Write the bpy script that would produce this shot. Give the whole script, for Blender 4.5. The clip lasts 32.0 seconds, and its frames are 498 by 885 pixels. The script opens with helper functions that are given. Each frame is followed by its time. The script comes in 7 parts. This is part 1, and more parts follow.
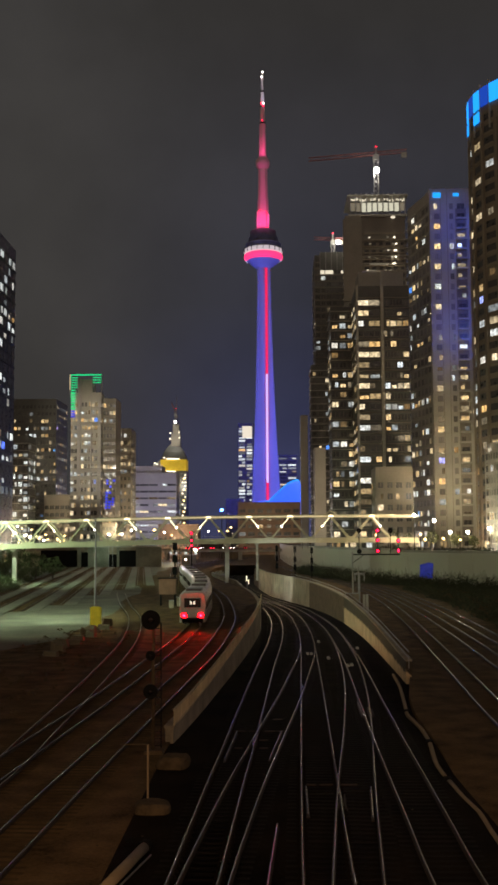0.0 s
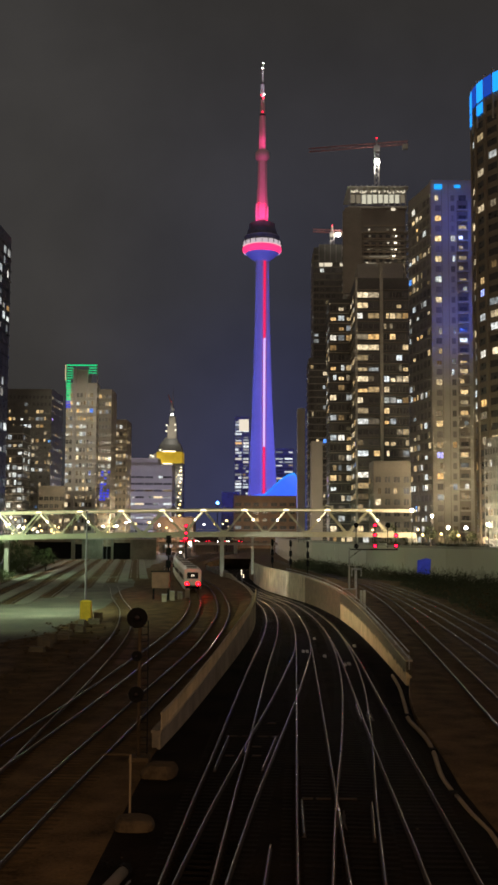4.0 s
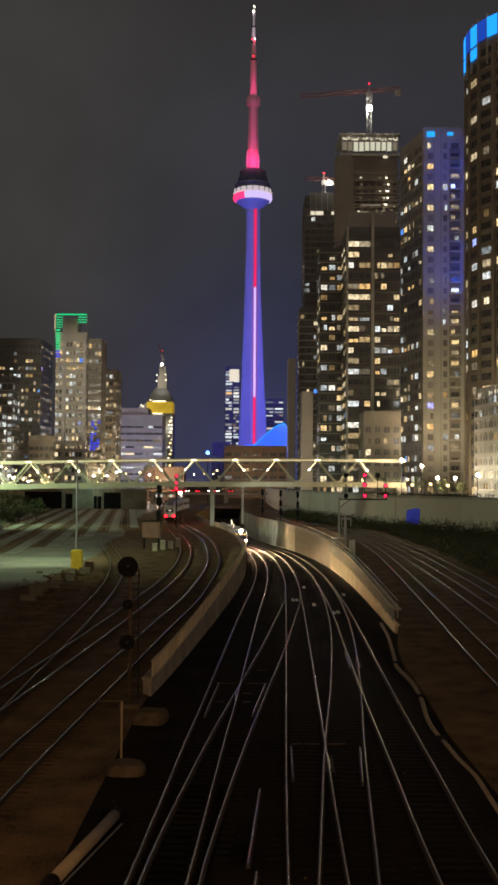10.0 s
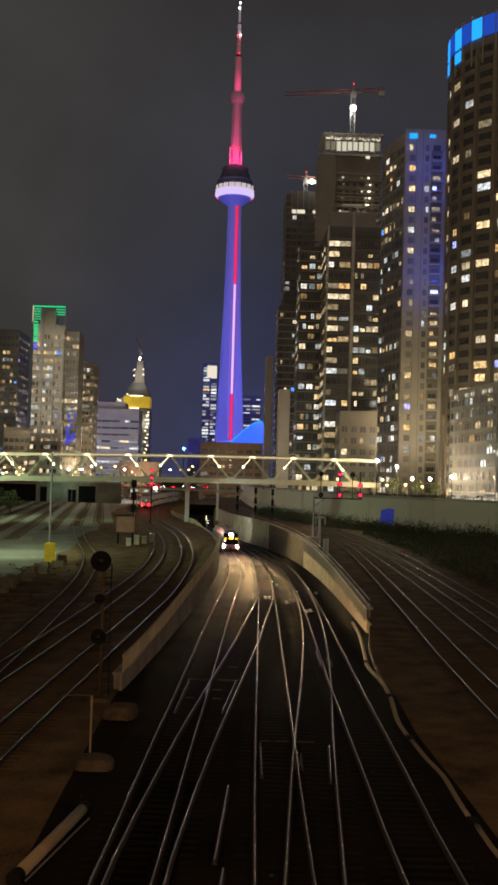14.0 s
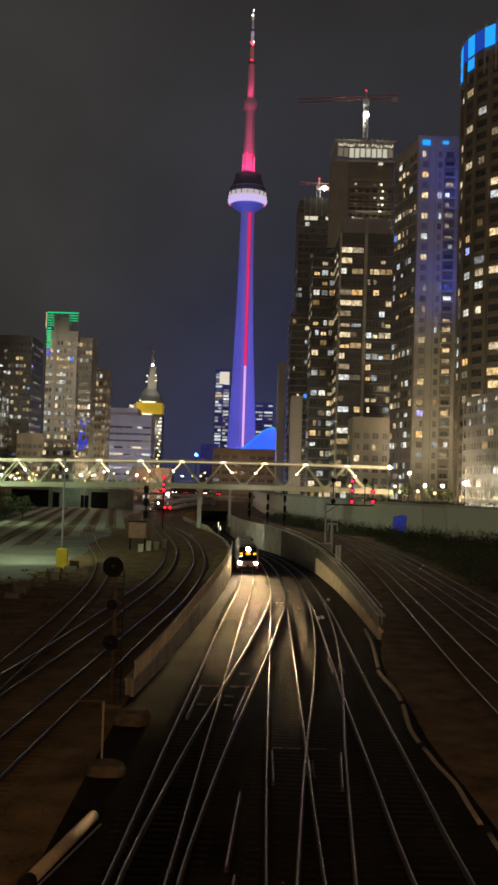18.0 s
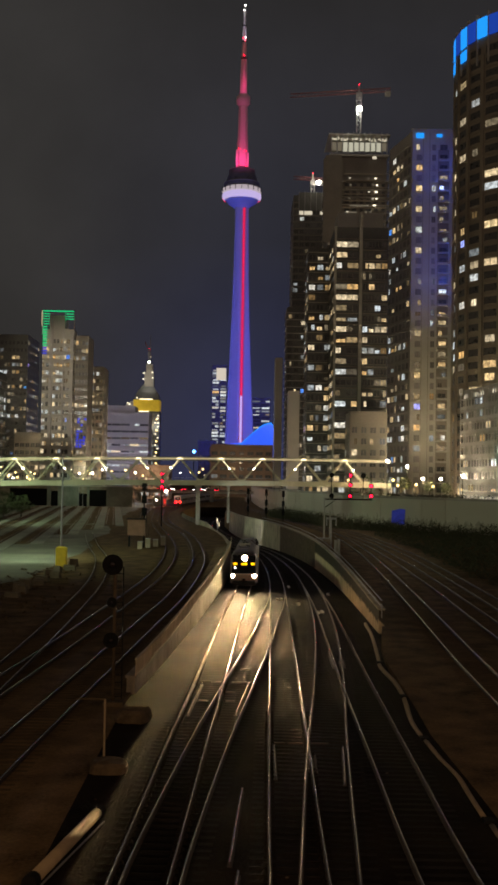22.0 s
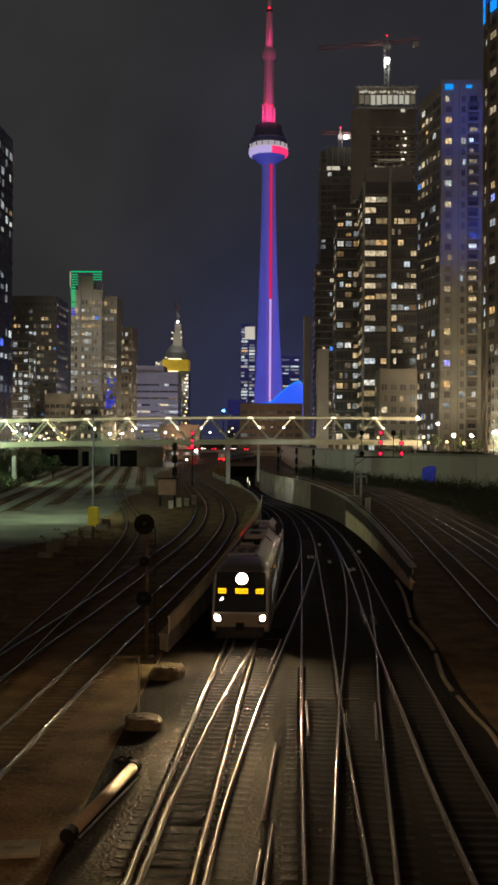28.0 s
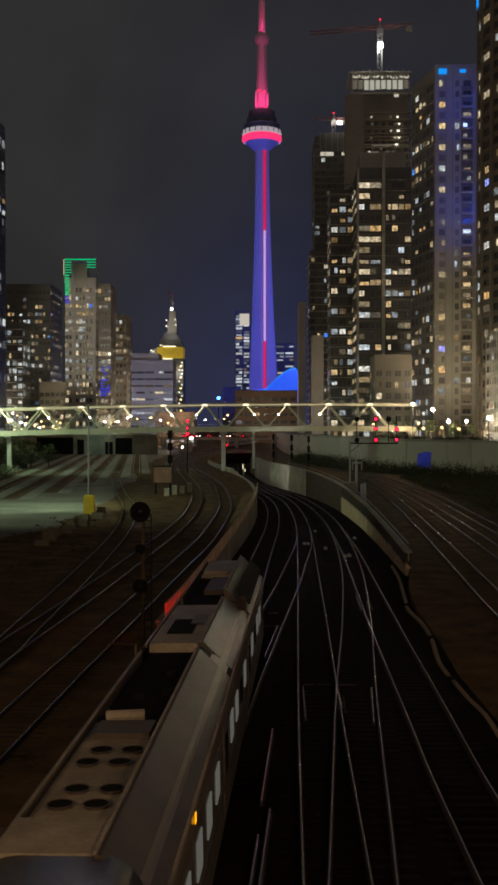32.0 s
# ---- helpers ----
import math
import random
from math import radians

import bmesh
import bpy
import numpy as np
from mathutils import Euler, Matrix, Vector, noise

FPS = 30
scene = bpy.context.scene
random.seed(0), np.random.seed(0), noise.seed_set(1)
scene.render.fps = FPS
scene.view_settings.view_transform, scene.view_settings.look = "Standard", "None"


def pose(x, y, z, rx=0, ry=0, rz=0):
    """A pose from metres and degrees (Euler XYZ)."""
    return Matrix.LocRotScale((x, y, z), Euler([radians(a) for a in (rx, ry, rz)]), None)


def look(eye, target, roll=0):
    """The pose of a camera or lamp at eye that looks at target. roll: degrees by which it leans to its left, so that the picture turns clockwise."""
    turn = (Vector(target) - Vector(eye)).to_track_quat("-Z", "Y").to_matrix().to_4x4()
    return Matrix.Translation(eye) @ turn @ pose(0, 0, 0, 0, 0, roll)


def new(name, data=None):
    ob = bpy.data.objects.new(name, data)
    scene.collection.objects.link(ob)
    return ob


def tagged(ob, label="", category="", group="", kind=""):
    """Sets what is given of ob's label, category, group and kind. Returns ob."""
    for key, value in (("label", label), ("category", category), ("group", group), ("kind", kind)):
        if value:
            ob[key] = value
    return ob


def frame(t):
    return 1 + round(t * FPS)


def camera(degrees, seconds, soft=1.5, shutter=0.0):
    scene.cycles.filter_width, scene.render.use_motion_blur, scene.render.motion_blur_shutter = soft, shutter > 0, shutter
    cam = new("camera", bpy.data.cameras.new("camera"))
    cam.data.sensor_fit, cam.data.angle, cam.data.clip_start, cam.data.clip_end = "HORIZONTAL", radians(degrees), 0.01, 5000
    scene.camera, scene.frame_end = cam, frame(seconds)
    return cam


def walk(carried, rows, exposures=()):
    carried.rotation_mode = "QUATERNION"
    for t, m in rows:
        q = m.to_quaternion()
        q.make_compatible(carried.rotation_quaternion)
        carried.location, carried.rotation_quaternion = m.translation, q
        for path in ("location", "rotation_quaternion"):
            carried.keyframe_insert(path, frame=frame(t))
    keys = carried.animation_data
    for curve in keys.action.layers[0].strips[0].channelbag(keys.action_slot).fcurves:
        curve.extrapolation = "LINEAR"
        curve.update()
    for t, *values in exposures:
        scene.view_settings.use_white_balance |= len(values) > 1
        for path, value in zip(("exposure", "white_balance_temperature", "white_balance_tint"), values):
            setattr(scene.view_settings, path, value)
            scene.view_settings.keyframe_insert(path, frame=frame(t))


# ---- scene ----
cam = camera(26.2, 32.0, soft=3.0)
PATH = [
    (0.0, pose(0, -3.4, 10, 95.160, 0.288, 1.045)),
    (0.5, pose(0, 3.2, 10, 95.249, 0.429, 0.930)),
    (1.0, pose(0, 4.2, 10, 95.240, 0.457, 0.919)),
    (1.5, pose(0, 1.5, 10, 95.193, 0.405, 0.896)),
    (2.0, pose(0, 0.0, 10, 95.067, 0.232, 0.767)),
    (2.5, pose(0, 0.0, 10, 94.923, 0.032, 0.700)),
    (3.0, pose(0, 0.0, 10, 94.694, -0.147, 0.670)),
    (3.5, pose(0, 0.0, 10, 94.754, -0.245, 0.740)),
    (5.5, pose(0, 0.0, 10, 94.859, -0.383, 0.927)),
    (6.0, pose(0, 0.0, 10, 94.457, -0.740, 0.516)),
    (6.5, pose(0, 0.0, 10, 94.047, -0.962, -0.050)),
    (7.0, pose(0, 0.0, 10, 93.579, -0.960, -0.575)),
    (7.5, pose(0, 0.0, 10, 93.132, -0.941, -0.597)),
    (8.0, pose(0, 0.0, 10, 92.786, -0.847, -0.354)),
    (8.5, pose(0, 0.0, 10, 92.597, -0.715, -0.173)),
    (9.0, pose(0, 0.0, 10, 92.508, -0.600, -0.000)),
    (9.5, pose(0, 0.0, 10, 92.328, -0.446, 0.194)),
    (10.0, pose(0, 0.0, 10, 92.144, -0.373, 0.290)),
    (10.5, pose(0, 0.0, 10, 91.952, -0.416, 0.385)),
    (11.0, pose(0, 0.0, 10, 91.731, -0.493, 0.480)),
    (11.5, pose(0, 0.0, 10, 91.512, -0.583, 0.344)),
    (12.0, pose(0, 0.0, 10, 91.416, -0.676, 0.037)),
    (12.5, pose(0, 0.0, 10, 91.399, -0.843, -0.261)),
    (13.0, pose(0, 0.0, 10, 91.438, -1.091, -0.661)),
    (13.5, pose(0, 0.0, 10, 91.673, -1.423, -0.928)),
    (14.0, pose(0, 0.0, 10, 92.004, -1.639, -1.028)),
    (14.5, pose(0, 0.0, 10, 92.325, -1.705, -0.910)),
    (15.0, pose(0, 0.0, 10, 92.547, -1.715, -0.773)),
    (15.5, pose(0, 0.0, 10, 92.696, -1.585, -0.604)),
    (17.5, pose(0, 0.0, 10, 92.387, -1.756, -0.465)),
    (18.0, pose(0, 0.0, 10, 92.320, -1.779, -0.373)),
    (18.5, pose(0, 0.0, 10, 92.258, -1.701, -0.220)),
    (19.0, pose(0, 0.0, 10, 92.167, -1.558, -0.070)),
    (19.5, pose(0, 0.0, 10, 92.000, -1.382, 0.030)),
    (20.0, pose(0, 0.0, 10, 91.735, -1.235, 0.020)),
    (20.5, pose(0, 0.0, 10, 91.583, -1.129, -0.179)),
    (21.0, pose(0, 0.0, 10, 91.670, -1.026, -0.357)),
    (21.5, pose(0, 0.0, 10, 92.034, -0.995, -0.619)),
    (22.0, pose(0, 0.0, 10, 92.099, -0.967, -0.467)),
    (22.5, pose(0, 0.0, 10, 92.043, -0.969, -0.319)),
    (23.0, pose(0, 0.0, 10, 91.861, -0.925, -0.209)),
    (23.5, pose(0, 0.0, 10, 91.548, -0.921, -0.180)),
    (24.0, pose(0, 0.0, 10, 91.287, -0.978, -0.196)),
    (24.5, pose(0, 0.0, 10, 91.073, -1.026, -0.109)),
    (25.0, pose(0, 0.0, 10, 91.122, -1.069, 0.098)),
    (25.5, pose(0, 0.0, 10, 91.045, -1.039, 0.427)),
    (27.5, pose(0, 0.0, 10, 89.994, -0.402, 1.116)),
    (28.0, pose(0, 0.0, 10, 89.875, -0.363, 1.133)),
    (28.5, pose(0, 0.0, 10, 89.869, -0.304, 1.243)),
    (29.0, pose(0, 0.0, 10, 90.017, -0.361, 1.166)),
    (29.5, pose(0, 0.0, 10, 90.132, -0.388, 1.048)),
    (30.0, pose(0, 0.0, 10, 90.157, -0.464, 0.980)),
    (30.5, pose(0, 0.0, 10, 90.032, -0.423, 0.944)),
    (31.0, pose(0, 0.0, 10, 89.726, -0.400, 0.938)),
    (31.5, pose(0, 0.0, 10, 89.426, -0.249, 0.947)),
    (32.0, pose(0, 0.0, 10, 89.184, 0.014, 0.874)),
]
EXPOSURES = [(0, 0.8, 6500, 10), (9, 0.75, 6500, 10), (13, 0.8, 6500, 10), (17.5, 0.62, 6500, 10), (21, 0.44, 6500, 10), (24, 0.26, 6500, 10), (28, 0.22, 6200, 10), (32, 0.14, 6150, 10)]
walk(cam, PATH, EXPOSURES)

# ------------------------------------------------------------------ world and lamps
world = bpy.data.worlds.new("night_sky")
scene.world = world
world.use_nodes = True


def build_sky():
    nt = world.node_tree
    n, l = nt.nodes, nt.links
    bg = n["Background"]
    co = n.new("ShaderNodeTexCoord")
    sep = n.new("ShaderNodeSeparateXYZ")
    l.new(co.outputs["Generated"], sep.inputs[0])
    ramp = n.new("ShaderNodeValToRGB")          # dull city glow: bluish low, grey-brown high
    e = ramp.color_ramp.elements
    e[0].position, e[0].color = 0.0, (0.025, 0.028, 0.072, 1)
    e[1].position, e[1].color = 0.45, (0.0180, 0.0167, 0.0160, 1)
    m = e.new(0.22)
    m.color = (0.0188, 0.0190, 0.0262, 1)
    l.new(sep.outputs["Z"], ramp.inputs[0])
    noi = n.new("ShaderNodeTexNoise")
    noi.inputs["Scale"].default_value, noi.inputs["Detail"].default_value = 4.0, 8.0
    l.new(co.outputs["Generated"], noi.inputs["Vector"])
    mr = n.new("ShaderNodeMapRange")
    mr.inputs["From Min"].default_value, mr.inputs["From Max"].default_value = 0.3, 0.7
    mr.inputs["To Min"].default_value, mr.inputs["To Max"].default_value = 0.72, 1.28
    l.new(noi.outputs["Fac"], mr.inputs["Value"])
    mul = n.new("ShaderNodeVectorMath")
    mul.operation = "SCALE"
    # the blue of the lit tower fades towards the older city on one side
    west = n.new("ShaderNodeMapRange")
    west.interpolation_type = "SMOOTHSTEP"
    west.inputs["From Min"].default_value, west.inputs["From Max"].default_value = 0.04, -0.22
    l.new(sep.outputs["X"], west.inputs["Value"])
    tint = n.new("ShaderNodeMix")
    tint.data_type = "RGBA"
    l.new(west.outputs["Result"], tint.inputs["Factor"])
    l.new(ramp.outputs["Color"], tint.inputs["A"])
    tint.inputs["B"].default_value = (0.0230, 0.0215, 0.0203, 1)
    l.new(tint.outputs["Result"], mul.inputs[0])
    l.new(mr.outputs["Result"], mul.inputs["Scale"])
    # the city behind the bridge glows warmer along its horizon
    back = n.new("ShaderNodeMapRange")
    back.interpolation_type = "SMOOTHSTEP"
    back.inputs["From Min"].default_value, back.inputs["From Max"].default_value = 0.55, -0.6
    l.new(sep.outputs["Y"], back.inputs["Value"])
    low = n.new("ShaderNodeMapRange")
    low.interpolation_type = "SMOOTHSTEP"
    low.inputs["From Min"].default_value, low.inputs["From Max"].default_value = 0.75, 0.0
    l.new(sep.outputs["Z"], low.inputs["Value"])
    both = n.new("ShaderNodeMath")
    both.operation = "MULTIPLY"
    l.new(back.outputs["Result"], both.inputs[0])
    l.new(low.outputs["Result"], both.inputs[1])
    warm = n.new("ShaderNodeVectorMath")
    warm.operation = "MULTIPLY_ADD"
    l.new(both.outputs[0], warm.inputs[0])
    warm.inputs[1].default_value = (0.16, 0.115, 0.07)
    l.new(mul.outputs["Vector"], warm.inputs[2])
    l.new(warm.outputs["Vector"], bg.inputs["Color"])
    bg.inputs["Strength"].default_value = 1.0


build_sky()


def lamp(name, kind, place, watts, colour, target=None, size=1.0, cone=60.0, blend=0.5):
    data = bpy.data.lights.new(name, kind)
    data.energy, data.color = watts, colour
    if kind == "AREA":
        data.size = size
    else:
        data.shadow_soft_size = size
    if kind == "SPOT":
        data.spot_size, data.spot_blend = radians(cone), blend
    ob = new(name, data)
    ob.matrix_world = look(place, target) if target else Matrix.Translation(place)
    return ob


BLUE, RED, WARM = (0.10, 0.12, 1.0), (1.0, 0.04, 0.24), (1.0, 0.78, 0.48)
# floodlights on the tall tower's concrete shaft, and its red mast lights
lamp("tower_flood", "SPOT", (-230, 930, 30), 3.4e6, BLUE, (-4, 1227, 165), 4, 50, 0.35)
lamp("tower_flood", "SPOT", (200, 930, 30), 3.0e6, BLUE, (-4, 1227, 165), 4, 50, 0.35)
for lx, lz, aim, lw in ((-16, 375, 392, 1.5e4), (8, 375, 392, 1.5e4), (-12, 462, 474, 7.0e3), (4, 462, 474, 7.0e3)):
    lamp("mast_flood", "SPOT", (lx, 1212, lz), lw, RED, (-4, 1227, aim), 1.0, 120, 0.8)
for lx in (-30, 22):
    lamp("mast_flood", "SPOT", (lx, 1150, 352), 1.0e5, (1.0, 0.08, 0.34), (-4, 1227, 430), 2, 70)
lamp("mast_flood", "SPOT", (-4, 1185, 505), 5.0e4, (0.75, 0.72, 1.0), (-4, 1227, 545), 1.5, 50)
# blue floodlight on the condominium beside the line
for lz in (98, 70):
    lamp("facade_flood", "SPOT", (59.0, 284, lz), 3.4e3, (0.06, 0.14, 1.0), (54.5, 300, lz), 1, 110, 1.0)
# street lamps on the terrace beside the footbridge
for lx, ly, lz in ((33.1, 241, 14.8), (37.9, 243, 13.6), (41, 240, 10.9), (44.6, 238, 10.9), (46.1, 221.5, 11.5)):
    lamp("street_light", "POINT", (lx, ly - 0.45, lz), 120 if ly < 230 else (1700 if lx > 40 else 3800), WARM, size=0.25)
# street lamps below the left-hand towers and on the road bridge that the camera stands on
for lx, ly, lz, lw in ((-104, 405, 13, 4500), (-80, 405, 13, 4500), (-56, 402, 12, 5000), (-44, 428, 12, 11000), (-46, 549, 13, 5000), (24, 380, 14, 14000)):
    lamp("street_light", "POINT", (lx, ly, lz), lw, WARM, size=0.3)
lamp("street_light", "POINT", (-2, 662, 22), 9.0e3, WARM, size=0.3)
lamp("street_light", "POINT", (-64, 560, 14), 4.2e4, (0.70, 0.67, 1.0), size=0.3)
for lx in (-16, 14):
    lamp("bridge_street_light", "POINT", (lx, -6, 17), 6000, (1.0, 0.58, 0.27), size=0.3)
# unseen lamps added to brighten the lower fronts right of the tower
lamp("facade_fill", "SPOT", (16, 262, 9), 7000, WARM, (28, 296, 60), 0.3, 100, 0.9)
lamp("facade_fill", "SPOT", (45, 272, 12), 17000, WARM, (52, 300, 52), 0.3, 120, 0.8)
lamp("wall_light", "SPOT", (-4.0, 221, 2.3), 9.0e3, (0.92, 1.0, 0.94), (3.0, 250, -1.2), 0.15, 60, 0.7)
lamp("facade_fill", "SPOT", (43.5, 221, 8.0), 60, (1.0, 0.88, 0.68), (50.0, 220, 20), 0.3, 140, 0.9)
# unseen lamp added in mid-air to brighten the green-crowned tower's front
lamp("tower_front_fill", "SPOT", (-67, 330, 44), 4.6e4, (1.0, 0.88, 0.66), (-67, 400, 46), 0.5, 40, 0.6)
# yard mast lamp: a greenish discharge light
lamp("yard_light", "SPOT", (-22.1, 129.1, 11.9), 9.0e3, (0.76, 1.0, 0.66), (-33, 142, 0), 0.4, 140, 1.0)
lamp("yard_light", "SPOT", (-62, 112, 24), 5.0e4, (0.78, 1.0, 0.66), (-34, 138, 0), 0.6, 100, 1.0)
lamp("yard_light", "SPOT", (-78, 235, 22), 5.6e4, (0.70, 1.0, 0.64), (-55, 250, 0), 0.5, 105, 0.9)
lamp("yard_light", "SPOT", (-60, 388, 9), 9.0e2, (0.60, 1.0, 0.74), (-61, 405, 2), 0.4, 120, 0.9)

# ------------------------------------------------------------------ materials


def mat(name, colour, rough=0.8, metal=0.0, var=0.25, scale=1.0, fine=12.0, bump=0.15, glow=None, power=0.0, random_tint=0.0, coat=0.0, sheen=0.5):
    """A surface with broad stains and fine grain in object space."""
    m = bpy.data.materials.new(name)
    m.use_nodes = True
    n, l = m.node_tree.nodes, m.node_tree.links
    b = n["Principled BSDF"]
    b.inputs["Roughness"].default_value, b.inputs["Metallic"].default_value = rough, metal
    b.inputs["Coat Weight"].default_value, b.inputs["Specular IOR Level"].default_value = coat, sheen
    co = n.new("ShaderNodeTexCoord")
    big, small = n.new("ShaderNodeTexNoise"), n.new("ShaderNodeTexNoise")
    big.inputs["Scale"].default_value, big.inputs["Detail"].default_value = scale, 5
    small.inputs["Scale"].default_value, small.inputs["Detail"].default_value = fine, 3
    for t in (big, small):
        l.new(co.outputs["Object"], t.inputs["Vector"])
    mix = n.new("ShaderNodeMath")
    mix.operation = "MULTIPLY_ADD"
    l.new(small.outputs["Fac"], mix.inputs[0])
    mix.inputs[1].default_value = 0.5
    l.new(big.outputs["Fac"], mix.inputs[2])
    mr = n.new("ShaderNodeMapRange")
    mr.inputs["From Min"].default_value, mr.inputs["From Max"].default_value = 0.45, 1.05
    mr.inputs["To Min"].default_value, mr.inputs["To Max"].default_value = 1 - var, 1 + var
    l.new(mix.outputs[0], mr.inputs["Value"])
    sc = n.new("ShaderNodeVectorMath")
    sc.operation = "SCALE"
    sc.inputs[0].default_value = colour
    last = mr.outputs["Result"]
    if random_tint:
        info = n.new("ShaderNodeObjectInfo")
        r2 = n.new("ShaderNodeMapRange")
        r2.inputs["To Min"].default_value, r2.inputs["To Max"].default_value = 1 - random_tint, 1 + random_tint
        l.new(info.outputs["Random"], r2.inputs["Value"])
        mm = n.new("ShaderNodeMath")
        mm.operation = "MULTIPLY"
        l.new(last, mm.inputs[0])
        l.new(r2.outputs["Result"], mm.inputs[1])
        last = mm.outputs[0]
    l.new(last, sc.inputs["Scale"])
    l.new(sc.outputs["Vector"], b.inputs["Base Color"])
    rr = n.new("ShaderNodeMapRange")
    rr.inputs["To Min"].default_value, rr.inputs["To Max"].default_value = max(0.03, rough - 0.12), min(1, rough + 0.12)
    l.new(small.outputs["Fac"], rr.inputs["Value"])
    l.new(rr.outputs["Result"], b.inputs["Roughness"])
    if bump:
        bp = n.new("ShaderNodeBump")
        bp.inputs["Strength"].default_value, bp.inputs["Distance"].default_value = bump, 0.05
        l.new(small.outputs["Fac"], bp.inputs["Height"])
        l.new(bp.outputs["Normal"], b.inputs["Normal"])
    if glow:
        b.inputs["Emission Color"].default_value = (*glow, 1)
        b.inputs["Emission Strength"].default_value = power
    return m


def light_mat(name, colour, power):
    m = bpy.data.materials.new(name)
    m.use_nodes = True
    b = m.node_tree.nodes["Principled BSDF"]
    b.inputs["Base Color"].default_value = (0.03, 0.03, 0.03, 1)
    b.inputs["Emission Color"].default_value = (*colour, 1)
    b.inputs["Emission Strength"].default_value = power
    return m


def window_mat(name, stops, low, high):
    """Lit rooms: each pane has its own tint and brightness, with curtains and furniture as soft blotches."""
    m = bpy.data.materials.new(name)
    m.use_nodes = True
    n, l = m.node_tree.nodes, m.node_tree.links
    b = n["Principled BSDF"]
    b.inputs["Base Color"].default_value, b.inputs["Roughness"].default_value = (0.03, 0.03, 0.03, 1), 0.15
    info = n.new("ShaderNodeObjectInfo")
    ramp = n.new("ShaderNodeValToRGB")
    e = ramp.color_ramp.elements
    e[0].position, e[0].color = 0, (*stops[0], 1)
    e[1].position, e[1].color = 1, (*stops[-1], 1)
    for i, c in enumerate(stops[1:-1]):
        k = e.new((i + 1) / (len(stops) - 1))
        k.color = (*c, 1)
    l.new(info.outputs["Random"], ramp.inputs[0])
    wn = n.new("ShaderNodeTexWhiteNoise")
    wn.noise_dimensions = "1D"
    l.new(info.outputs["Random"], wn.inputs["W"])
    geo = n.new("ShaderNodeNewGeometry")
    noi = n.new("ShaderNodeTexNoise")
    noi.inputs["Scale"].default_value, noi.inputs["Detail"].default_value = 1.2, 2
    l.new(geo.outputs["Position"], noi.inputs["Vector"])
    mr = n.new("ShaderNodeMapRange")
    mr.inputs["From Min"].default_value, mr.inputs["From Max"].default_value = 0.35, 0.65
    mr.inputs["To Min"].default_value, mr.inputs["To Max"].default_value = 0.45, 1.3
    l.new(noi.outputs["Fac"], mr.inputs["Value"])
    pw = n.new("ShaderNodeMath")
    pw.operation = "POWER"
    l.new(wn.outputs["Value"], pw.inputs[0])
    pw.inputs[1].default_value = 1.4
    r2 = n.new("ShaderNodeMapRange")
    r2.inputs["To Min"].default_value, r2.inputs["To Max"].default_value = low, high
    l.new(pw.outputs[0], r2.inputs["Value"])
    mm = n.new("ShaderNodeMath")
    mm.operation = "MULTIPLY"
    l.new(mr.outputs["Result"], mm.inputs[0])
    l.new(r2.outputs["Result"], mm.inputs[1])
    l.new(ramp.outputs["Color"], b.inputs["Emission Color"])
    l.new(mm.outputs[0], b.inputs["Emission Strength"])
    return m


def two_tone(name, pale, dark, edge, ragged):
    """Cast concrete, one tone below and another above a ragged edge at a height in metres."""
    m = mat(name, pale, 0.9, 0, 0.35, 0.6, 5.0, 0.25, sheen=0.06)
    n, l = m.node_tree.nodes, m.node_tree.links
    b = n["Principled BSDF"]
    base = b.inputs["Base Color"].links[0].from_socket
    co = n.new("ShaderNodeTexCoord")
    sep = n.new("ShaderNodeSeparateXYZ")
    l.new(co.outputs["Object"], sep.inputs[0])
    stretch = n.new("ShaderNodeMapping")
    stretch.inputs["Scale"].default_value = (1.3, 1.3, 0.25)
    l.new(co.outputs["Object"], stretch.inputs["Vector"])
    edge_noise = n.new("ShaderNodeTexNoise")
    edge_noise.inputs["Scale"].default_value, edge_noise.inputs["Detail"].default_value = 0.9, 6
    l.new(stretch.outputs["Vector"], edge_noise.inputs["Vector"])
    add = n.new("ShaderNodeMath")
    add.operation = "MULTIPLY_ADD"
    l.new(edge_noise.outputs["Fac"], add.inputs[0])
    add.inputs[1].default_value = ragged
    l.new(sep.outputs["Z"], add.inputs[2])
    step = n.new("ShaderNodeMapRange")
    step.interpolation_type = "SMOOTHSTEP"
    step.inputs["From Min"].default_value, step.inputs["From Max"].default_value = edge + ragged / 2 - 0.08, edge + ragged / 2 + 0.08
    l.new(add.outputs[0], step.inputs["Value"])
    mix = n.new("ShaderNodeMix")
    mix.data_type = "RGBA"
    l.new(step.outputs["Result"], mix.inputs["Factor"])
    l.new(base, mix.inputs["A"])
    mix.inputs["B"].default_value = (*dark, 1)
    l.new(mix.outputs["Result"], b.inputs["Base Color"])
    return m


M = {}
# the cutting wall's beam-lit lower band and shaded top are put into the colour
M["shaded_top"] = two_tone("shaded_top_concrete", (0.50, 0.38, 0.235), (0.05, 0.042, 0.03), 0.05, 1.3)
M["mottled"] = two_tone("mottled_concrete", (0.36, 0.335, 0.275), (0.50, 0.47, 0.39), 2.6, 6.0)
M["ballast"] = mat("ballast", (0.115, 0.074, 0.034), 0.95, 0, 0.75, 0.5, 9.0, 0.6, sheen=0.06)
# far darker than the other ballast; used on the cutting floor and tie plates
M["blackish"] = mat("blackish_ballast", (0.012, 0.0083, 0.0055), 0.92, 0, 0.95, 0.28, 9.0, 0.9, sheen=0.03)
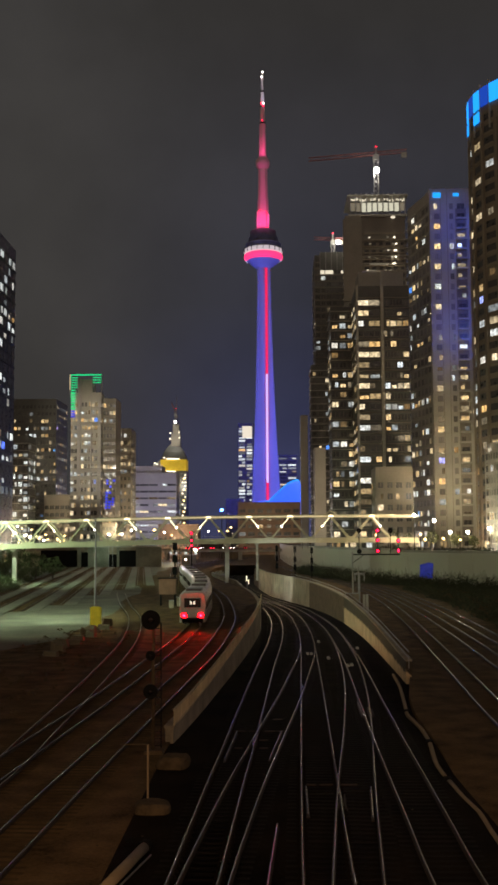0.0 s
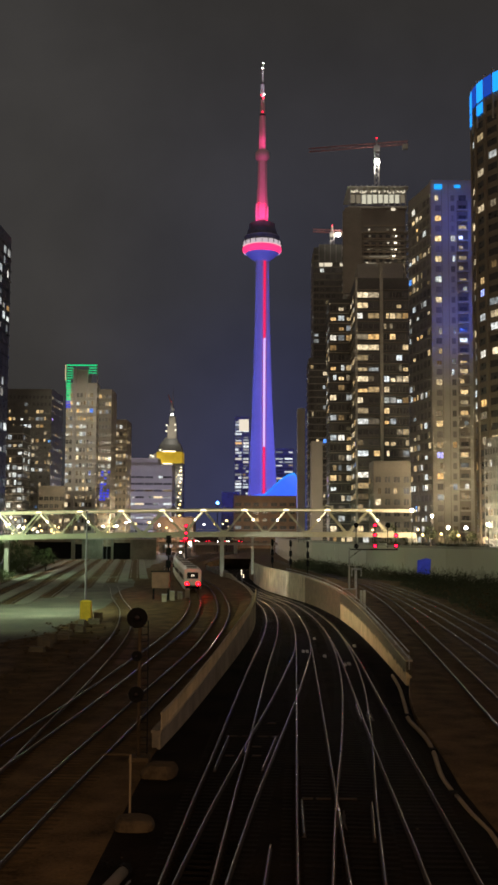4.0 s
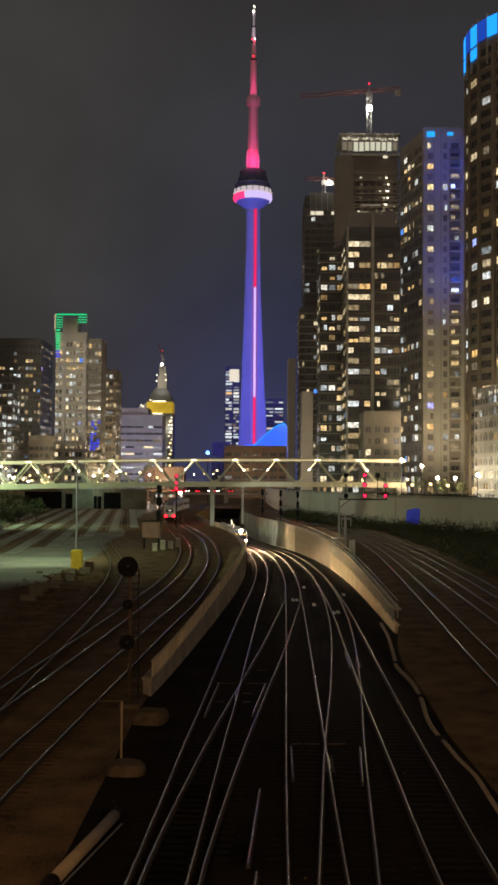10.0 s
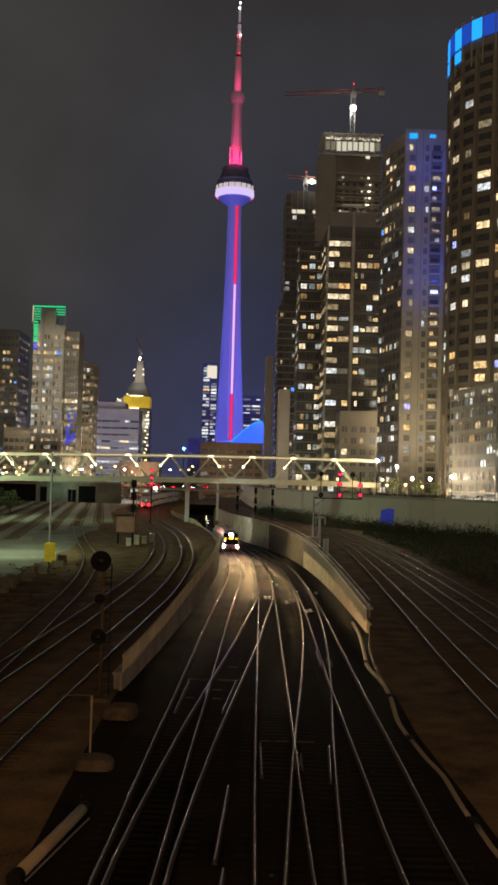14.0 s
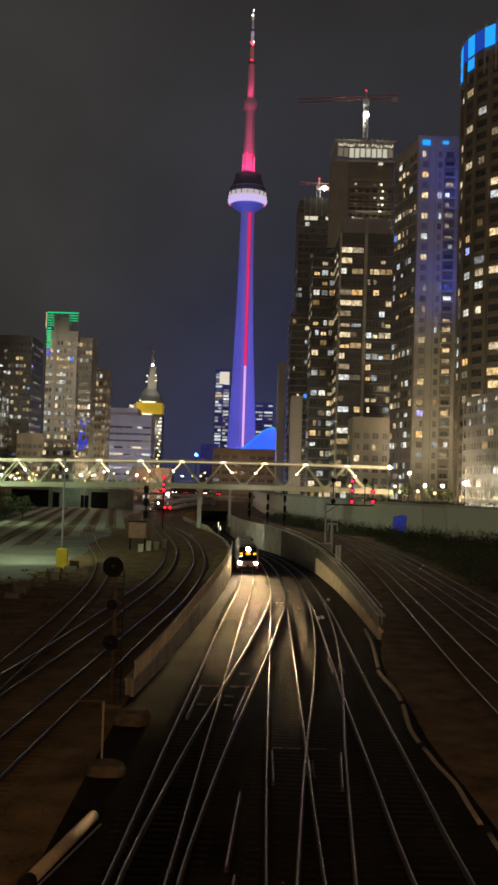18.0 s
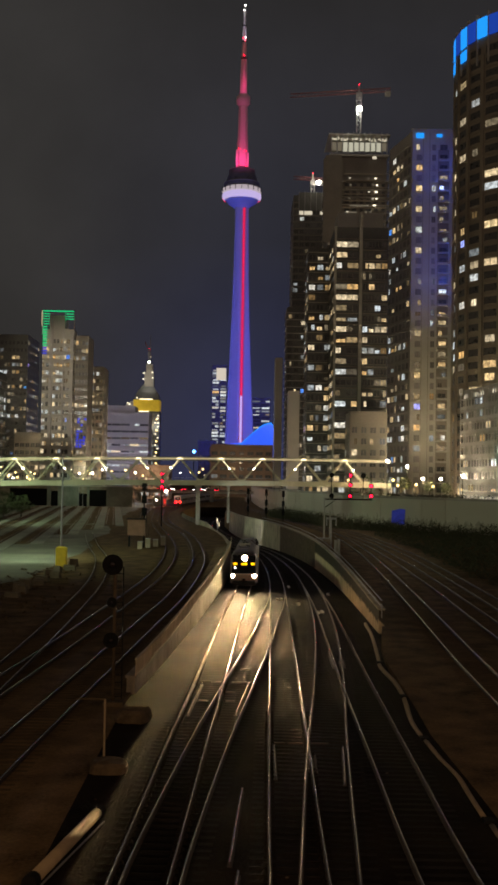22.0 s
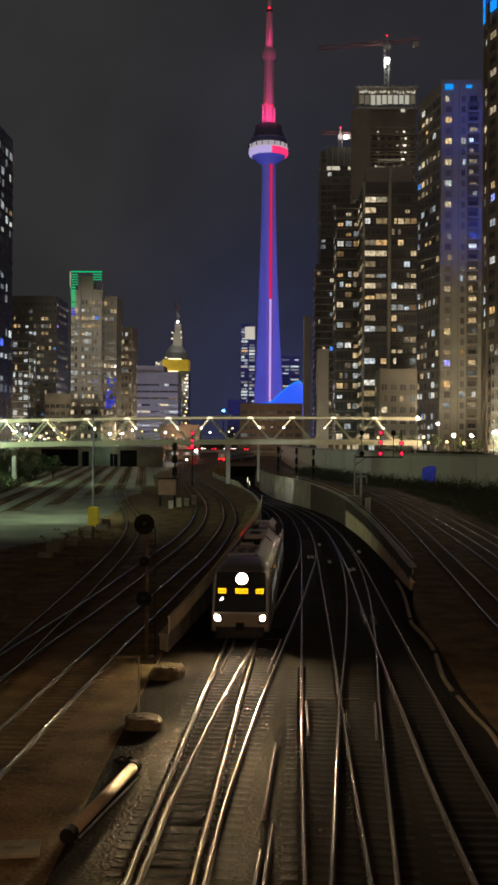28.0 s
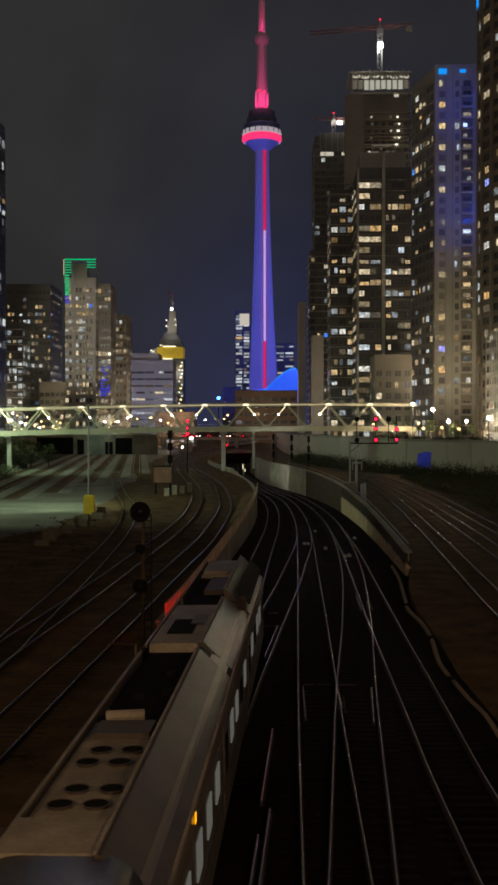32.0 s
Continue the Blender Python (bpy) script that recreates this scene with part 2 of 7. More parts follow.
M["dry_weed"] = mat("dry_weed", (0.085, 0.056, 0.024), 0.9, 0, 0.5, 1.0, 6.0, 0.2)
M["coach_body"] = mat("coach_body", (0.42, 0.40, 0.37), 0.3, 0.0, 0.2, 0.5, 6.0, 0.03)
M["yard"] = mat("yard_gravel", (0.135, 0.132, 0.094), 0.9, 0, 0.6, 0.16, 3.0, 0.3)
M["rail"] = mat("rail_steel", (0.68, 0.62, 0.51), 0.17, 1.0, 0.05, 0.05, 0.5, 0.0)
M["rail_dull"] = mat("dull_rail_steel", (0.60, 0.52, 0.40), 0.34, 1.0, 0.35, 0.35, 1.5, 0.0)
M["rail_bright"] = mat("bright_rail_steel", (0.92, 0.87, 0.78), 0.13, 1.0, 0.2, 0.3, 0.6, 0.0)
M["rail_worn"] = mat("worn_rail_steel", (0.46, 0.42, 0.36), 0.09, 1.0, 0.7, 0.25, 1.2, 0.0)
M["rust"] = mat("rail_rust", (0.032, 0.02, 0.013), 0.85, 0.0, 0.3, 2.0, 20.0, 0.1)
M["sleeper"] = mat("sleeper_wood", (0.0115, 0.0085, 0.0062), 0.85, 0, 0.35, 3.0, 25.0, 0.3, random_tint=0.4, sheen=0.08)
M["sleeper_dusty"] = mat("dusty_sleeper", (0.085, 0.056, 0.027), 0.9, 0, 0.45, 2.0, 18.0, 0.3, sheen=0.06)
M["fence"] = mat("fence_concrete", (0.54, 0.44, 0.28), 0.85, 0, 0.3, 0.4, 5.0, 0.2, random_tint=0.10)
M["concrete"] = mat("concrete", (0.34, 0.32, 0.28), 0.85, 0, 0.3, 0.25, 6.0, 0.2, random_tint=0.12)
M["stained"] = mat("stained_concrete", (0.26, 0.215, 0.155), 0.9, 0, 0.45, 0.5, 5.0, 0.25, random_tint=0.15)
M["tower"] = mat("tower_concrete", (0.40, 0.40, 0.40), 0.85, 0, 0.12, 0.02, 0.3, 0.0)
M["facade"] = mat("facade_concrete", (0.40, 0.385, 0.335), 0.85, 0, 0.2, 0.08, 2.0, 0.1)
M["facade_dark"] = mat("facade_dark_brick", (0.215, 0.195, 0.165), 0.8, 0, 0.25, 0.1, 2.0, 0.1)
M["facade_pale"] = mat("facade_pale_panel", (0.40, 0.385, 0.36), 0.7, 0, 0.15, 0.1, 2.0, 0.05)
M["brown_panel"] = mat("brown_panel", (0.25, 0.215, 0.165), 0.75, 0, 0.25, 0.1, 2.0, 0.1)
M["brick_brown"] = mat("brown_brick", (0.23, 0.155, 0.115), 0.85, 0, 0.25, 0.2, 3.0, 0.1)
M["curtain"] = mat("curtain_wall", (0.095, 0.095, 0.090), 0.5, 0, 0.3, 0.1, 1.0, 0.0)
M["dead_lens"] = mat("unlit_red_lens", (0.022, 0.01, 0.009), 0.4, 0, 0.2, 1.0, 8.0, 0.0)
M["black_glass"] = mat("black_glass", (0.030, 0.032, 0.036), 0.3, 0, 0.3, 0.1, 1.0, 0.0)
M["pane"] = mat("dark_pane", (0.065, 0.065, 0.065), 0.3, 0, 0.3, 0.2, 1.0, 0.0, random_tint=0.6)
M["curtained"] = mat("curtained_pane", (0.22, 0.21, 0.20), 0.4, 0, 0.3, 0.3, 1.0, 0.0, random_tint=0.5)
M["walkway"] = mat("walkway_concrete", (0.20, 0.20, 0.155), 0.9, 0, 0.45, 0.2, 2.0, 0.2)
M["steel"] = mat("painted_steel", (0.46, 0.43, 0.30), 0.5, 0, 0.15, 0.6, 8.0, 0.05)
M["black"] = mat("black_steel", (0.010, 0.0095, 0.009), 0.8, 0, 0.3, 2.0, 20.0, 0.05, sheen=0.08)
M["grey_metal"] = mat("grey_metal", (0.30, 0.30, 0.31), 0.45, 0.6, 0.2, 1.0, 15.0, 0.05)
M["yellow"] = mat("yellow_paint", (0.70, 0.52, 0.03), 0.55, 0, 0.2, 2.0, 15.0, 0.05)
M["pipe"] = mat("plastic_pipe", (0.27, 0.20, 0.12), 0.8, 0, 0.2, 2.0, 15.0, 0.05)
M["dirt_shade_concrete"] = mat("dirt_shade_concrete", (0.085, 0.062, 0.038), 0.9, 0, 0.5, 1.2, 8.0, 0.3, sheen=0.1)
M["block_concrete"] = mat("mossy_concrete", (0.15, 0.13, 0.085), 0.9, 0, 0.5, 0.8, 5.0, 0.3)
M["rust_box"] = mat("rusty_box", (0.17, 0.085, 0.055), 0.8, 0, 0.3, 1.0, 10.0, 0.2)
M["asphalt"] = mat("asphalt", (0.05, 0.05, 0.05), 0.85, 0, 0.3, 0.3, 10.0, 0.2)
M["leaf"] = mat("leaf", (0.065, 0.08, 0.03), 0.8, 0, 0.5, 1.0, 6.0, 0.2)
M["dark_leaf"] = mat("dark_leaf", (0.045, 0.045, 0.020), 0.85, 0, 0.5, 1.0, 6.0, 0.2)
M["bark"] = mat("bark", (0.08, 0.06, 0.045), 0.9, 0, 0.3, 3.0, 20.0, 0.4)
M["train_side"] = mat("train_side_paint", (0.19, 0.165, 0.125), 0.35, 0.3, 0.15, 0.5, 8.0, 0.02, coat=0.3)
M["train_roof"] = mat("train_roof", (0.078, 0.065, 0.056), 0.42, 0.2, 0.45, 0.7, 9.0, 0.05)
M["train_white"] = mat("train_white_panel", (0.25, 0.225, 0.175), 0.55, 0, 0.5, 0.9, 9.0, 0.05)
M["train_dark"] = mat("train_dark_mask", (0.006, 0.006, 0.007), 0.22, 0, 0.3, 0.2, 0.3, 0.0)
# a weak glow in the tarpaulin stands in for light falling on it
M["glowing_blue_cloth"] = mat("blue_tarpaulin", (0.05, 0.07, 0.55), 0.6, 0, 0.3, 1.0, 6.0, 0.2, glow=(0.05, 0.07, 0.9), power=0.06)
# the blue light on the stadium roof is put into its material as glow
M["dome"] = mat("glowing_dome_membrane", (0.45, 0.47, 0.5), 0.6, 0, 0.15, 0.02, 0.2, 0.0, glow=(0.005, 0.10, 1.0), power=0.75)

M["lit_warm"] = window_mat("lit_window_warm", ((1, 0.58, 0.20), (1, 0.74, 0.38), (1, 0.82, 0.54), (1, 0.68, 0.30)), 0.06, 0.84)
M["lit_white"] = window_mat("lit_window_white", ((1, 0.93, 0.78), (0.85, 0.95, 1.0), (0.95, 1.0, 0.92)), 0.08, 0.78)
M["lit_odd"] = window_mat("lit_window_coloured", ((0.10, 0.16, 1.0), (0.1, 0.45, 1.0), (0.75, 0.30, 1.0)), 0.3, 1.2)
M["headlight"] = light_mat("headlight", (1.0, 0.70, 0.36), 5500)
M["beam"] = light_mat("beam_bulb", (1.0, 0.62, 0.28), 290000)
M["marker_amber"] = light_mat("amber_marker", (1.0, 0.36, 0.0), 1.3)
M["reflector"] = light_mat("lamp_reflector", (1.0, 0.76, 0.45), 40)
M["marker_red"] = light_mat("red_marker", (1.0, 0.0012, 0.003), 420)
M["sign_amber"] = light_mat("amber_sign", (1.0, 0.48, 0.0), 1.5)
M["tail_red"] = light_mat("red_tail_light", (1.0, 0.004, 0.012), 5)
M["tail_bulb"] = light_mat("red_tail_bulb", (1.0, 0.00006, 0.00012), 4000)
M["signal_red"] = light_mat("red_signal", (1.0, 0.005, 0.03), 7)
M["lamp_white"] = light_mat("white_lamp", (1.0, 0.93, 0.75), 30)
M["lamp_amber"] = light_mat("amber_lamp", (1.0, 0.66, 0.24), 4.0)
M["lamp_blue"] = light_mat("blue_lamp", (0.03, 0.12, 1.0), 25)
M["lamp_green"] = light_mat("green_strip", (0.0, 0.75, 0.25), 0.7)
M["lamp_cyan"] = light_mat("cyan_lamp", (0.1, 0.8, 1.0), 3.0)
M["lamp_car"] = light_mat("car_headlamp", (1.0, 0.95, 0.85), 12)
M["chord_light"] = light_mat("chord_strip", (1.0, 0.80, 0.45), 0.55)
M["strip_light"] = light_mat("strip_light", (1.0, 0.84, 0.52), 2.2)
M["work_light"] = light_mat("work_light", (1.0, 0.95, 0.8), 22)
M["crown_blue"] = light_mat("crown_blue", (0.01, 0.30, 1.0), 0.9)
M["crown_dim"] = light_mat("crown_dim_blue", (0.01, 0.09, 0.7), 0.38)
M["crown_blue_dim"] = light_mat("deep_blue_window", (0.02, 0.05, 1.0), 0.5)
M["ring_red"] = light_mat("ring_red", (1.0, 0.03, 0.14), 1.0)
M["ring_white"] = light_mat("ring_white", (0.68, 0.55, 0.95), 0.6)
M["stripe_red"] = light_mat("stripe_red", (1.0, 0.01, 0.08), 0.55)
M["stripe_white"] = light_mat("stripe_white", (0.62, 0.46, 1.0), 0.7)
M["deck_glow"] = light_mat("deck_glow", (0.95, 0.80, 0.85), 0.36)
M["floor_glow"] = light_mat("floor_glow", (1.0, 0.84, 0.58), 0.10)
M["site_glow"] = light_mat("site_glow", (1.0, 0.88, 0.66), 0.5)
M["yellow_glow"] = mat("yellow_netting", (0.75, 0.55, 0.05), 0.8, 0, 0.3, 0.1, 1.0, 0.0, glow=(1.0, 0.62, 0.04), power=0.16)
M["carriage_window"] = light_mat("carriage_window", (1.0, 0.95, 0.78), 0.085)

# ------------------------------------------------------------------ mesh building


class Shape:
    """Collects vertices and faces; one Shape becomes one mesh."""

    def __init__(self):
        self.v, self.f, self.k = [], [], []

    def add(self, verts, faces, k=0):
        b = len(self.v)
        self.v += [tuple(p) for p in verts]
        self.f += [tuple(b + i for i in q) for q in faces]
        self.k += [k] * len(faces)
        return self

    def box(self, x0, x1, y0, y1, z0, z1, k=0, m=None):
        vs = [Vector((x, y, z)) for z in (z0, z1) for x, y in ((x0, y0), (x1, y0), (x1, y1), (x0, y1))]
        if m:
            vs = [m @ p for p in vs]
        return self.add(vs, ((3, 2, 1, 0), (4, 5, 6, 7), (0, 1, 5, 4), (1, 2, 6, 5), (2, 3, 7, 6), (3, 0, 4, 7)), k)

    def beam(self, a, b, w, h=None, k=0):
        """A bar of w by h from a to b."""
        a, b, h = Vector(a), Vector(b), h or w
        m = Matrix.Translation(a) @ (b - a).to_track_quat("Y", "Z").to_matrix().to_4x4()
        return self.box(-w / 2, w / 2, 0, (b - a).length, -h / 2, h / 2, k, m)

    def lathe(self, profile, n=24, k=0, centre=(0, 0), a0=0.0, a1=2 * math.pi):
        """Turn (radius, z) round the vertical."""
        full = a1 - a0 > 6.2
        cols = n if full else n + 1
        vs = [(centre[0] + r * math.cos(a0 + (a1 - a0) * i / n), centre[1] + r * math.sin(a0 + (a1 - a0) * i / n), z)
              for r, z in profile for i in range(cols)]
        fs = []
        for j in range(len(profile) - 1):
            for i in range(n):
                i2 = (i + 1) % cols
                fs.append((j * cols + i, j * cols + i2, (j + 1) * cols + i2, (j + 1) * cols + i))
        return self.add(vs, fs, k)

    def tube(self, a, b, r, n=10, k=0, r2=None):
        a, b = Vector(a), Vector(b)
        q = (b - a).to_track_quat("Z", "Y")
        vs = []
        for p, rad in ((a, r), (b, r2 if r2 is not None else r)):
            vs += [p + q @ Vector((rad * math.cos(2 * math.pi * i / n), rad * math.sin(2 * math.pi * i / n), 0)) for i in range(n)]
        fs = [(i, (i + 1) % n, n + (i + 1) % n, n + i) for i in range(n)] + [tuple(range(n - 1, -1, -1)), tuple(range(n, 2 * n))]
        return self.add(vs, fs, k)

    def sweep(self, line, profile, k=0, closed=True):
        """Carry a (sideways, up) profile along a line of points (level sideways)."""
        n, vs = len(profile), []
        for i, p in enumerate(line):
            d = (Vector(line[min(i + 1, len(line) - 1)]) - Vector(line[max(i - 1, 0)])).normalized()
            side = Vector((d.y, -d.x, 0)).normalized()
            vs += [Vector(p) + side * a + Vector((0, 0, b)) for a, b in profile]
        fs = []
        for i in range(len(line) - 1):
            for j in range(n if closed else n - 1):
                j2 = (j + 1) % n
                fs.append((i * n + j, (i + 1) * n + j, (i + 1) * n + j2, i * n + j2))
        if closed:
            fs += [tuple(range(n)), tuple(range(len(line) * n - 1, (len(line) - 1) * n - 1, -1))]
        return self.add(vs, fs, k)

    def mesh(self, name, *mats, smooth=False):
        me = bpy.data.meshes.new(name)
        me.from_pydata(self.v, [], self.f)
        for m in mats:
            me.materials.append(M[m])
        if len(mats) > 1:
            me.polygons.foreach_set("material_index", self.k)
        if smooth:
            me.polygons.foreach_set("use_smooth", [smooth != "first" or k == 0 for k in self.k])
        me.update()
        return me


def thing(name, label, category, place=None, group="", kind=""):
    ob = new(name)
    if place is not None:
        ob.matrix_world = place if isinstance(place, Matrix) else Matrix.Translation(place)
    return tagged(ob, label, category, group, kind)


def part(name, shape, mats, parent, label="", smooth=False, at=None, kind=""):
    me = shape if isinstance(shape, bpy.types.Mesh) else shape.mesh(name, *([mats] if isinstance(mats, str) else mats), smooth=smooth)
    ob = new(name, me)
    ob.parent = parent
    if at is not None:
        ob.matrix_local = at if isinstance(at, Matrix) else Matrix.Translation(at)
    return tagged(ob, label, kind=kind)


def solo(name, shape, mats, label, category, kind="", smooth=False, at=None, group=""):
    me = shape.mesh(name, *([mats] if isinstance(mats, str) else mats), smooth=smooth)
    ob = new(name, me)
    if at is not None:
        ob.matrix_world = at if isinstance(at, Matrix) else Matrix.Translation(at)
    return tagged(ob, label, category, group, kind)


def spline(points, step):
    """A smooth line through points, about step metres from point to point."""
    p = [Vector(q) for q in points]
    p = [p[0] * 2 - p[1]] + p + [p[-1] * 2 - p[-2]]
    out = []
    for a, b, c, d in zip(p, p[1:], p[2:], p[3:]):
        n = max(1, int((c - b).length / step))
        for i in range(n):
            t = i / n
            out.append(0.5 * (2 * b + (c - a) * t + (2 * a - 5 * b + 4 * c - d) * t * t + (3 * b - a - 3 * c + d) * t ** 3))
    return out + [p[-2]]


# ------------------------------------------------------------------ plan of the line


def dip(y):
    """Rail level in the cutting: it falls at two in a hundred from 50 m on, eased at the top."""
    if 38 < y < 62:
        return -0.02 * (y - 38) ** 2 / 48
    return -0.02 * min(max(0.0, y - 50), 190)


def in_dip(pts):
    return [(x, y, dip(y)) for x, y in pts]


def seat(line, pts):
    """Set the points of a sunken line exactly on the cutting's gradient."""
    if any(abs(p[2]) > 1e-6 for p in line):
        for p in pts:
            p.z = dip(p.y)
    return pts


def level(pts):
    return [(x, y, 0.0) for x, y in pts]


A_LINE = in_dip(((-3.1, -30), (-2.9, 5), (-2.48, 24), (-2.28, 30), (-2.05, 36.5), (-1.82, 43), (-1.48, 52), (-0.43, 87), (0.62, 117), (1.05, 140),
                 (1.08, 157), (0.6, 180), (-0.7, 205), (-3.2, 230), (-7.5, 258), (-11.8, 290), (-15.0, 330), (-15.5, 370), (-14, 410)))
B_LINE = in_dip(((-2.6, 12), (-2.12, 25.9), (-1.85, 31), (-1.05, 41.4), (-0.2, 51), (1.25, 68), (2.5, 85), (3.55, 100), (4.15, 115), (4.4, 127)))
C_LINE = in_dip(((0.6, -30), (1.25, 5), (1.65, 26), (2.02, 41), (3.0, 74), (3.95, 107), (4.4, 127), (4.5, 148), (4.1, 177), (2.7, 203), (0.2, 228),
                 (-4, 257), (-8.0, 289), (-11.3, 330), (-11.8, 370), (-10.3, 410)))
E_LINE = in_dip(((-1.2, -30), (0.75, 5), (2.35, 26), (3.49, 41), (4.75, 55.5), (6.17, 75), (7.15, 94), (7.75, 112), (8.1, 128)))
D_LINE = in_dip(((5.6, -30), (5.5, 5), (5.52, 28), (5.66, 36), (6.02, 52), (6.5, 66), (7.5, 95), (8.05, 125), (8.1, 146), (7.5, 172), (6.0, 200),
                 (3.2, 226), (-0.6, 255), (-4.4, 287), (-7.7, 330), (-8.2, 370), (-6.7, 410)))
L1_LINE = level(((-12.5, -30), (-10.4, 5), (-8.9, 30), (-8.3, 42), (-7.35, 59), (-6.4, 76), (-5.4, 95), (-4.95, 124), (-5.6, 148), (-8.3, 187), (-12.5, 222),
                 (-17, 255), (-20.8, 300), (-23.2, 350), (-21.8, 420), (-16, 520), (-4, 640)))
L2_LINE = level(((-15.5, -10), (-13.2, 25), (-11.45, 53), (-10.7, 65), (-9.9, 82), (-9.0, 105), (-8.75, 120), (-9.05, 137), (-10.2, 160), (-12.5, 186),
                 (-16, 217), (-20.3, 258), (-24.6, 315), (-26.6, 358), (-25.2, 420), (-19.5, 520), (-8, 640)))
L4_LINE = level(((-24.5, 270), (-28.4, 318), (-30.6, 358), (-30.9, 398), (-29.3, 440), (-24, 520)))
L3_LINE = level(((-13.5, 10), (-11.9, 40), (-12.05, 55), (-12.6, 75), (-13.6, 98), (-15.2, 118), (-18, 140), (-22.5, 165), (-28, 200)))
R1_LINE = level(((9.6, -30), (11.6, 20), (12.6, 45), (13.35, 62), (14.0, 73), (15.4, 97), (17.4, 135), (18.6, 170), (18.4, 215), (14.5, 270), (8.5, 330), (4, 400)))
R2_LINE = level(((12.5, -30), (15.6, 30), (17.4, 62), (18.9, 89.5), (20.1, 115), (21.2, 150), (21.4, 185), (19.5, 230), (15, 290), (9, 380)))
R3_LINE = level(((15, -30), (19, 40), (22, 90), (23.7, 127), (24.6, 165), (23.5, 215), (18.8, 280), (15, 350)))
LEFT_WALL = ((-4.88, 51.6), (-4.6, 55), (-3.98, 65), (-2.95, 85.5), (-2.0, 107), (-1.35, 128), (-1.15, 147), (-1.5, 172), (-2.9, 200), (-5.8, 229), (-10.3, 258), (-14.6, 290), (-18.2, 330), (-18.7, 370), (-17.2, 410))
RIGHT_WALL = ((10.1, 77), (10.5, 92), (10.9, 110), (11.1, 130), (10.8, 158), (9.6, 185), (7.4, 212), (3.6, 243), (0.5, 262), (-2.0, 290), (-4.8, 332), (-5.2, 372), (-3.7, 412))


def across(line, y):
    for (x0, y0), (x1, y1) in zip(line, line[1:]):
        if y <= y1:
            t = max(0.0, (y - y0) / (y1 - y0))
            return x0 + (x1 - x0) * t
    return line[-1][0]


SHOULDER = ((8.1, 20), (7.95, 27), (7.85, 33), (7.85, 38), (7.7, 43), (8.1, 51.5), (8.25, 61), (8.9, 68), (10.1, 77), (10.2, 80))
# ------------------------------------------------------------------ ground, walls, terrace


def build_ground():
    """One sheet: the yards at level, the cutting let into it between its walls."""
    ys = list(np.arange(-60, 47, 4.0)) + list(np.arange(47, 420, 3.0)) + [420.01, 470, 540, 640, 800, 1100, 1600, 2600, 4500]
    s, rows, nc = Shape(), [], 16
    for y in ys:
        xl, xr = across(LEFT_WALL, y), across(RIGHT_WALL, y)
        if y < 78:
            xr = across(SHOULDER, y)
        z = dip(y) if y <= 420 else 0.0
        w = 1.0 if y < 420 else 6.0
        berm = 1.35 * min(1, max(0, (y - 100) / 45)) * min(1, max(0, (170 - y) / 20))
        xs = [-4000, -600, -140, -60, -30, xl - 9, xl - 2.3, xl - 0.25, xl - 0.2, (xl + xr) / 2, xr + 0.2, xr + 0.25, xr + 8, 60, 300, 4000]
        zs = [0] * 7 + [berm, z, z, z] + [0] * 5
        rows.append([(x, y, h - 0.174 + (0.010 * noise.noise((x * 0.11, y * 0.11, 0)) if -100 < x < 100 else 0)) for x, h in zip(xs, zs)])
    for r in rows:
        s.v += r
    for j in range(len(rows) - 1):
        for i in range(nc - 1):
            s.f.append((j * nc + i, j * nc + i + 1, (j + 1) * nc + i + 1, (j + 1) * nc + i))
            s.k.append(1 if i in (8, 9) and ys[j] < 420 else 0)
    solo("ground", s, ("ballast", "blackish"), "dark brown stone ballast and bare earth of the rail corridor", "ground", "structure")
    # pale gravel of the yard beside the main lines
    y = Shape()
    lines = []
    for t in range(29):
        yy = 97 + t * 13.6
        xr = across(((-24, 96), (-20.5, 112), (-20, 135), (-22, 165), (-24, 200), (-27, 240), (-32, 300), (-38, 480)), yy)
        lines.append([(-150, yy, -0.30), (-70, yy, -0.28), (-45, yy, -0.27), (xr - 3, yy, -0.26), (xr + 1.2 * math.sin(t * 1.7), yy, -0.33)])
    for r in lines:
        y.v += [(a, b, c + 0.13) for a, b, c in r]
    for j in range(len(lines) - 1):
        for i in range(4):
            y.f.append((j * 5 + i, j * 5 + i + 1, j * 5 + 6 + i, j * 5 + 5 + i))
            y.k.append(0)
    solo("yard_pavement", y, "yard", "pale grey-green gravel surface of the lit storage yard", "pavement", "structure")


build_ground()


